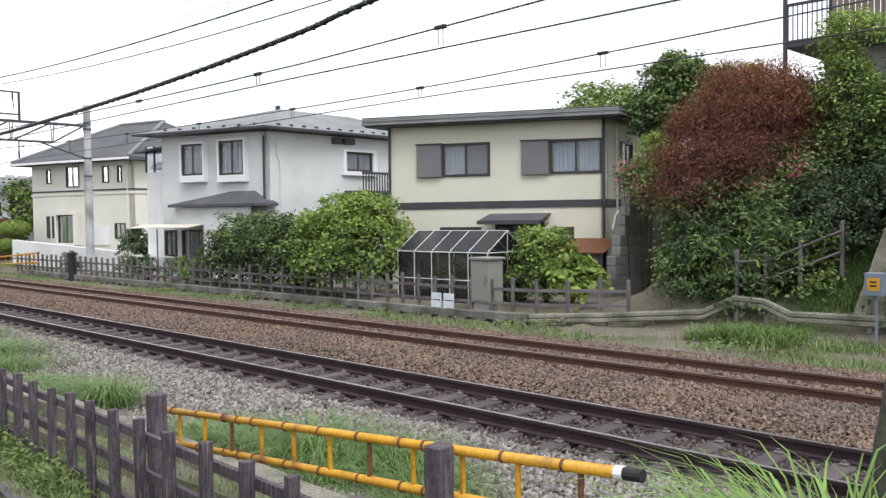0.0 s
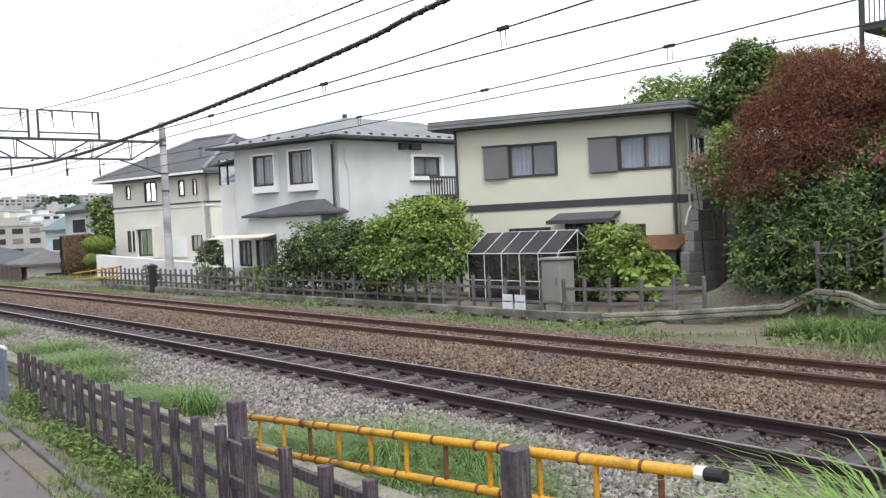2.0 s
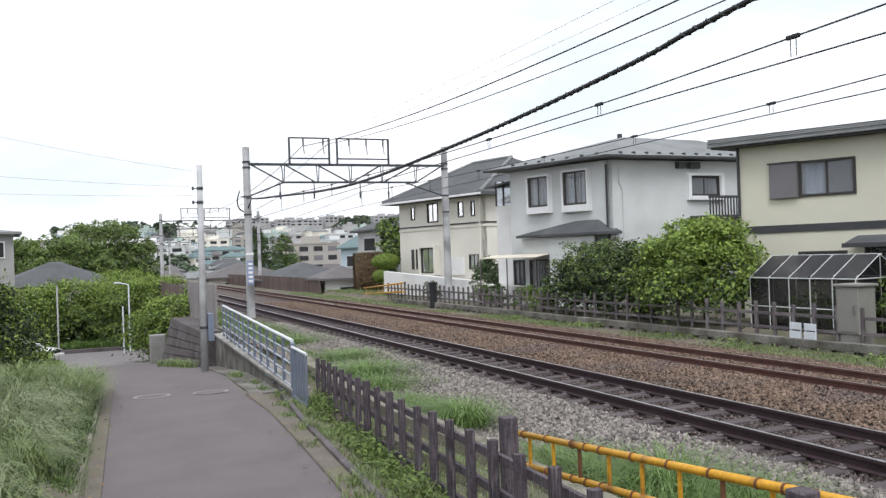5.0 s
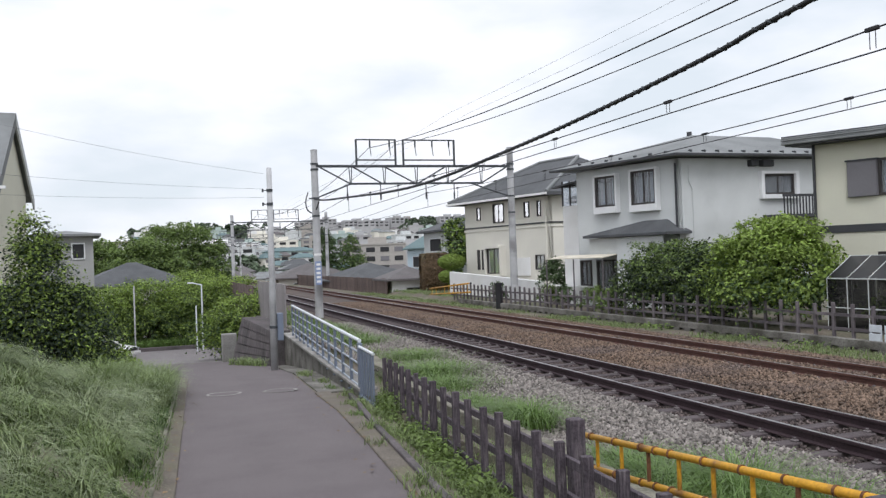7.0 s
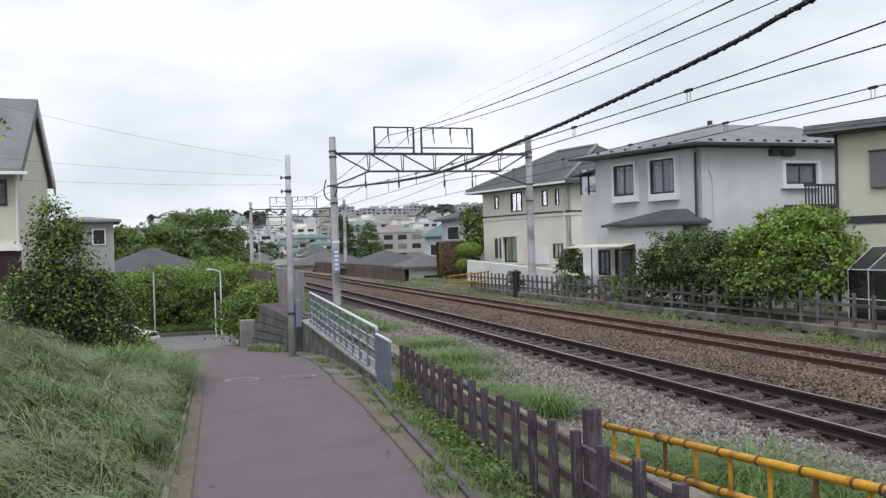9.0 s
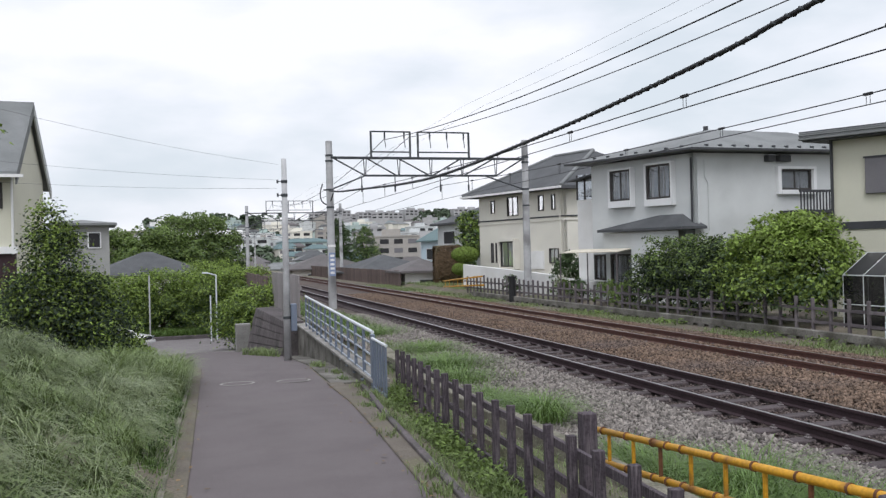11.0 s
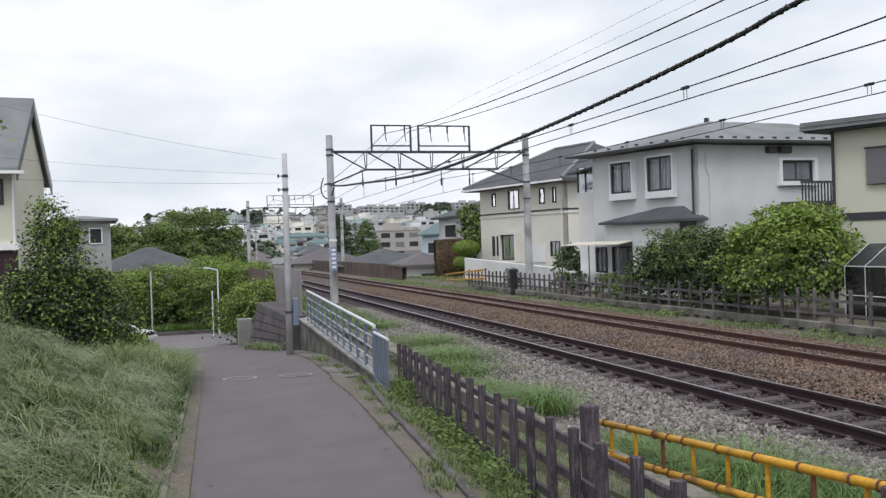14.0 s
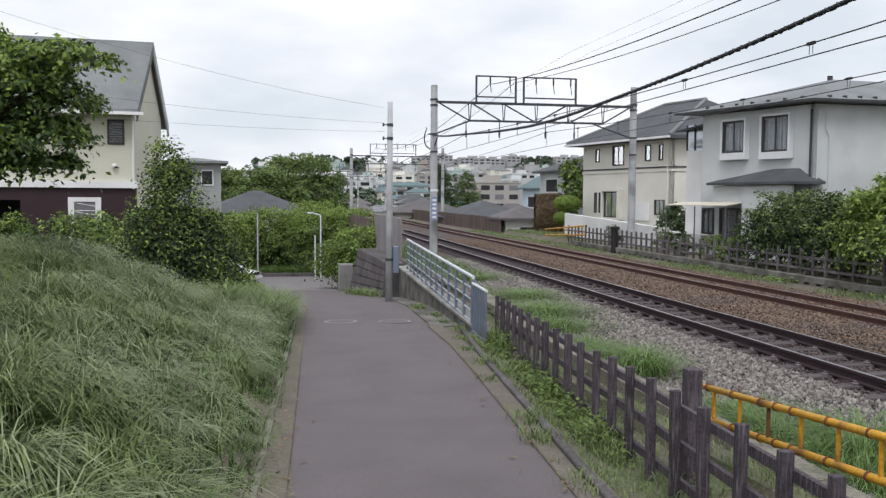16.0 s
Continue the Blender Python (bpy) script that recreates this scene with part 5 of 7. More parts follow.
bush("garden_shrub", (17.6, 36.5, 0.05), "small dark garden pine behind the fence", [(0, 0, 1.2, 0.9, 1.0, 0.5), (0, 0.3, 1.7, 0.5, 0.6, 0.4), (0, -0.6, 0.8, 0.7, 0.6, 0.4)], 2600, 0.07, LEAF_DARK, 16, 0.12)
for i, (gx, gy, r) in enumerate(((16.0, 30.0, 0.5), (15.9, 32.2, 0.4), (16.0, 34.3, 0.45), (15.9, 40.0, 0.5), (15.9, 28.4, 0.55))):
    bush("low_shrub", (gx, gy, 0.05), "low potted shrub behind the fence", [(0, 0, 0.45, r, r, 0.42), (0.1, 0.2, 0.65, r * 0.6, r * 0.6, 0.3)], 700, 0.06, LEAF_DARK if i % 2 else LEAF, 20 + i, 0.1)


def greenhouse():
    base = empty("greenhouse", (16.3, 15.9, 0.05), "small white-framed garden greenhouse with dark translucent panels", "greenhouse")
    PANEL = bpy.data.materials.new("sooty_acrylic")
    PANEL.use_nodes = True
    b = PANEL.node_tree.nodes["Principled BSDF"]
    b.inputs["Base Color"].default_value = (0.055, 0.055, 0.06, 1)
    b.inputs["Roughness"].default_value, b.inputs["Alpha"].default_value = 0.45, 0.72
    ya, yb, d, e, r = -1.45, 1.95, 1.6, 1.34, 1.9

    def bar(a, c, w=0.03):
        bm = bmesh.new()
        tube(bm, a, c, w * 0.48, seg=4)
        part("frame_bar", bm, GREYWHITE, base)
    n = 5
    for k in range(n + 1):
        y = ya + (yb - ya) * k / n
        bar((0, y, -0.05), (0, y, e))
        bar((0, y, e), (d / 2, y, r), 0.026)
        bar((d, y, e), (d / 2, y, r), 0.022)
        if k in (0, n):
            bar((d, y, -0.05), (d, y, e))
            bar((0, y, e), (d, y, e))
            bar((d / 2, y, -0.05), (d / 2, y, r), 0.02)
    for a, c in (((0, ya, e), (0, yb, e)), ((d, ya, e), (d, yb, e)), ((d / 2, ya - 0.05, r), (d / 2, yb + 0.05, r)), ((0, ya, 0.05), (0, yb, 0.05)), ((0, ya, 0.6), (0, yb, 0.6))):
        bar(a, c, 0.028)
    for k in range(n):
        y0, y1 = ya + (yb - ya) * k / n + 0.03, ya + (yb - ya) * (k + 1) / n - 0.03
        for v in ([(0.0, y0, 0.0), (0.0, y1, 0.0), (0.0, y1, e - 0.02), (0.0, y0, e - 0.02)], [(0, y0, e + 0.02), (0, y1, e + 0.02), (d / 2, y1, r + 0.01), (d / 2, y0, r + 0.01)], [(d, y0, e + 0.02), (d, y1, e + 0.02), (d / 2, y1, r + 0.01), (d / 2, y0, r + 0.01)], [(d, y0, 0), (d, y1, 0), (d, y1, e), (d, y0, e)]):
            bm = bmesh.new()
            f = bm.faces.new([bm.verts.new(p) for p in v])
            bmesh.ops.solidify(bm, geom=[f], thickness=0.008)
            part("panel", bm, PANEL, base)
    for y in (ya, yb):
        bm = bmesh.new()
        f = bm.faces.new([bm.verts.new(p) for p in ((0.02, y, 0), (d - 0.02, y, 0), (d - 0.02, y, e), (d / 2, y, r - 0.02), (0.02, y, e))])
        bmesh.ops.solidify(bm, geom=[f], thickness=0.008)
        part("panel", bm, PANEL, base)
    for k, (y, h) in enumerate(((-1.3, 0.9), (-0.5, 0.7), (0.3, 1.0), (1.1, 0.8), (-0.9, 0.5))):
        rng = np.random.default_rng(60 + k)
        p = rng.normal(size=(260, 3)) * (0.2, 0.25, h * 0.3) + (17.1, 15.9 + y, 0.1 + h * 0.5)
        tagged(quads("greenhouse_plant", leaf_quads(p, np.tile((0, 0, 1.0), (260, 1)), 0.06, rng), LEAF_LIGHT), "potted plant inside the greenhouse", "plant", "plants in the greenhouse")


greenhouse()


PALEBOARD = mat("weathered_white_board", (0.6, 0.64, 0.68), 0.6, 0.1, 3, 30, 0.05)


def cabinet():
    base = empty("utility_cabinet", (15.75, 14.0, 0.1), "grey metal utility cabinet on a concrete foot", "cabinet")
    CAB = mat("cabinet_grey_paint", (0.24, 0.235, 0.215), 0.6, 0.12, 2, 30, 0.05)
    bm = bmesh.new()
    box(bm, -0.25, 0.3, -0.29, 0.29, 0.1, 1.16, bevel=0.015)
    body = part("body", bm, CAB, base)
    bm = bmesh.new()
    box(bm, -0.3, 0.35, -0.34, 0.34, 1.163, 1.22, bevel=0.01)
    part("lid", bm, CAB, base)
    bm = bmesh.new()
    box(bm, -0.2, 0.25, -0.25, 0.25, -0.25, 0.098)
    part("foot", bm, CONCRETE, base)
    bm = bmesh.new()
    box(bm, -0.27, -0.253, -0.26, 0.26, 0.16, 1.1, bevel=0.005)
    door = part("door", bm, CAB, base)
    bm = bmesh.new()
    box(bm, -0.3, -0.272, -0.22, -0.18, 0.55, 0.75, bevel=0.005)
    part("handle", bm, CLIP, door)


cabinet()
for k, y in enumerate((14.9, 15.34)):
    bm = bmesh.new()
    box(bm, 15.29, 15.32, y - 0.17, y + 0.17, 0.032, 0.2, bevel=0.004)
    for dy in (-0.15, 0.15):
        box(bm, 15.322, 15.342, y + dy - 0.015, y + dy + 0.015, 0.032, 0.4)
    box(bm, 15.3, 15.32, y - 0.17, y + 0.17, 0.235, 0.4, bevel=0.004)
    tagged(part("white_board", bm, PALEBOARD), "small white two-panel notice board behind the fence", "sign", "white boards by the greenhouse")

bm = bmesh.new()
tube(bm, (15.2, 38.0, -0.4), (15.2, 38.0, 0.9), 0.16, 0.16, 12)
tube(bm, (15.2, 38.0, 0.9), (15.2, 38.0, 1.0), 0.2, 0.2, 12)
tagged(part("bollard", bm, CABLE), "thick black capped bollard beside the far track", "bollard")


def block_wall():
    base = empty("block_wall", (19.4, 13.0, 0.0), "stepped retaining wall of grey weathered concrete blocks", "wall")
    bm = bmesh.new()
    box(bm, -0.02, 4.2, 0.03, 0.5, -0.3, 0.5)
    part("core", bm, BLOCK, base)
    cell = bmesh.new()
    box(cell, 0.008, 0.482, -0.04, 0.25, 0.008, 0.272, bevel=0.012)
    me = bpy.data.meshes.new("block")
    cell.to_mesh(me)
    cell.free()
    me.materials.append(BLOCK)
    for c in range(12):
        u = 0.13 * c + 0.12 * (c % 2)
        while u < 4.0:
            ob = new("block", me)
            ob.parent, ob.location = base, (u, 0.004 * c, -0.2 + 0.28 * c)
            ob.rotation_euler = (0.05, 0, 0)
            u += 0.49


block_wall()

# planted slope: a mass of shrubs, each its own thing
SLOPE = [(20.4, 10.2, 0.9, 1), (18.4, 9.4, 0.9, 0), (21.8, 10.4, 1.2, 1), (23.0, 10.0, 1.5, 0), (18.6, 11.6, 1.2, 0), (19.6, 11.2, 1.3, 1), (18.3, 10.2, 1.1, 0), (19.3, 9.6, 1.3, 1), (20.6, 10.6, 1.4, 0), (18.2, 8.9, 1.0, 2), (19.2, 8.0, 1.3, 1), (20.5, 8.8, 1.4, 2), (18.3, 7.4, 1.1, 2), (19.4, 6.6, 1.4, 0), (20.8, 7.2, 1.5, 1), (19.8, 5.2, 1.5, 0), (21.2, 5.6, 1.5, 1), (21.8, 12.0, 1.4, 0), (22.0, 8.2, 1.5, 1), (22.6, 6.4, 1.6, 0), (19.0, 4.4, 1.3, 2), (21.0, 3.8, 1.5, 0), (20.3, 12.2, 1.1, 1)]
for i, (sx, sy, r, kind) in enumerate(SLOPE):
    if math.degrees(math.atan2(sx, sy) - r * 1.25 / math.hypot(sx, sy)) < 58.6:
        continue
    m = (LEAF_DEEP, LEAF_DARK, LEAF_DARK)[kind]
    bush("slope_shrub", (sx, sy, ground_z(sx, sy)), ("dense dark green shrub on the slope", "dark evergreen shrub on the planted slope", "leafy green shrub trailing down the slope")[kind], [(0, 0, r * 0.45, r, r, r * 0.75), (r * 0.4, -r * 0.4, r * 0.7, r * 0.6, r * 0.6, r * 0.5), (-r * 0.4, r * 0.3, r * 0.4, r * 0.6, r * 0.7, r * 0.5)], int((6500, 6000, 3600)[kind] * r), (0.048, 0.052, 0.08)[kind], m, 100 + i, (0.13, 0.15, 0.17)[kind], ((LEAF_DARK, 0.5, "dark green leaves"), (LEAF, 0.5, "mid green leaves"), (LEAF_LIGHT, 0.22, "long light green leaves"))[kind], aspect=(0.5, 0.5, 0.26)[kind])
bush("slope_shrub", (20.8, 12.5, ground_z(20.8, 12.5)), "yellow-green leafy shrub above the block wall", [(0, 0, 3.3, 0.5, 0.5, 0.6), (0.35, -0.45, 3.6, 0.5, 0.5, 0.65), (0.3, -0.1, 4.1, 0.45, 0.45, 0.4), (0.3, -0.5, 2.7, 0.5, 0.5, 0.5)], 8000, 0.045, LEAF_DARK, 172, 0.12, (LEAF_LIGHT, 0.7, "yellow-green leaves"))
for i in range(13):
    sx, sy = 17.75 + 0.3 * math.sin(i * 2.2), 4.0 + 0.5 * i
    if math.degrees(math.atan2(sx, sy)) < 59.3 or 5.2 < sy < 6.9:
        continue
    bush("slope_shrub", (sx, sy, ground_z(sx, sy)), "low ivy-covered shrub at the foot of the slope", [(0, 0, 0.25, 0.6, 0.6, 0.5), (0.5, 0.1, 0.7, 0.6, 0.6, 0.5)], 3000, 0.05, LEAF_DARK if i % 3 else LEAF, 140 + i, 0.12, (LEAF, 0.35, "mid green leaves"))
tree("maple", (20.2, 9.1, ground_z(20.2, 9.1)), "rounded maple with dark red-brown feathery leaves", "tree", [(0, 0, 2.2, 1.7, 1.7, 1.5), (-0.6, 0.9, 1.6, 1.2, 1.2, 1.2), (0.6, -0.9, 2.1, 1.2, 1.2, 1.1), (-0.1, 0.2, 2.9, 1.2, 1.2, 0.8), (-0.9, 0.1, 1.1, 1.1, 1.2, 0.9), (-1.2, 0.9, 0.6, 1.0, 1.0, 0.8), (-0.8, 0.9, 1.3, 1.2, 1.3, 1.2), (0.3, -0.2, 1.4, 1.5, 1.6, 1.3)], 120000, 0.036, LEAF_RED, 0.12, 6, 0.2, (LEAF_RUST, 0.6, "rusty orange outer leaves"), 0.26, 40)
tree("garden_tree", (22.6, 12.7, ground_z(22.6, 12.7)), "dark green broadleaf tree above the slope", "tree", [(0, 0, 5.6, 1.1, 1.1, 1.1), (0.2, -0.8, 5.5, 1.0, 1.0, 0.9), (-0.1, 0.3, 5.2, 0.8, 0.8, 0.8), (0, -0.2, 6.4, 0.8, 0.8, 0.6)], 17000, 0.06, LEAF_DARK, 0.1, 5, 0.16, (LEAF, 0.6, "mid green leaves"), 0.55, 41)
tree("garden_tree", (33.5, 22.5, 0.0), "light green tree behind the cream house", "tree", [(0, 0, 7.0, 2.2, 2.2, 1.6), (0.8, -1.5, 6.6, 1.5, 1.5, 1.3), (-0.5, 1.0, 6.4, 1.4, 1.4, 1.2)], 10000, 0.09, LEAF_LIGHT, 0.15, 5, 0.25, (LEAF, 0.5, "mid green leaves"), 0.5, 42)
tree("garden_tree", (28.0, 13.2, ground_z(28, 13.0)), "light green young tree behind the maple", "tree", [(0, 0, 6.6, 1.1, 1.1, 0.8), (0.5, -0.8, 6.3, 0.8, 0.8, 0.6)], 2600, 0.1, LEAF_LIGHT, 0.08, 3, 0.2, None, 0.5, 43)
tree("garden_tree", (20.0, 6.9, ground_z(20.0, 6.9)), "light green tree in front of the timber deck", "tree", [(0, 0, 2.9, 0.7, 0.7, 0.7), (0.2, -0.6, 2.5, 0.6, 0.7, 0.5), (0, 0.1, 3.6, 0.5, 0.5, 0.4), (-0.1, 0.3, 2.0, 0.4, 0.5, 0.35), (0.0, -0.2, 4.3, 0.6, 0.8, 0.4)], 9000, 0.045, LEAF_DARK, 0.08, 5, 0.16, (LEAF_LIGHT, 0.7, "fresh light green leaves, thickest where the crown catches light"), 0.55, 44)
for i, (ax, ay, az_) in enumerate(((20.5, 12.85, 3.45), (19.0, 8.5, 2.75), (19.2, 7.6, 3.25), (20.35, 12.35, 3.0))):
    rng = np.random.default_rng(70 + i)
    b = empty("azalea", (ax, ay, ground_z(ax, ay)), "azalea bush with pink blossom on the slope", "flowering shrub", "azaleas")
    zc = az_ - ground_z(ax, ay)
    p = rng.normal(size=(700, 3)) * (0.2, 0.2, 0.22) + (0, 0, zc)
    quads("leaves", leaf_quads(p, np.tile((-0.5, 0, 0.7), (700, 1)), 0.05, rng), LEAF, b)
    p = rng.normal(size=(150, 3)) * (0.15, 0.15, 0.16) + (-0.1, 0, zc + 0.03)
    quads("blossom", leaf_quads(p, np.tile((-0.7, -0.2, 0.5), (150, 1)), 0.034, rng, 0.9), LEAF_PINK, b)
    bm = bmesh.new()
    sweep(bm, [(0, 0, -0.2), (0, 0.1, zc * 0.6), (0, 0.25, zc)], 0.015, 5)
    part("stem", bm, BARK, b)


def deck_house():
    base = empty("house", (25.4, 10.6, 4.5), "grey hillside house with brown timber balcony deck", "house")
    WOODW = mat("brown_grey_slat", (0.20, 0.155, 0.135), 0.8, 0.2, 3, 30, 0.1, rand=0.1)
    GREYSIDE = mat("grey_siding", (0.34, 0.34, 0.35), 0.8, 0.1, 1.5, 30, 0.1)
    I = Matrix.Identity(4)
    bpart("deck_floor", I, base, (0, 5, -9, 0, 2.75, 2.95), TRIM)
    bpart("deck_rail", I, base, (-0.03, 0.05, -9, 0, 3.95, 4.03), TRIM)
    for k in range(9):
        y = -0.12 - k * 0.14
        bpart("baluster", I, base, (-0.01, 0.02, y - 0.012, y + 0.012, 2.95, 3.95), TRIM)
    for k in range(44):
        y = -1.45 - k * 0.165
        bpart("slat", I, base, (-0.04, -0.01, y - 0.07, y + 0.07, 2.85, 4.6), WOODW)
    for y in (-0.03, -1.35, -5.0):
        bpart("post", I, base, (-0.04, 0.06, y - 0.05, y + 0.05, -1.0, 4.8), TRIM)
    bpart("wall", I, base, (1.6, 1.8, -9, -0.6, -1.0, 2.74), GREYSIDE)
    bpart("wall", I, base, (1.85, 2.05, -9, -3.0, 2.96, 7.0), GREYSIDE)
    bpart("white_door", I, base, (1.52, 1.59, -1.9, -1.1, 0.0, 2.1), WHITE)
    bm = bmesh.new()
    slab(bm, 1.2, 7, -9.5, -2.6, 7.0, 8.2, 8.2, 7.0, 0.15)
    part("roof", bm, ROOF, base)


deck_house()


def guard_beam():
    base = empty("guard_beam", (17.0, 8.0, 0.2), "bent grey concrete guard beam on short posts by the slope", "guard rail")
    pts = [(15.5, 12.46, -0.1), (16.4, 11.05, -0.06), (16.8, 10.0, 0.02), (16.95, 8.85, 0.12), (17.0, 8.15, 0.46), (17.0, 7.5, 0.42), (17.0, 6.97, 0.2), (17.0, 5.5, 0.22), (17.1, 3.0, 0.25)]
    bm = bmesh.new()
    rings = []
    for x, y, z in pts:
        rings.append([bm.verts.new((x - 17 + dx, y - 8, z - 0.18 + dz * 0.78)) for dx, dz in ((0, -0.14), (0.09, -0.14), (0.09, 0.13), (0.06, 0.15), (0.0, 0.15), (-0.025, 0.11), (-0.025, 0.03), (0.01, 0.0), (-0.025, -0.03), (-0.025, -0.11))])
    for a, b in zip(rings, rings[1:]):
        for k in range(10):
            bm.faces.new((a[k], a[(k + 1) % 10], b[(k + 1) % 10], b[k]))
    bm.faces.new(rings[0])
    bm.faces.new(rings[-1][::-1])
    part("beam", bm, mat("dirty_beam_concrete", (0.27, 0.255, 0.215), 0.95, 0.35, 2.5, 30, 0.4, second=(0.12, 0.125, 0.085), second_at=0.53), base)
    for x, y, z in pts:
        bm = bmesh.new()
        box(bm, x - 17 + 0.1, x - 17 + 0.18, y - 8.05, y - 7.95, -0.6, z - 0.15, bevel=0.006)
        part("post", bm, CONCRETE, base)


guard_beam()


def abutment():
    base = empty("bridge_abutment", (17.2, 4.3, -0.3), "mossy weathered concrete abutment beside the far track", "abutment")
    bm = bmesh.new()
    vs = [(0.0, 1.75, 0), (1.6, 1.75, 0), (1.6, -4, 0), (0, -4, 0), (0.25, 1.05, 2.3), (1.6, 1.05, 2.3), (1.6, -4, 2.3), (0.25, -4, 2.3), (0.25, 0.85, 2.42), (1.6, 0.85, 2.42), (1.6, -4, 2.42), (0.25, -4, 2.42)]
    v = [bm.verts.new(p) for p in vs]
    for lo in (0, 4):
        for k in range(4):
            bm.faces.new((v[lo + k], v[lo + (k + 1) % 4], v[lo + 4 + (k + 1) % 4], v[lo + 4 + k]))
    bm.faces.new(v[8:12])
    bm.faces.new(v[0:4][::-1])
    part("block", bm, MOSSY, base)
    sb = empty("signal_box", (16.55, 5.22, 0.78), "small grey metal box with an orange plate", "box")
    bm = bmesh.new()
    box(bm, -0.12, 0.12, -0.16, 0.16, 0.0, 0.42, bevel=0.01)
    part("case", bm, GALV, sb)
    bm = bmesh.new()
    box(bm, -0.128, -0.122, -0.11, 0.11, 0.1, 0.33)
    part("plate", bm, YELLOW, sb, "orange warning plate")
    bm = bmesh.new()
    for k in range(2):
        box(bm, -0.132, -0.129, -0.06, 0.06, 0.17 + 0.07 * k, 0.2 + 0.07 * k)
    part("bar_mark", bm, CABLE, sb)
    bm = bmesh.new()
    tube(bm, (0.05, 0, -1.1), (0.05, 0, 0.0), 0.028, seg=8)
    part("stand", bm, GALV, sb)
    near = empty("mossy_pier", (6.47, 1.7, -0.3), "dark mossy leaning concrete pier beside the near track", "pier")
    bm = bmesh.new()
    box(bm, -0.3, 0.5, -1.2, 0.42, 0, 2.0, bevel=0.06)
    for w in bm.verts:
        if w.co.z > 1:
            w.co.y -= 0.3
    part("block", bm, mat("dark_mossy_concrete", (0.085, 0.08, 0.066), 0.95, 0.4, 3.0, 25, 0.6, second=(0.06, 0.07, 0.035)), near)


abutment()


def slope_fence():
    base = empty("slope_fence", (17.2, 8.1, 0.6), "old weathered timber rail fence half hidden on the slope", "fence")
    posts = [(17.15, 8.15, 0.55, 1.55), (17.3, 7.6, 0.75, 1.5), (17.6, 7.0, 1.0, 1.8), (17.95, 6.3, 1.3, 2.15)]
    for x, y, z0, z1 in posts:
        bm = bmesh.new()
        box(bm, x - 17.2 - 0.035, x - 17.2 + 0.035, y - 8.135, y - 8.065, z0 - 0.9, z1 - 0.6, bevel=0.008)
        part("post", bm, OLDWOOD, base)
    for a, b in zip(posts, posts[1:]):
        for f in (0.25, 0.75):
            bm = bmesh.new()
            tube(bm, (a[0] - 17.25, a[1] - 8.1, a[2] + (a[3] - a[2]) * f - 0.6), (b[0] - 17.25, b[1] - 8.1, b[2] + (b[3] - b[2]) * f - 0.6), 0.026, seg=6)
            part("rail", bm, OLDWOOD, base)


slope_fence()

# ---- grass and weeds ----
def smooth_step(t, a, b):
    t = np.clip((t - a) / (b - a), 0, 1)
    return t * t * (3 - 2 * t)


def on_bank(x, y):
    return x < road_left(y) - 0.12


# Undergrowth in a dark green that paints the shadows between the tufts.
bank_grass(1, 46000, (-7.0, 0.6), (2.5, 21), 0.24, 0.016, "low undergrowth on the roadside bank, dark green for the shade between tufts", on_bank, GRASS_DEEP, 0.9, 1500)
bank_grass(2, 76000, (-6.5, 0.4), (2.6, 19), 0.50, 0.016, "tufts of long drooping grass on the bank", lambda x, y: x < road_left(y) - 0.42, GRASS, 1.25, 560, 0.085, (0.035, -0.05))
bank_grass(4, 24000, (-5.5, 0.4), (2.8, 18), 0.56, 0.015, "pale arching grass tufts on the bank", lambda x, y: x < road_left(y) - 0.5, GRASS_PALE, 1.35, 210, 0.075, (0.04, -0.06))
bank_grass(5, 20000, (-1.2, 0.6), (3.0, 19), 0.17, 0.012, "short bright weeds along the edge of the lane", lambda x, y: road_left(y) - 0.75 < x < road_left(y) - 0.06, REED, 0.8, 560)
bank_grass(3, 16000, (-1.5, 0.45), (15.5, 20.5), 0.8, 0.016, "taller reedy grass at the end of the bank", lambda x, y: x < road_left(y) - 0.2, GRASS, 0.85, 160)


def clump(seed, x, y, r, n, h, w, label, lean=0.8, material=GRASS):
    rng = np.random.default_rng(seed)
    p = np.stack([x + rng.normal(size=n) * r * 0.5, y + rng.normal(size=n) * r * 0.6], 1)
    z = np.array([max(ground_z(a, b), -0.24) for a, b in p])
    grass_patch("grass_clump", label, np.column_stack([p, z - 0.02]), h, w, material, rng, lean, "grass", "stuff", out=p - (x + 0.05, y + 0.05))


for i, (cx, cy, r, n, h) in enumerate(((5.3, 7.1, 0.55, 700, 0.62), (5.6, 6.2, 0.4, 420, 0.55), (4.9, 7.9, 0.4, 420, 0.5), (5.2, 5.4, 0.4, 320, 0.5), (4.8, 6.4, 0.35, 300, 0.45), (5.0, 8.8, 0.4, 350, 0.4), (4.8, 5.0, 0.5, 300, 0.35), (4.95, 11.4, 0.35, 600, 0.62), (4.9, 12.4, 0.4, 300, 0.4), (4.8, 13.3, 0.5, 500, 0.35), (5.4, 17.6, 1.0, 1300, 0.4), (5.9, 20.6, 0.9, 1000, 0.35), (5.1, 15.6, 0.7, 700, 0.35), (5.6, 25.5, 1.0, 800, 0.4), (5.3, 30.0, 1.0, 800, 0.5))):
    clump(200 + i, cx, cy, r, int(n * 1.6), h * 1.2, 0.012, "arching bright green grass clump in the gravel", 1.25, REED)
for i, (cx, cy) in enumerate(((6.2, 5.2), (6.0, 4.2), (5.6, 4.6), (6.6, 4.0), (5.3, 10.0), (6.1, 3.4))):
    clump(230 + i, cx, cy, 0.2, 90, 0.13, 0.025, "small leafy weed in the gravel", 0.7)
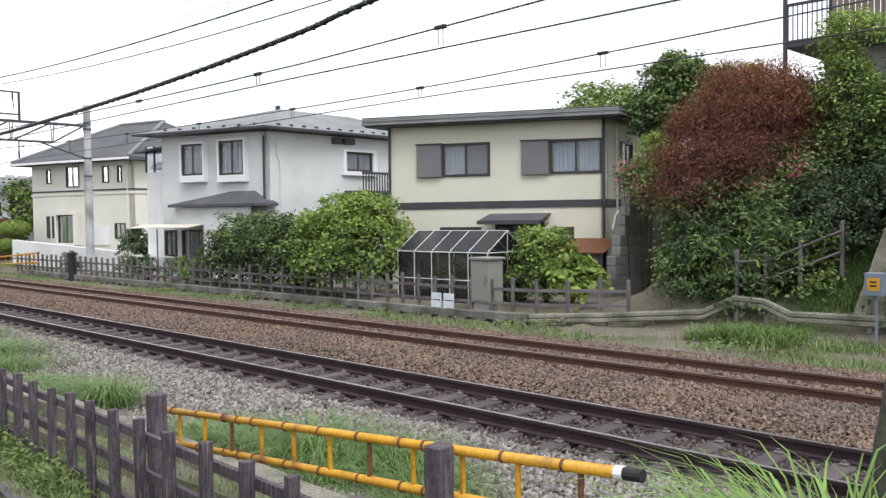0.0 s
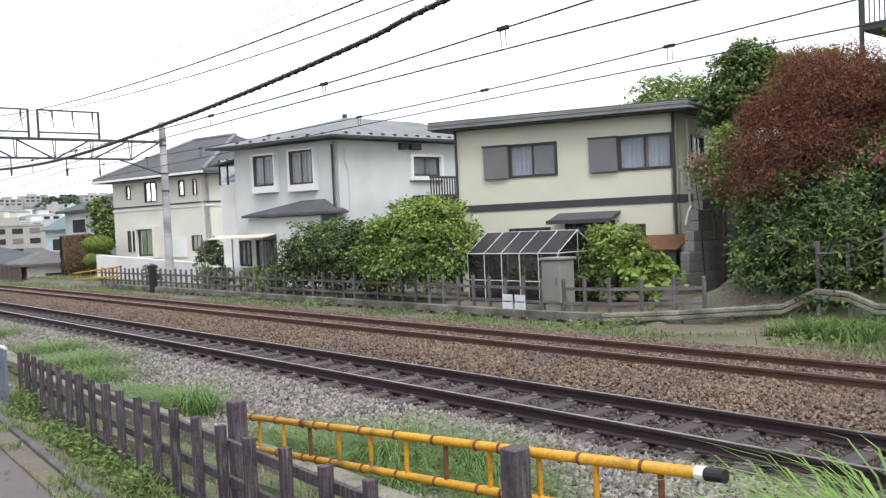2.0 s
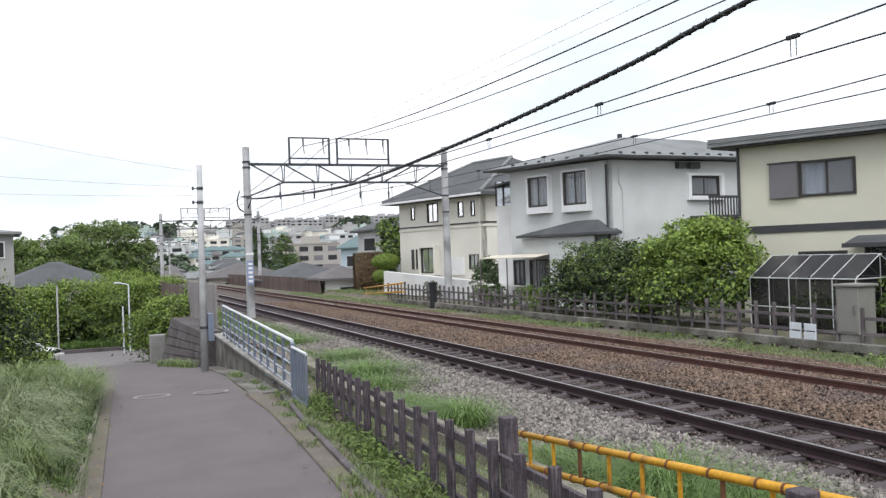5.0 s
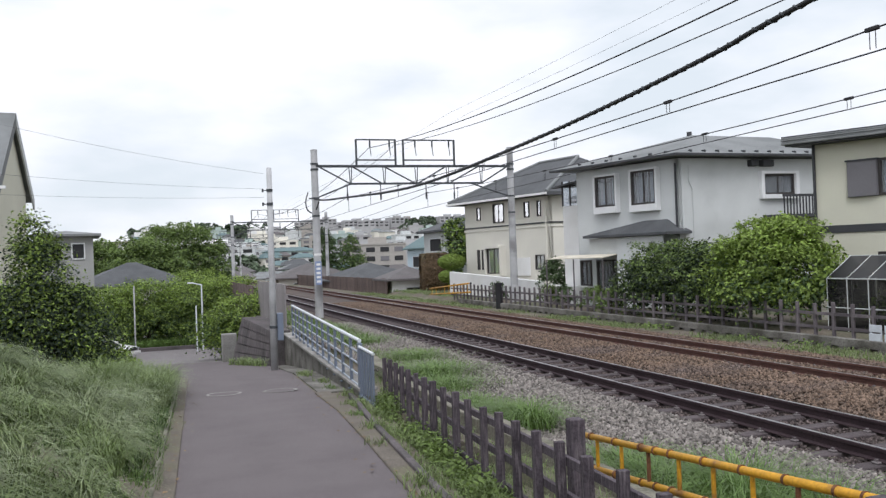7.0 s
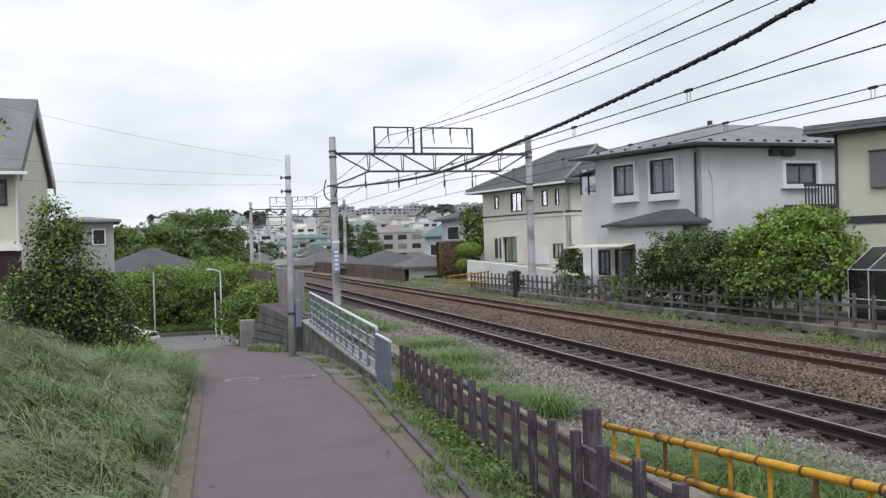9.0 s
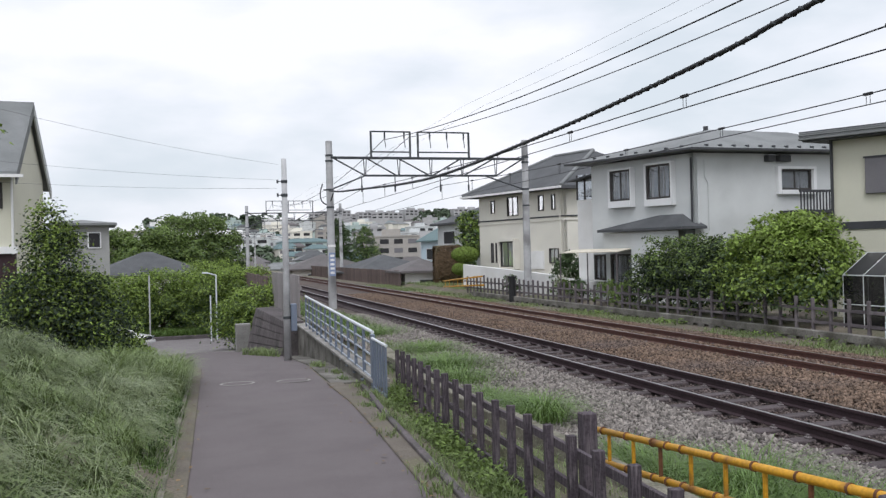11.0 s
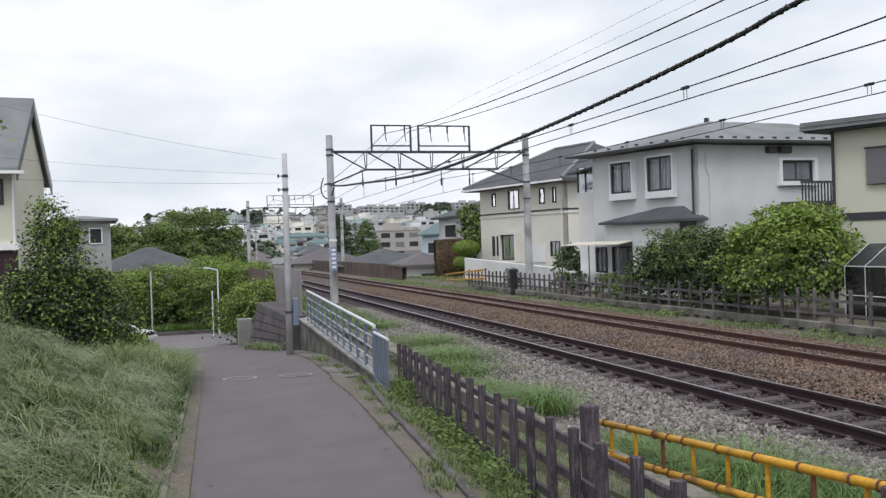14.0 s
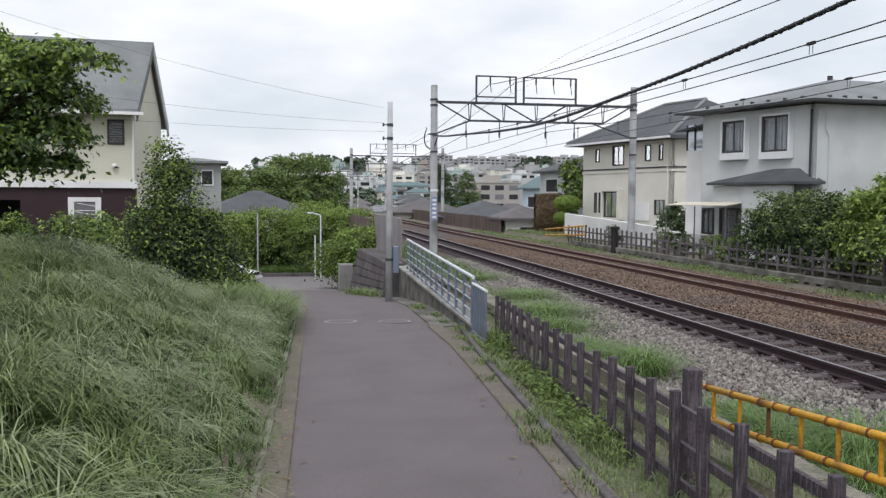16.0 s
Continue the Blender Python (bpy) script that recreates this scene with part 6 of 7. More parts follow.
clump(250, 4.3, 1.45, 0.5, 520, 1.6, 0.034, "tall arching reed grass beside the lane", 0.85, REED_FRESH)
clump(251, 3.8, 1.1, 0.4, 460, 1.6, 0.036, "tall bright reed grass beside the lane", 0.8, REED_FRESH)
clump(252, 5.2, 1.75, 0.5, 560, 1.35, 0.024, "arching reed grass beside the track", 0.95, REED_FRESH)
rngw = np.random.default_rng(9)
pw = np.stack([rngw.uniform(13.9, 15.15, 15000), 4 + 40 * rngw.random(15000) ** 1.2], 1)
pw = pw[(np.sin(pw[:, 1] * 1.3) + np.sin(pw[:, 1] * 0.47 + 1) + rngw.normal(size=len(pw)) * 0.5) > -0.3]
grass_patch("grass", "low weeds along the far kerb", np.column_stack([pw, np.full(len(pw), -0.27)]), 0.2, 0.02, GRASS, rngw, 0.6)
pw = np.stack([rngw.uniform(14.6, 17.0, 2200), rngw.uniform(4.5, 12.0, 2200)], 1)
pw = pw[np.array([x < kerb_x(y) + 0.2 for x, y in pw]) & (np.sin(pw[:, 1] * 2.1 + pw[:, 0] * 2.5) + np.where(pw[:, 1] < 8.3, 0.5, -0.5) > 0.1)]
grass_patch("grass", "rough weeds below the guard beam", np.column_stack([pw, np.full(len(pw), -0.26)]), np.where(pw[:, 1] < 8.3, 0.5, 0.2) * (0.6 + 0.5 * np.sin(pw[:, 1] * 4 + pw[:, 0] * 3)), 0.018, GRASS, rngw, 0.9)
pw = np.stack([0.42 + 0.58 * rngw.random(9000), 2.5 + 12.5 * rngw.random(9000)], 1)
pw = pw[(np.sin(pw[:, 1] * 1.9) + 0.8 * np.sin(pw[:, 1] * 0.8) + 1.6 * smooth_step(pw[:, 1], 5, 8) + rngw.normal(size=len(pw)) * 0.5) > 1.15]
pw = np.column_stack([[kerb_r(y) + 0.1 + u * (fence_at(y)[0] + 0.05 - kerb_r(y) - 0.1) for u, y in pw], pw[:, 1]])
foot = np.column_stack([pw, [ground_z(x, y) for x, y in pw]])
tall = 0.13 + 0.12 * (np.sin(pw[:, 1] * 3.1) * np.sin(pw[:, 1] * 1.3 + 1) + 0.6 * rngw.random(len(pw)))
grass_patch("grass", "green weeds growing at the foot of the fence", foot[::2], np.clip(tall[::2], 0.07, 0.4) * 1.3, 0.014, GRASS, rngw, 0.8)
rf = np.random.default_rng(19)
pf = np.stack([rf.random(12000), 1.2 + 14.3 * rf.random(12000)], 1)
pf = pf[np.sin(pf[:, 1] * 2.3) + np.sin(pf[:, 1] * 5.1 + 1) + rf.normal(size=len(pf)) > -0.4]
pf = np.array([(kerb_r(y) + 0.1 + u * (3.95 - kerb_r(y) - 0.1), y) for u, y in pf])
grass_patch("grass", "thin rough grass under the timber fence", np.column_stack([pf, [ground_z(x, y) - 0.01 for x, y in pf]]), 0.2, 0.009, GRASS, rf, 0.9)
foot = foot[(pw[:, 1] > 7.5) | (rngw.random(len(pw)) < 0.3)]
tall = tall[:len(foot)]
lv = np.repeat(foot[1::2], 2, 0)
lv = lv + rngw.normal(size=lv.shape) * (0.05, 0.05, 0.0) + np.column_stack([np.zeros((len(lv), 2)), 0.02 + rngw.random(len(lv)) * np.repeat(np.clip(tall[1::2], 0.07, 0.4), 2)])
tagged(quads("weeds", leaf_quads(lv, np.tile((0, 0, 1.0), (len(lv), 1)), 0.03, rngw, 0.5), LEAF), "low leafy weeds between the kerb and the fence", "weeds", kind="stuff")
pw = np.stack([rngw.uniform(4.4, 6.3, 5000), 15 + 25 * rngw.random(5000)], 1)
pw = pw[(np.sin(pw[:, 1] * 0.9 + 1) + np.sin(pw[:, 0] * 3)) > 0.1]
grass_patch("grass", "sparse weeds between the railing and the track", np.column_stack([pw, np.full(len(pw), -0.25)]), 0.28, 0.02, GRASS, rngw, 0.6)

def loose_grass(seed, n, xr, yr, h, w, material, label, z=None, lean=0.9):
    rng = np.random.default_rng(seed)
    p = np.stack([rng.uniform(*xr, n), rng.uniform(*yr, n)], 1)
    p = p[np.sin(p[:, 0] * 2.1 + p[:, 1] * 1.7) + np.sin(p[:, 1] * 0.9 + 2) + rng.normal(size=n) * 0.7 > -0.6]
    zz = np.array([ground_z(x, y) if z is None else z for x, y in p])
    grass_patch("grass", label, np.column_stack([p, zz - 0.02]), h * (0.6 + 0.5 * rng.random(len(p))), w, material, rng, lean)


loose_grass(61, 5000, (17.2, 19.6), (5.3, 6.9), 0.42, 0.02, REED, "fresh grass on the bare strip of the slope")
loose_grass(62, 2400, (15.6, 16.9), (6.5, 8.6), 0.66, 0.022, REED, "lush weeds below the guard beam", -0.25, 1.1)
loose_grass(63, 1700, (15.9, 17.2), (3.8, 6.3), 0.36, 0.02, GRASS, "weeds between the guard beam and the track", -0.25)
loose_grass(64, 7000, (13.8, 17.5), (44.5, 66.0), 0.3, 0.035, GRASS, "rough weeds on the bank beyond the fence")
loose_grass(65, 3500, (4.5, 6.2), (26.0, 44.0), 0.5, 0.03, REED, "weeds round the foot of the gantry post", -0.25)
lrng = np.random.default_rng(66)
lp = np.stack([lrng.uniform(14.4, 16.2, 5200), lrng.uniform(7.0, 30.0, 5200), -0.22 + 0.16 * lrng.random(5200)], 1)
lp = lp[(np.sin(lp[:, 1] * 1.1 + 0.6) + np.sin(lp[:, 1] * 2.7) + lrng.normal(size=len(lp)) * 0.4 > 0.7) & np.array([x < kerb_x(y) - 0.03 for x, y, z in lp])]
tagged(quads("weeds", leaf_quads(lp, np.tile((-0.3, 0, 0.9), (len(lp), 1)), 0.05, lrng, 0.5), LEAF), "low leafy weeds along the kerb of the far track", "weeds", kind="stuff")

# ---- left of the lane ----
srng = random.Random(31)
SPRAYS = [(0.1 + 2.7 * (k / 29) ** 0.8 + srng.uniform(-0.2, 0.2), srng.uniform(-0.6, 0.5), 1.4 + 0.07 * (k * 7 % 23) - 0.3 * (k / 29), srng.uniform(0.4, 0.7), srng.uniform(0.4, 0.6), srng.uniform(0.07, 0.12)) for k in range(30)]
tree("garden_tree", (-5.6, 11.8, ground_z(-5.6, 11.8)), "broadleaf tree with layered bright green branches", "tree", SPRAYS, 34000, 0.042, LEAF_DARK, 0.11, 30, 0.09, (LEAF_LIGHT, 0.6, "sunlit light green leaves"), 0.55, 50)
tree("evergreen_tree", (-2.7, 20.9, ground_z(-2.7, 20.9)), "dark bushy evergreen at the end of the bank", "tree", [(0, 0, 2.5, 0.6, 0.6, 1.0), (-0.2, 0, 1.4, 1.1, 1.0, 1.0), (0.7, 0, 1.0, 0.9, 0.9, 0.8), (-0.1, 0, 3.4, 0.28, 0.28, 0.6), (-0.9, 0, 0.9, 0.7, 0.7, 0.7), (0.7, -0.2, 1.7, 0.45, 0.5, 0.6)], 34000, 0.042, LEAF_DEEP, 0.1, 5, 0.19, (LEAF_LIGHT, 0.45, "fresh light green leaves, thickest where the crown catches light"), 0.5, 51)
for i, (x, y, r, m) in enumerate(((-1.7, 22.6, 0.9, LEAF), (-1.3, 21.0, 0.6, LEAF), (-2.9, 25.0, 1.1, LEAF), (-4.4, 24.6, 1.3, LEAF_DARK), (-6.0, 26.5, 1.3, LEAF_DARK), (-8.5, 26.0, 1.4, LEAF_DARK), (-2.6, 28.0, 0.9, LEAF))):
    z = ground_z(x, y)
    bush("roadside_shrub", (x, y, z), "loose green roadside shrub", [(0, 0, r * 0.5, r, r, r * 0.7), (r * 0.5, 0.2, r * 0.4, r * 0.6, r * 0.6, r * 0.5)], int(4500 * r), 0.06, m, 300 + i, 0.16, LIT_TOP)

# woods beyond the crossing street
WOODS = [(3.75, 43.0, 4.2, 2), (-14, 58, 5.5, 0), (-10, 62, 5.0, 1), (-6.5, 60, 5.0, 1), (-3.8, 60.5, 4.6, 2), (-1.2, 61, 4.9, 2), (-5.4, 62.5, 3.2, 2), (-2.6, 63, 3.4, 2), (0.2, 62.5, 3.6, 2), (2.2, 60.5, 4.9, 2), (4.2, 60.5, 5.2, 2), (2.2, 65, 5.6, 2), (-11, 72, 6.5, 0), (-18, 66, 6.5, 0), (-24, 70, 7.0, 1), (-2, 90, 8.8, 0), (-7, 95, 9.0, 1), (-13, 100, 9.5, 0), (-20, 105, 10, 1), (-28, 100, 10, 0), (1.6, 104, 11.6, 0), (-36, 96, 10, 0), (3.2, 66, 4.6, 2), (-10, 54, 3.0, 0), (-13, 50, 3.6, 0), (-17, 46, 4.5, 1)]
for i, (x, y, h, kind) in enumerate(WOODS):
    z = min(ground_z(x, y), -3.0)
    r = max(1.3, h * 0.42)
    far = y > 80
    h = h * 1.1 if far else h
    # Far crowns skip the deepest green, their leaf colour lightened for haze.
    m = LEAF_DARK if far else (LEAF_DEEP, LEAF_DARK, LEAF_DARK)[kind]
    tree("woodland_tree", (x, y, z), ("dark green woodland tree", "mid green woodland tree with full crown", "light green woodland tree with spreading crown")[kind] + (" beyond the street" if y > 55 else " beside the street"), "tree", [(0, 0, h * 0.62, r, r, h * 0.34), (r * 0.6, -0.3, h * 0.5, r * 0.7, r * 0.7, h * 0.28), (-r * 0.6, 0.2, h * 0.45, r * 0.7, r * 0.7, h * 0.3), (0.2, 0, h * 0.3, r * 1.0, r * 1.0, h * 0.25)], int((5000 + 1900 * h) * 1.5), 0.14 if far else 0.068, m, 0.12, 4, 0.3 if far else 0.24, (LEAF if far else (LEAF, LEAF, LEAF_LIGHT)[kind], (0.7, 0.75, 0.65)[kind], "brighter leaves"), 0.55, 400 + i, "woodland trees")


def street_lamp(x, y, h):
    base = empty("street_lamp", (x, y, -3.15), "slim pale street lamp post beside a white post", "street lamp")
    bm = bmesh.new()
    tube(bm, (0, 0, -0.2), (0, 0, h), 0.06, 0.045, 8)
    part("post", bm, WHITE_TUBE, base)
    bm = bmesh.new()
    tube(bm, (0, 0, h), (-0.55, 0, h + 0.15), 0.04, seg=8)
    box(bm, -0.85, -0.5, -0.08, 0.08, h + 0.1, h + 0.2, bevel=0.02)
    part("lamp_head", bm, WHITE_TUBE, base)


street_lamp(2.15, 56.0, 4.3)
for x, y, h in ((1.75, 55.0, 3.0), (-1.8, 53.5, 4.4)):
    bm = bmesh.new()
    tube(bm, (x, y, -3.3), (x, y, -3.1 + h), 0.045, 0.045, 8)
    tagged(part("white_post" if x > 0 else "grey_post", bm, WHITE_TUBE if x > 0 else POLE), "slim white post at the street corner" if x > 0 else "slim grey post at the street corner", "post")


def wing_wall():
    base = empty("wing_wall", (3.4, 34, -1.6), "sloping dark stained masonry wing wall at the bottom of the lane", "wall")
    o = Vector((3.4, 34, -1.6))
    foot = [(3.25, 29.6, -1.6), (2.95, 33.0, -2.2), (2.5, 38.2, -2.6)]
    crest = [(3.42, 29.6, -0.02), (3.3, 33.0, 0.0), (3.12, 38.0, 0.02)]
    bm = bmesh.new()
    f, c = [bm.verts.new(Vector(p) - o) for p in foot], [bm.verts.new(Vector(p) - o) for p in crest]
    b = [bm.verts.new(Vector((4.05, p[1] + 0.1, p[2])) - o) for p in crest]
    d = [bm.verts.new(Vector((4.05, p[1] + 0.1, p[2])) - o) for p in foot]
    for k in range(2):
        bm.faces.new((f[k], f[k + 1], c[k + 1], c[k]))
        bm.faces.new((c[k], c[k + 1], b[k + 1], b[k]))
    bm.faces.new((f[2], d[2], b[2], c[2]))
    bm.faces.new((f[0], c[0], b[0], d[0]))
    part("masonry", bm, DARKSTONE, base)
    # courses of squared stone on the battered face
    for r in range(7):
        for k in range(16):
            u0, u1 = (k + 0.5 * (r % 2)) / 16.5, (k + 0.97 + 0.5 * (r % 2)) / 16.5
            v0, v1 = r / 7 + 0.006, (r + 1) / 7 - 0.006
            g = lambda u, v: Vector((3.25 - 0.75 * u, 29.6 + 8.6 * u, -1.6 - 1.0 * u)).lerp(Vector((3.42 - 0.3 * u, 29.6 + 8.4 * u, -0.02 + 0.04 * u)), v) - o
            out = Vector((-0.018, -0.006, 0.006))
            bm = bmesh.new()
            q = [g(u0, v0), g(u1, v0), g(u1, v1), g(u0, v1)]
            lo, hi = [bm.verts.new(p) for p in q], [bm.verts.new(p + out + (sum(q, Vector()) / 4 - p) * 0.06) for p in q]
            bm.faces.new(hi)
            for e in range(4):
                bm.faces.new((lo[e], lo[(e + 1) % 4], hi[(e + 1) % 4], hi[e]))
            part("stone", bm, DARKSTONE, base)
    cab = empty("street_cabinet", (2.6, 39.3, -2.0), "grey metal street cabinet beside the wing wall", "cabinet")
    bm = bmesh.new()
    box(bm, -0.3, 0.35, -0.25, 0.25, -0.4, 1.25, bevel=0.02)
    part("body", bm, BLOCK, cab)
    bm = bmesh.new()
    box(bm, -0.27, 0.32, -0.27, -0.253, 0.1, 1.18, bevel=0.005)
    part("door", bm, BLOCK, cab)
    # low stone wall and rough grass across the street
    low = empty("low_wall", (-1.0, 58.0, -3.2), "low dark stone wall across the street", "wall")
    bm = bmesh.new()
    box(bm, -7.0, 2.9, -0.15, 0.15, -0.3, 0.42, bevel=0.03)
    part("wall", bm, DARKSTONE, low)
    rng = np.random.default_rng(88)
    q = np.stack([rng.uniform(-6, 2.2, 5000), rng.uniform(58.3, 61, 5000), np.full(5000, -3.0)], 1)
    grass_patch("grass", "rough light grass behind the low wall", q, 1.0, 0.05, REED, rng, 0.9)
    q = np.stack([rng.uniform(2.1, 3.1, 900), rng.uniform(28.6, 34, 900), np.zeros(900)], 1)
    q[:, 2] = [road_z(y) for y in q[:, 1]]
    q = q[q[:, 0] > 3.0 - 0.16 * (q[:, 1] - 29)]
    grass_patch("grass", "weeds at the foot of the wing wall", q, 0.5, 0.03, GRASS, rng, 0.9)


wing_wall()


# ---- along the line beyond the gantry ----
def board_fence(x, y0, y1, z0, z1, material, label, step=0.5):
    base = empty("board_fence", (x, y0, z0), label, "fence", "board fences by the line")
    b = bmesh.new()
    box(b, -0.03, 0.03, 0.008, step - 0.008, 0, z1 - z0, bevel=0.006)
    me = bpy.data.meshes.new("board")
    b.to_mesh(me)
    b.free()
    me.materials.append(material)
    y, k = y0, 0
    while y < y1:
        ob = new("board", me)
        ob.parent, ob.location = base, (0.01 * math.sin(k * 2.7), y - y0, 0.02 * math.sin(k * 1.3))
        y += step
        k += 1
    bm = bmesh.new()
    box(bm, 0.035, 0.09, 0, y1 - y0, (z1 - z0) * 0.7, (z1 - z0) * 0.8)
    part("rail", bm, material, base)


board_fence(15.3, 60, 128, -0.4, 0.95, BROWNWOOD, "tall brown timber board fence along the line", 0.6)
board_fence(4.3, 45, 128, -0.4, 1.2, BROWNWOOD, "brown timber board fence along the embankment", 0.8)
board_fence(4.3, 32.5, 42, -0.4, 1.5, mat("grey_panel", (0.27, 0.25, 0.25), 0.8, 0.2, 2, 30, 0.1, rand=0.12), "tall grey panel fence above the street", 0.9)
sg = empty("pole_sign", (6.5, 37.98, 1.3), "narrow blue-grey sign board fixed to a post", "sign")
boxpart("board", (-0.14, 0.14, -0.24, -0.21, 0.0, 1.05), mat("blue_grey_enamel", (0.24, 0.30, 0.46), 0.5, 0.1, 3, 30, 0.0), sg)
for k in range(5):
    boxpart("bar_mark", (-0.09, 0.09, -0.246, -0.242, 0.1 + 0.19 * k, 0.2 + 0.19 * k), WHITE, sg, bevel=0)
boxpart("white_band", (-0.17, 0.17, -0.22, -0.205, 1.3, 1.4), WHITE, sg)


def simple_house(loc, w, d, h, rise, wall, roof, label, rz=0.0, wins=((0.2, 0.45), (0.6, 0.85)), gable=False):
    base = empty("house", loc, label, "house", rz=rz)
    bm = bmesh.new()
    box(bm, -w / 2, w / 2, -d / 2, d / 2, -2.0, h)
    part("wall", bm, wall, base)
    bm = bmesh.new()
    if gable:
        slab(bm, -w / 2 - 0.4, 0, -d / 2 - 0.3, d / 2 + 0.3, h, h + rise, h + rise, h, 0.12)
        slab(bm, 0, w / 2 + 0.4, -d / 2 - 0.3, d / 2 + 0.3, h + rise, h, h, h + rise, 0.12)
        part("roof", bm, roof, base)
        bm = bmesh.new()
        for y in (-d / 2, d / 2 - 0.1):
            v = [bm.verts.new(p) for p in ((-w / 2, y, h), (w / 2, y, h), (0, y, h + rise - 0.02))]
            f = bm.faces.new(v)
        part("gable_wall", bm, wall, base)
    else:
        hip_roof(bm, -w / 2 - 0.5, w / 2 + 0.5, -d / 2 - 0.5, d / 2 + 0.5, h, rise, (-w / 2 + d / 2 + 0.1, 0) if w > d else (0, -d / 2 + w / 2), (w / 2 - d / 2 - 0.1 + 0.3, 0) if w > d else (0, d / 2 - w / 2 + 0.3), 0.15)
        part("roof", bm, roof, base)
    for a, b in wins:
        for face in (0, 1):
            bm = bmesh.new()
            if face == 0:
                box(bm, -w / 2 + w * a, -w / 2 + w * b, -d / 2 - 0.06, -d / 2 - 0.003, h - 1.7, h - 0.6)
            else:
                box(bm, -w / 2 - 0.06, -w / 2 - 0.003, -d / 2 + d * a, -d / 2 + d * b, h - 1.7, h - 0.6)
            win = part("window", bm, FRAME_WHITE, base)
            bm = bmesh.new()
            if face == 0:
                box(bm, -w / 2 + w * a + 0.08, -w / 2 + w * b - 0.08, -d / 2 - 0.075, -d / 2 - 0.062, h - 1.62, h - 0.68)
            else:
                box(bm, -w / 2 - 0.075, -w / 2 - 0.062, -d / 2 + d * a + 0.08, -d / 2 + d * b - 0.08, h - 1.62, h - 0.68)
            # Near-black pane, with the dimness of the room put into its colour.
            part("pane", bm, ROOM_SHADE, win)
    return base


PALEBLUE = mat("pale_blue_render", (0.52, 0.63, 0.70), 0.8, 0.06, 1, 30, 0.05)
TEAL = mat("teal_roof", (0.115, 0.175, 0.18), 0.7, 0.15, 1, 20, 0.1)
simple_house((19.6, 84, -2.6), 8, 9, 3.1, 1.6, CREAM2, ROOF, "low house with dark grey hipped roof", 0.1)
simple_house((26.0, 74, -1.0), 7, 8, 4.2, 2.0, PALEBLUE, TEAL, "pale blue house with teal gabled roof", 0.2, gable=True)
simple_house((17.4, 62, -0.6), 3.4, 3.6, 1.5, 0.9, WHITE, ROOFBROWN, "small white shed with brown roof", 0.0, ((0.3, 0.7),))
simple_house((17.5, 108, -3.0), 9, 8, 3.6, 1.7, CREAM2, ROOFBROWN, "low house with brown tiled roof", 0.0)
simple_house((-2.8, 76, -4.5), 8.6, 8, 5.5, 1.9, CREAM2, ROOF, "house with grey hipped roof among trees", 0.15)
simple_house((-6.5, 64, -1.5), 3.4, 5, 6.3, 0.3, mat("block_grey", (0.33, 0.33, 0.32), 0.85, 0.12, 1, 20, 0.1), ROOF2, "flat-roofed grey block behind the trees", 0.1)
simple_house((24.5, 62, -0.5), 8, 9, 5.0, 1.8, GREYWHITE, ROOF, "grey-white house behind the garden trees", 0.1)
tree("garden_tree", (20.0, 57.5, 0), "dark garden tree beside the cream house", "tree", [(0, 0, 3.0, 1.0, 1.0, 1.4), (0, 0.5, 4.2, 0.8, 0.8, 0.9), (0.3, -0.4, 2.0, 1.1, 1.1, 1.0)], 3500, 0.12, LEAF_DARK, 0.1, 4, 0.2, LIT_TOP, 0.55, 52)
tree("conifer", (22.5, 106, -3), "tall dark conifer beside the line", "tree", [(0, 0, 4, 2.0, 2.0, 0.7), (0.3, 0, 5.6, 1.7, 1.7, 0.6), (-0.3, 0, 7.0, 1.3, 1.3, 0.5), (0, 0, 8.2, 0.7, 0.7, 0.5), (0, 0, 2.4, 2.2, 2.2, 0.8)], 6000, 0.17, LEAF_DARK, 0.2, 4, 0.4, (LEAF, 0.35, "green needles"), 0.4, 53)
tree("conifer", (19.6, 108, -3), "tall dark cedar beside the line", "tree", [(0, 0, 4.6, 1.4, 1.4, 2.0), (0, 0, 7.2, 1.1, 1.1, 1.7), (0, 0, 9.0, 0.6, 0.6, 0.8)], 6000, 0.16, LEAF_DARK, 0.2, 3, 0.35, None, 0.4, 54)


def clipped(name, loc, label, solids, count, size, material, seed):
    """Tightly clipped greenery: leaves close on the skin of boxes ('b') and balls ('o')."""
    rng = np.random.default_rng(seed)
    base = empty(name, loc, label, "clipped shrub")
    bm = bmesh.new()
    tube(bm, (0, 0, -0.4), (0, 0, solids[0][3]), 0.08, 0.05, 8)
    part("trunk", bm, BARK, base)
    for kind, x, y, z, a, b, c in solids:
        d = rng.normal(size=(count, 3))
        d /= np.abs(d).max(1, keepdims=True) if kind == "b" else np.linalg.norm(d, axis=1, keepdims=True)
        p = d * (a, b, c) * (1 - 0.12 * rng.random((count, 1))) + (x, y, z)
        quads("crown", leaf_quads(p, d * 1.2, size, rng, 0.5), material, base)


clipped("clipped_hedge", (18.0, 57.0, 0.0), "tall brownish clipped hedge", [("b", 0, 0, 1.25, 0.95, 0.6, 1.4)], 22000, 0.075, mat("brown_hedge_leaf", (0.15, 0.10, 0.055), 0.7, 0.3, 1, 9, 0.0, rand=0.4, island=True, second=(0.10, 0.10, 0.045)), 55)
clipped("topiary", (17.1, 50.5, -0.1), "rounded cloud-pruned garden topiary", [("o", 0, 0, 2.15, 0.9, 0.8, 0.5), ("o", -0.4, -0.2, 1.25, 0.55, 0.5, 0.4), ("o", 0.3, 0.1, 0.75, 0.5, 0.5, 0.3)], 4500, 0.05, LEAF_LIGHT, 56)


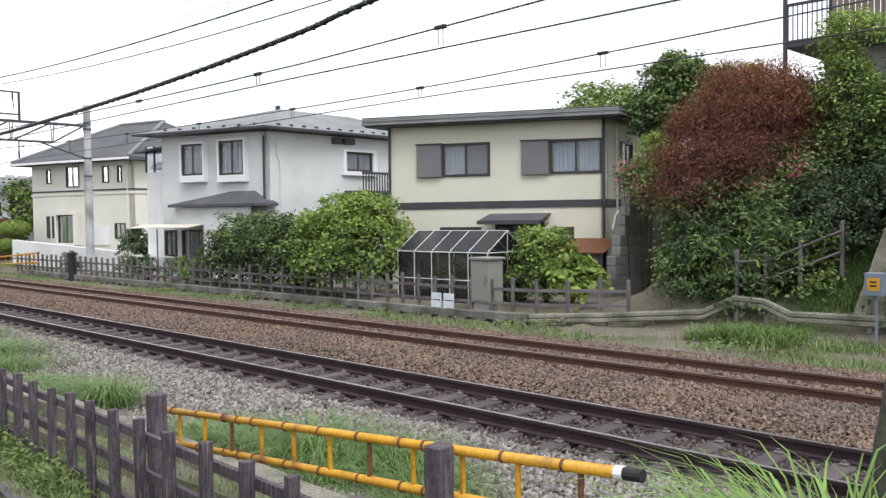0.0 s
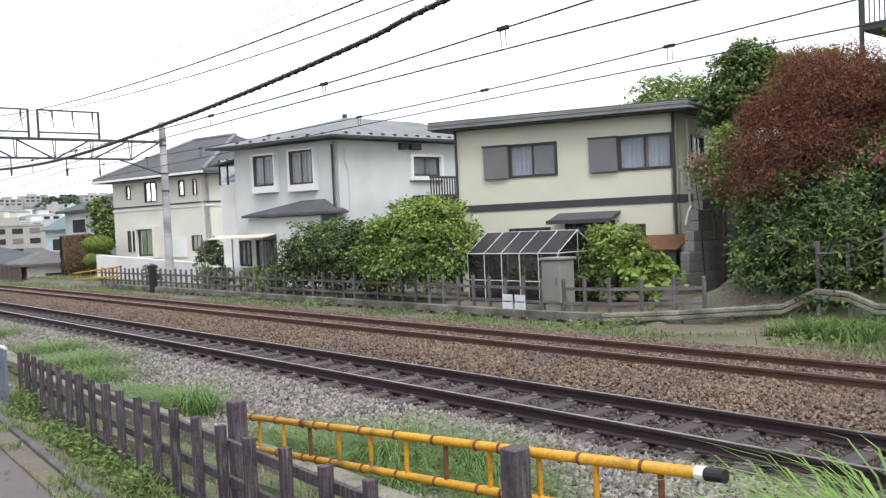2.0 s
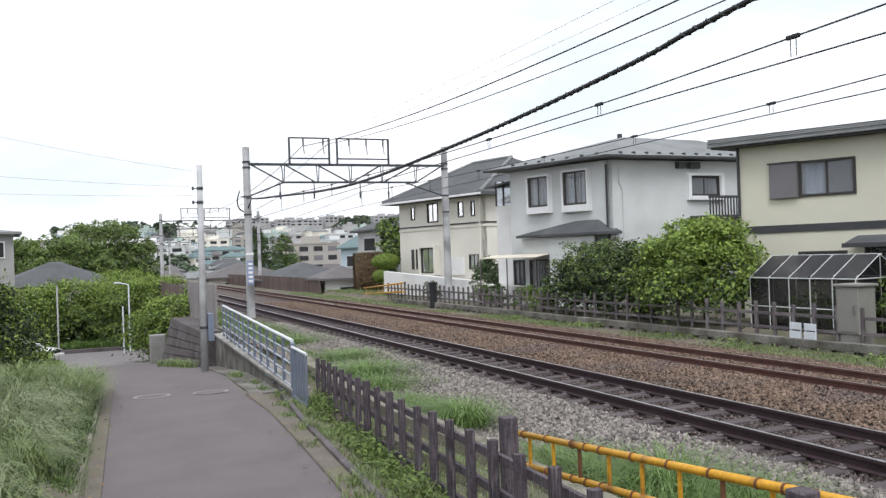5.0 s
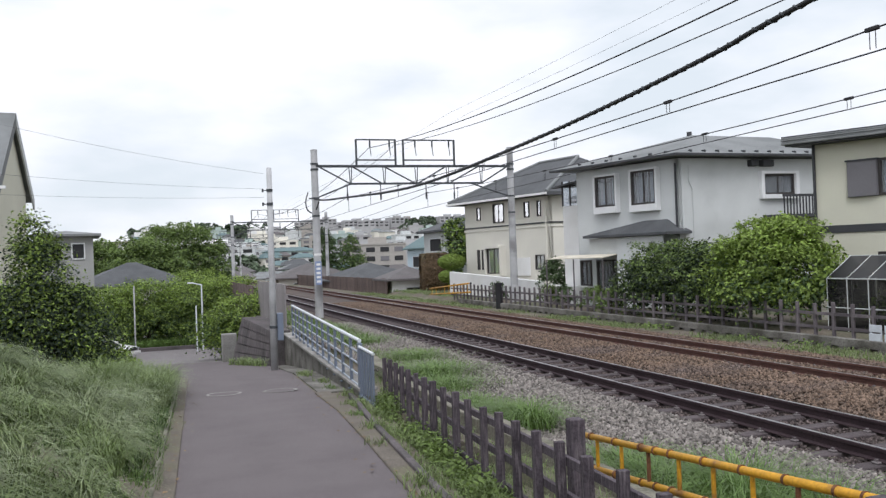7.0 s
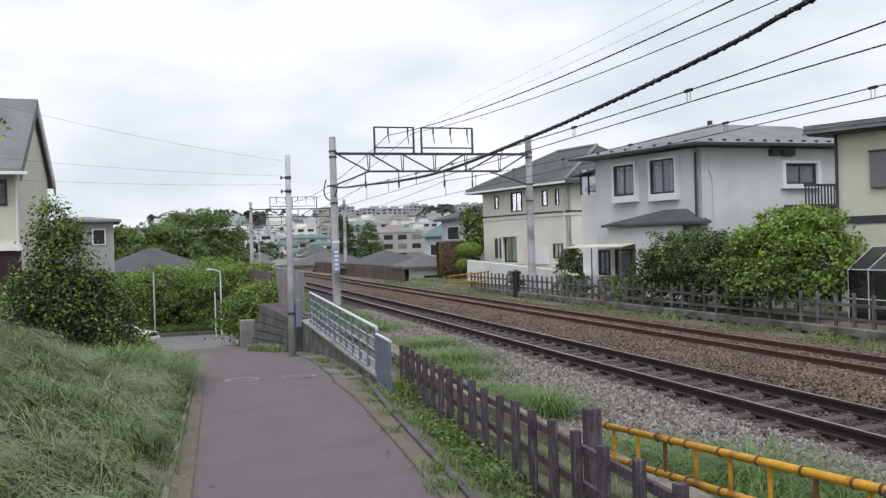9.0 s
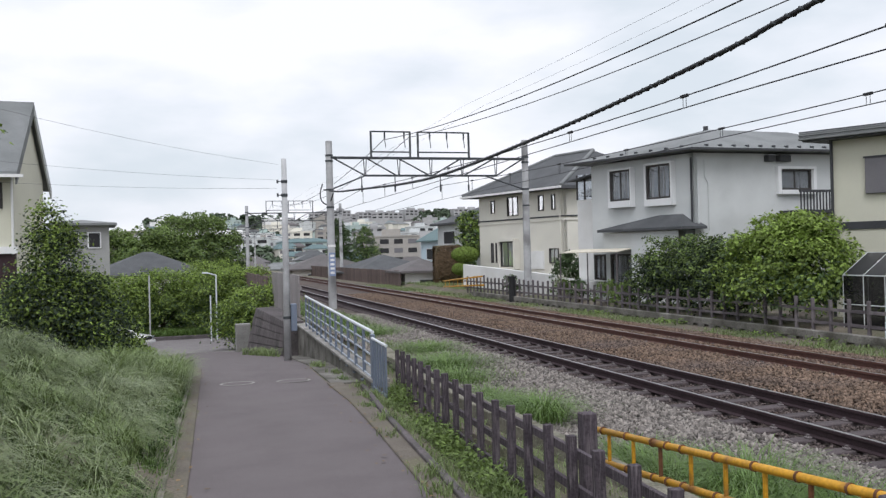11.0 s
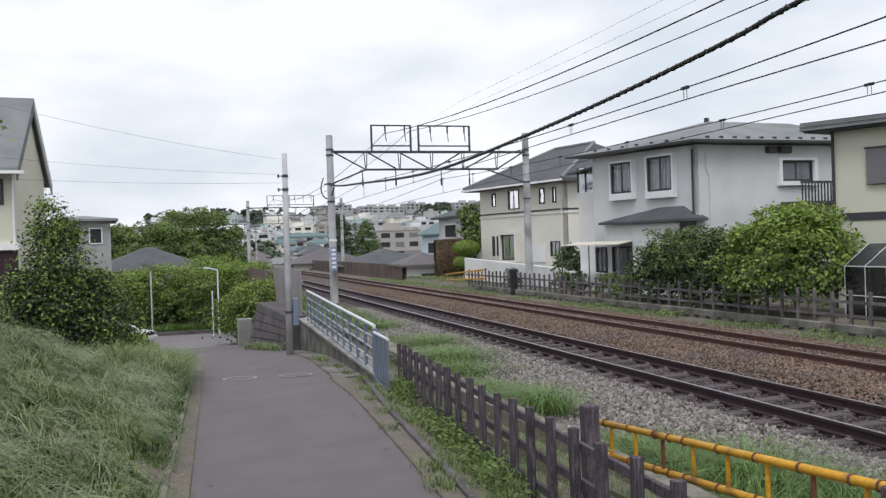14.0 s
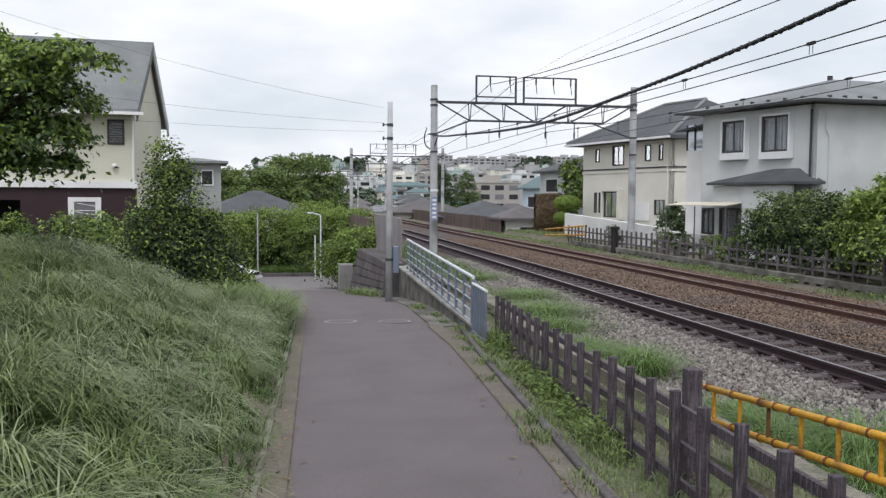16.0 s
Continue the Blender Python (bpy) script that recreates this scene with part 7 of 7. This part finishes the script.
# ---- town on the far hillside ----
def town():
    rng = random.Random(12)
    walls = [WHITE, CREAM2, GREYWHITE, mat("town_grey", (0.4, 0.4, 0.4), 0.8, 0.1, 0.3, 3, 0.0), mat("town_beige", (0.36, 0.34, 0.31), 0.8, 0.1, 0.3, 3, 0.0), mat("town_pale_green", (0.42, 0.5, 0.47), 0.8, 0.1, 0.3, 3, 0.0)]
    roofs = [ROOF, ROOF2, ROOFBROWN, TEAL]

    def block(x, y, w, d, h, floors, wall, roof, label, pitched):
        z = ground_z(x, y)
        base = empty("town_building", (x, y, z), label, "building", "buildings on the far hillside", rng.uniform(-0.3, 0.3))
        bm = bmesh.new()
        box(bm, -w / 2, w / 2, -d / 2, d / 2, -3, h)
        part("wall", bm, wall, base)
        bm = bmesh.new()
        if pitched:
            hip_roof(bm, -w / 2 - 0.4, w / 2 + 0.4, -d / 2 - 0.4, d / 2 + 0.4, h, 1.8, (-w / 4, 0), (w / 4, 0), 0.2)
        else:
            box(bm, -w / 2 - 0.2, w / 2 + 0.2, -d / 2 - 0.2, d / 2 + 0.2, h, h + 0.5)
            box(bm, -w / 6, w / 6, -d / 5, d / 5, h + 0.5, h + 2.6)
        part("roof", bm, roof if pitched else wall, base)
        for f in range(floors):
            zf = h - 0.7 - 2.9 * f
            n = max(2, int(w / 4.5))
            for k in range(n):
                u0 = -w / 2 + w * (k + 0.18) / n
                bm = bmesh.new()
                box(bm, u0, u0 + w / n * 0.62, -d / 2 - 0.08, -d / 2 - 0.003, zf - 1.5, zf)
                # Most far windows are near-black panels painting the unlit rooms behind.
                part("window", bm, ROOM_SHADE if (f + k) % 3 else SHUTTER, base)
    # long white blocks below the hill
    block(22, 430, 46, 12, 8.5, 2, WHITE, ROOF2, "long white three-storey block with window rows", False)
    block(2, 450, 30, 12, 8.0, 2, WHITE, ROOF2, "white warehouse with window rows", False)
    block(58, 410, 26, 12, 6.5, 1, walls[5], TEAL, "pale green workshop with teal roof", True)
    block(66, 270, 18, 11, 12.0, 4, walls[4], ROOF2, "beige apartment block with balconies", False)
    block(84, 290, 16, 11, 11.0, 3, walls[3], ROOF2, "grey apartment block with balconies", False)
    for i in range(190):
        y = rng.uniform(200, 800)
        a = math.radians(rng.uniform(-3, 24))
        x = y * math.tan(a)
        if 2 < x < 17 and y < 240:
            continue
        big = rng.random() < 0.3
        w = rng.uniform(10, 18) if big else rng.uniform(7, 10)
        h = rng.uniform(6, 10) if big else rng.uniform(4, 5.5)
        if y < 360:
            big, h = False, 4.0
        block(x, y, w, rng.uniform(8, 11), h, (2 if big else 1) if y < 560 else 0, rng.choice(walls), rng.choice(roofs), "pale flat-roofed apartment block on the hillside" if big else "small pitched-roof house on the hillside", not big)
    for i in range(20):
        a = math.radians(9 + i * 0.68)
        y = rng.uniform(800, 900)
        block(y * math.tan(a), y, rng.uniform(16, 30), 12, rng.uniform(8, 16), 2, rng.choice(walls[2:5]), ROOF2, "distant apartment block on the ridge", False)


town()


def far_woods():
    rng = np.random.default_rng(77)
    c = []
    for i in range(260):
        a = math.radians(rng.uniform(-42, 36))
        y = rng.uniform(230, 980)
        x = y * math.tan(a)
        if math.atan2(x, y) < -0.01:
            continue
        if -0.03 < math.atan2(x, y) < 0.42 and rng.random() < 0.45:
            continue
        r = rng.uniform(4, 9) if y < 700 else rng.uniform(8, 18)
        c.append((x, y, ground_z(x, y) + r * 0.35, r * 1.3, r, r * 0.85))
    p, nrm = blob_points(c, 70000, rng, 0.8, 0.05)
    tagged(quads("distant_trees", leaf_quads(p, nrm, 1.1, rng, 0.7), LEAF_FAR), "distant green treetops between the houses", "trees", kind="stuff")
    c = []
    for i in range(48, 110):
        a = math.radians(-34 + i * 0.68)
        c.append((1000 * math.tan(a), 1000, ground_z(0, 1000) + 2, 24, 14, 8 + 4 * math.sin(i * 0.7)))
    p, nrm = blob_points(c, 34000, rng, 1.6, 0.03)
    tagged(quads("distant_trees", leaf_quads(p, nrm, 4.2, rng, 0.8), LEAF_FAR), "far wooded ridge on the horizon", "trees", kind="stuff")


far_woods()


# ---- car ----
def sedan(loc, rz):
    base = empty("car", loc, "white four-door saloon car with dark windows", "car", rz=rz)
    CARW = mat("white_car_paint", (0.75, 0.75, 0.74), 0.25, 0.03, 1, 40, 0.0, spec=0.6)
    CGL = mat("dark_car_glass", (0.025, 0.03, 0.035), 0.08, 0.05, 1, 30, 0.0, spec=0.7)
    prof = [(2.2, 0.3), (2.25, 0.55), (2.15, 0.72), (1.1, 0.86), (0.4, 0.9), (-1.5, 0.92), (-2.15, 0.86), (-2.25, 0.6), (-2.2, 0.3)]
    bm = bmesh.new()
    rings = [[bm.verts.new((x, s * (0.84 - 0.06 * abs(x) / 2.2), z)) for x, z in prof] for s in (-1, 1)]
    n = len(prof)
    for k in range(n):
        bm.faces.new((rings[0][k], rings[0][(k + 1) % n], rings[1][(k + 1) % n], rings[1][k]))
    bm.faces.new(rings[0][::-1])
    bm.faces.new(rings[1])
    bmesh.ops.bevel(bm, geom=bm.edges[:], offset=0.05, segments=2, affect="EDGES")
    body = part("body", bm, CARW, base, smooth=True)
    bm = bmesh.new()
    v = [bm.verts.new((x, s * y, z)) for s in (-1, 1) for x, y, z in ((1.0, 0.76, 0.86), (0.25, 0.6, 1.32), (-0.95, 0.6, 1.34), (-1.65, 0.74, 0.9))]
    for f in ((0, 1, 2, 3), (7, 6, 5, 4), (0, 4, 5, 1), (2, 6, 7, 3), (1, 5, 6, 2)):
        bm.faces.new([v[k] for k in f])
    bmesh.ops.bevel(bm, geom=bm.edges[:], offset=0.03, segments=1, affect="EDGES")
    part("cabin_glass", bm, CGL, base)
    bm = bmesh.new()
    box(bm, -0.95, 0.25, -0.59, 0.59, 1.33, 1.38, bevel=0.02)
    part("roof", bm, CARW, base)
    for s in (-1, 1):
        for x0, z0, x1, z1 in ((1.0, 0.88, 0.25, 1.34), (-0.3, 0.9, -0.32, 1.34), (-0.95, 1.35, -1.65, 0.92)):
            bm = bmesh.new()
            tube(bm, (x0, s * (0.78 if z0 < 1 else 0.61), z0), (x1, s * (0.61 if z1 > 1 else 0.76), z1), 0.035, seg=6)
            part("pillar", bm, CARW, base)
        for x in (1.35, -1.35):
            bm = bmesh.new()
            tube(bm, (x, s * 0.62, 0.3), (x, s * 0.83, 0.3), 0.3, seg=20)
            w = part("wheel", bm, CABLE, base, "black tyre")
            bm = bmesh.new()
            tube(bm, (x, s * 0.832, 0.3), (x, s * 0.845, 0.3), 0.19, seg=16)
            part("rim", bm, GALV, w)
        bm = bmesh.new()
        box(bm, 2.17, 2.27, s * 0.72 - 0.17, s * 0.72 + 0.02 if s > 0 else s * 0.72 + 0.17, 0.56, 0.7, bevel=0.02)
        part("headlight", bm, GLASS, base)
        bm = bmesh.new()
        box(bm, 0.75, 0.9, s * 0.85, s * 0.98, 0.88, 1.0, bevel=0.02) if s > 0 else box(bm, 0.75, 0.9, -0.98, -0.85, 0.88, 1.0, bevel=0.02)
        part("wing_mirror", bm, CARW, base)
    bm = bmesh.new()
    box(bm, 2.2, 2.275, -0.45, 0.45, 0.55, 0.68, bevel=0.01)
    part("grille", bm, CABLE, base)
    bm = bmesh.new()
    box(bm, 2.18, 2.32, -0.8, 0.8, 0.3, 0.48, bevel=0.03)
    part("bumper", bm, CARW, base)
    bm = bmesh.new()
    box(bm, 2.321, 2.33, -0.18, 0.18, 0.36, 0.46)
    part("plate", bm, WHITE, base)


sedan((-3.9, 52.2, road_z(52.2) + 0.165), radians(-25))

# manhole covers and worn patches in the lane
for x, y in ((1.07, 18.1), (2.2, 17.9)):
    bm = bmesh.new()
    bmesh.ops.create_cone(bm, cap_ends=True, segments=28, radius1=0.3, radius2=0.29, depth=0.02)
    bm.transform(Matrix.Translation((x, y, road_z(y) + 0.037)) @ Matrix.Rotation(-0.0426, 4, "X"))
    m = tagged(part("manhole_cover", bm, ASPHALT), "round worn iron manhole cover in the asphalt", "manhole cover", "manhole covers")
    bm = bmesh.new()
    for k in range(28):
        a, b = 2 * math.pi * k / 28, 2 * math.pi * (k + 1) / 28
        bm.faces.new([bm.verts.new((x + r * math.cos(t), y + r * math.sin(t), road_z(y + r * math.sin(t)) + 0.051)) for r, t in ((0.3, a), (0.36, a), (0.36, b), (0.3, b))])
    part("concrete_ring", bm, CONCRETE, m)

# weeds in the cracks along the lane
for i, (wy, side) in enumerate(((4.6, 1), (5.9, 1), (7.3, 1), (9.0, 0), (10.4, 1), (11.8, 1), (13.2, 1), (14.6, 1), (16.0, 1), (17.6, 1), (19.0, 1), (21.0, 1), (6.2, 0), (12.5, 0), (8.0, 1))):
    if not side:
        continue
    wx = kerb_r(wy) - 0.05 + 0.06 * math.sin(i * 2.7)
    rng = np.random.default_rng(500 + i)
    n = 60 + 25 * (i % 4)
    q = np.stack([wx + rng.normal(size=n) * 0.08, wy + rng.normal(size=n) * 0.16, np.full(n, road_z(wy) + 0.04)], 1)
    grass_patch("weed_tuft", "small green weed tuft in a crack beside the lane", q, 0.1 + 0.05 * (i % 3), 0.013, GRASS if i % 3 else REED, rng, 0.7, "weed", "stuff")
rng = np.random.default_rng(640)
n = 170
lx = rng.random(n)
ly = 3.0 + 18 * rng.random(n) ** 1.4
lx = np.where(rng.random(n) < 0.6, [road_right(y) - 0.35 * a ** 2 for a, y in zip(lx, ly)], [road_left(y) + 0.3 * a ** 2 for a, y in zip(lx, ly)])
q = np.stack([lx, ly, [road_z(y) + 0.058 for y in ly]], 1)
tagged(quads("dead_leaves", leaf_quads(q, np.tile((0, 0, 4.0), (n, 1)), 0.03, rng), mat("dry_leaf", (0.22, 0.15, 0.08), 0.9, 0.3, 3, 20, 0.0, rand=0.4, island=True)), "scattered dry leaves along the edge of the lane", "leaves", kind="stuff")
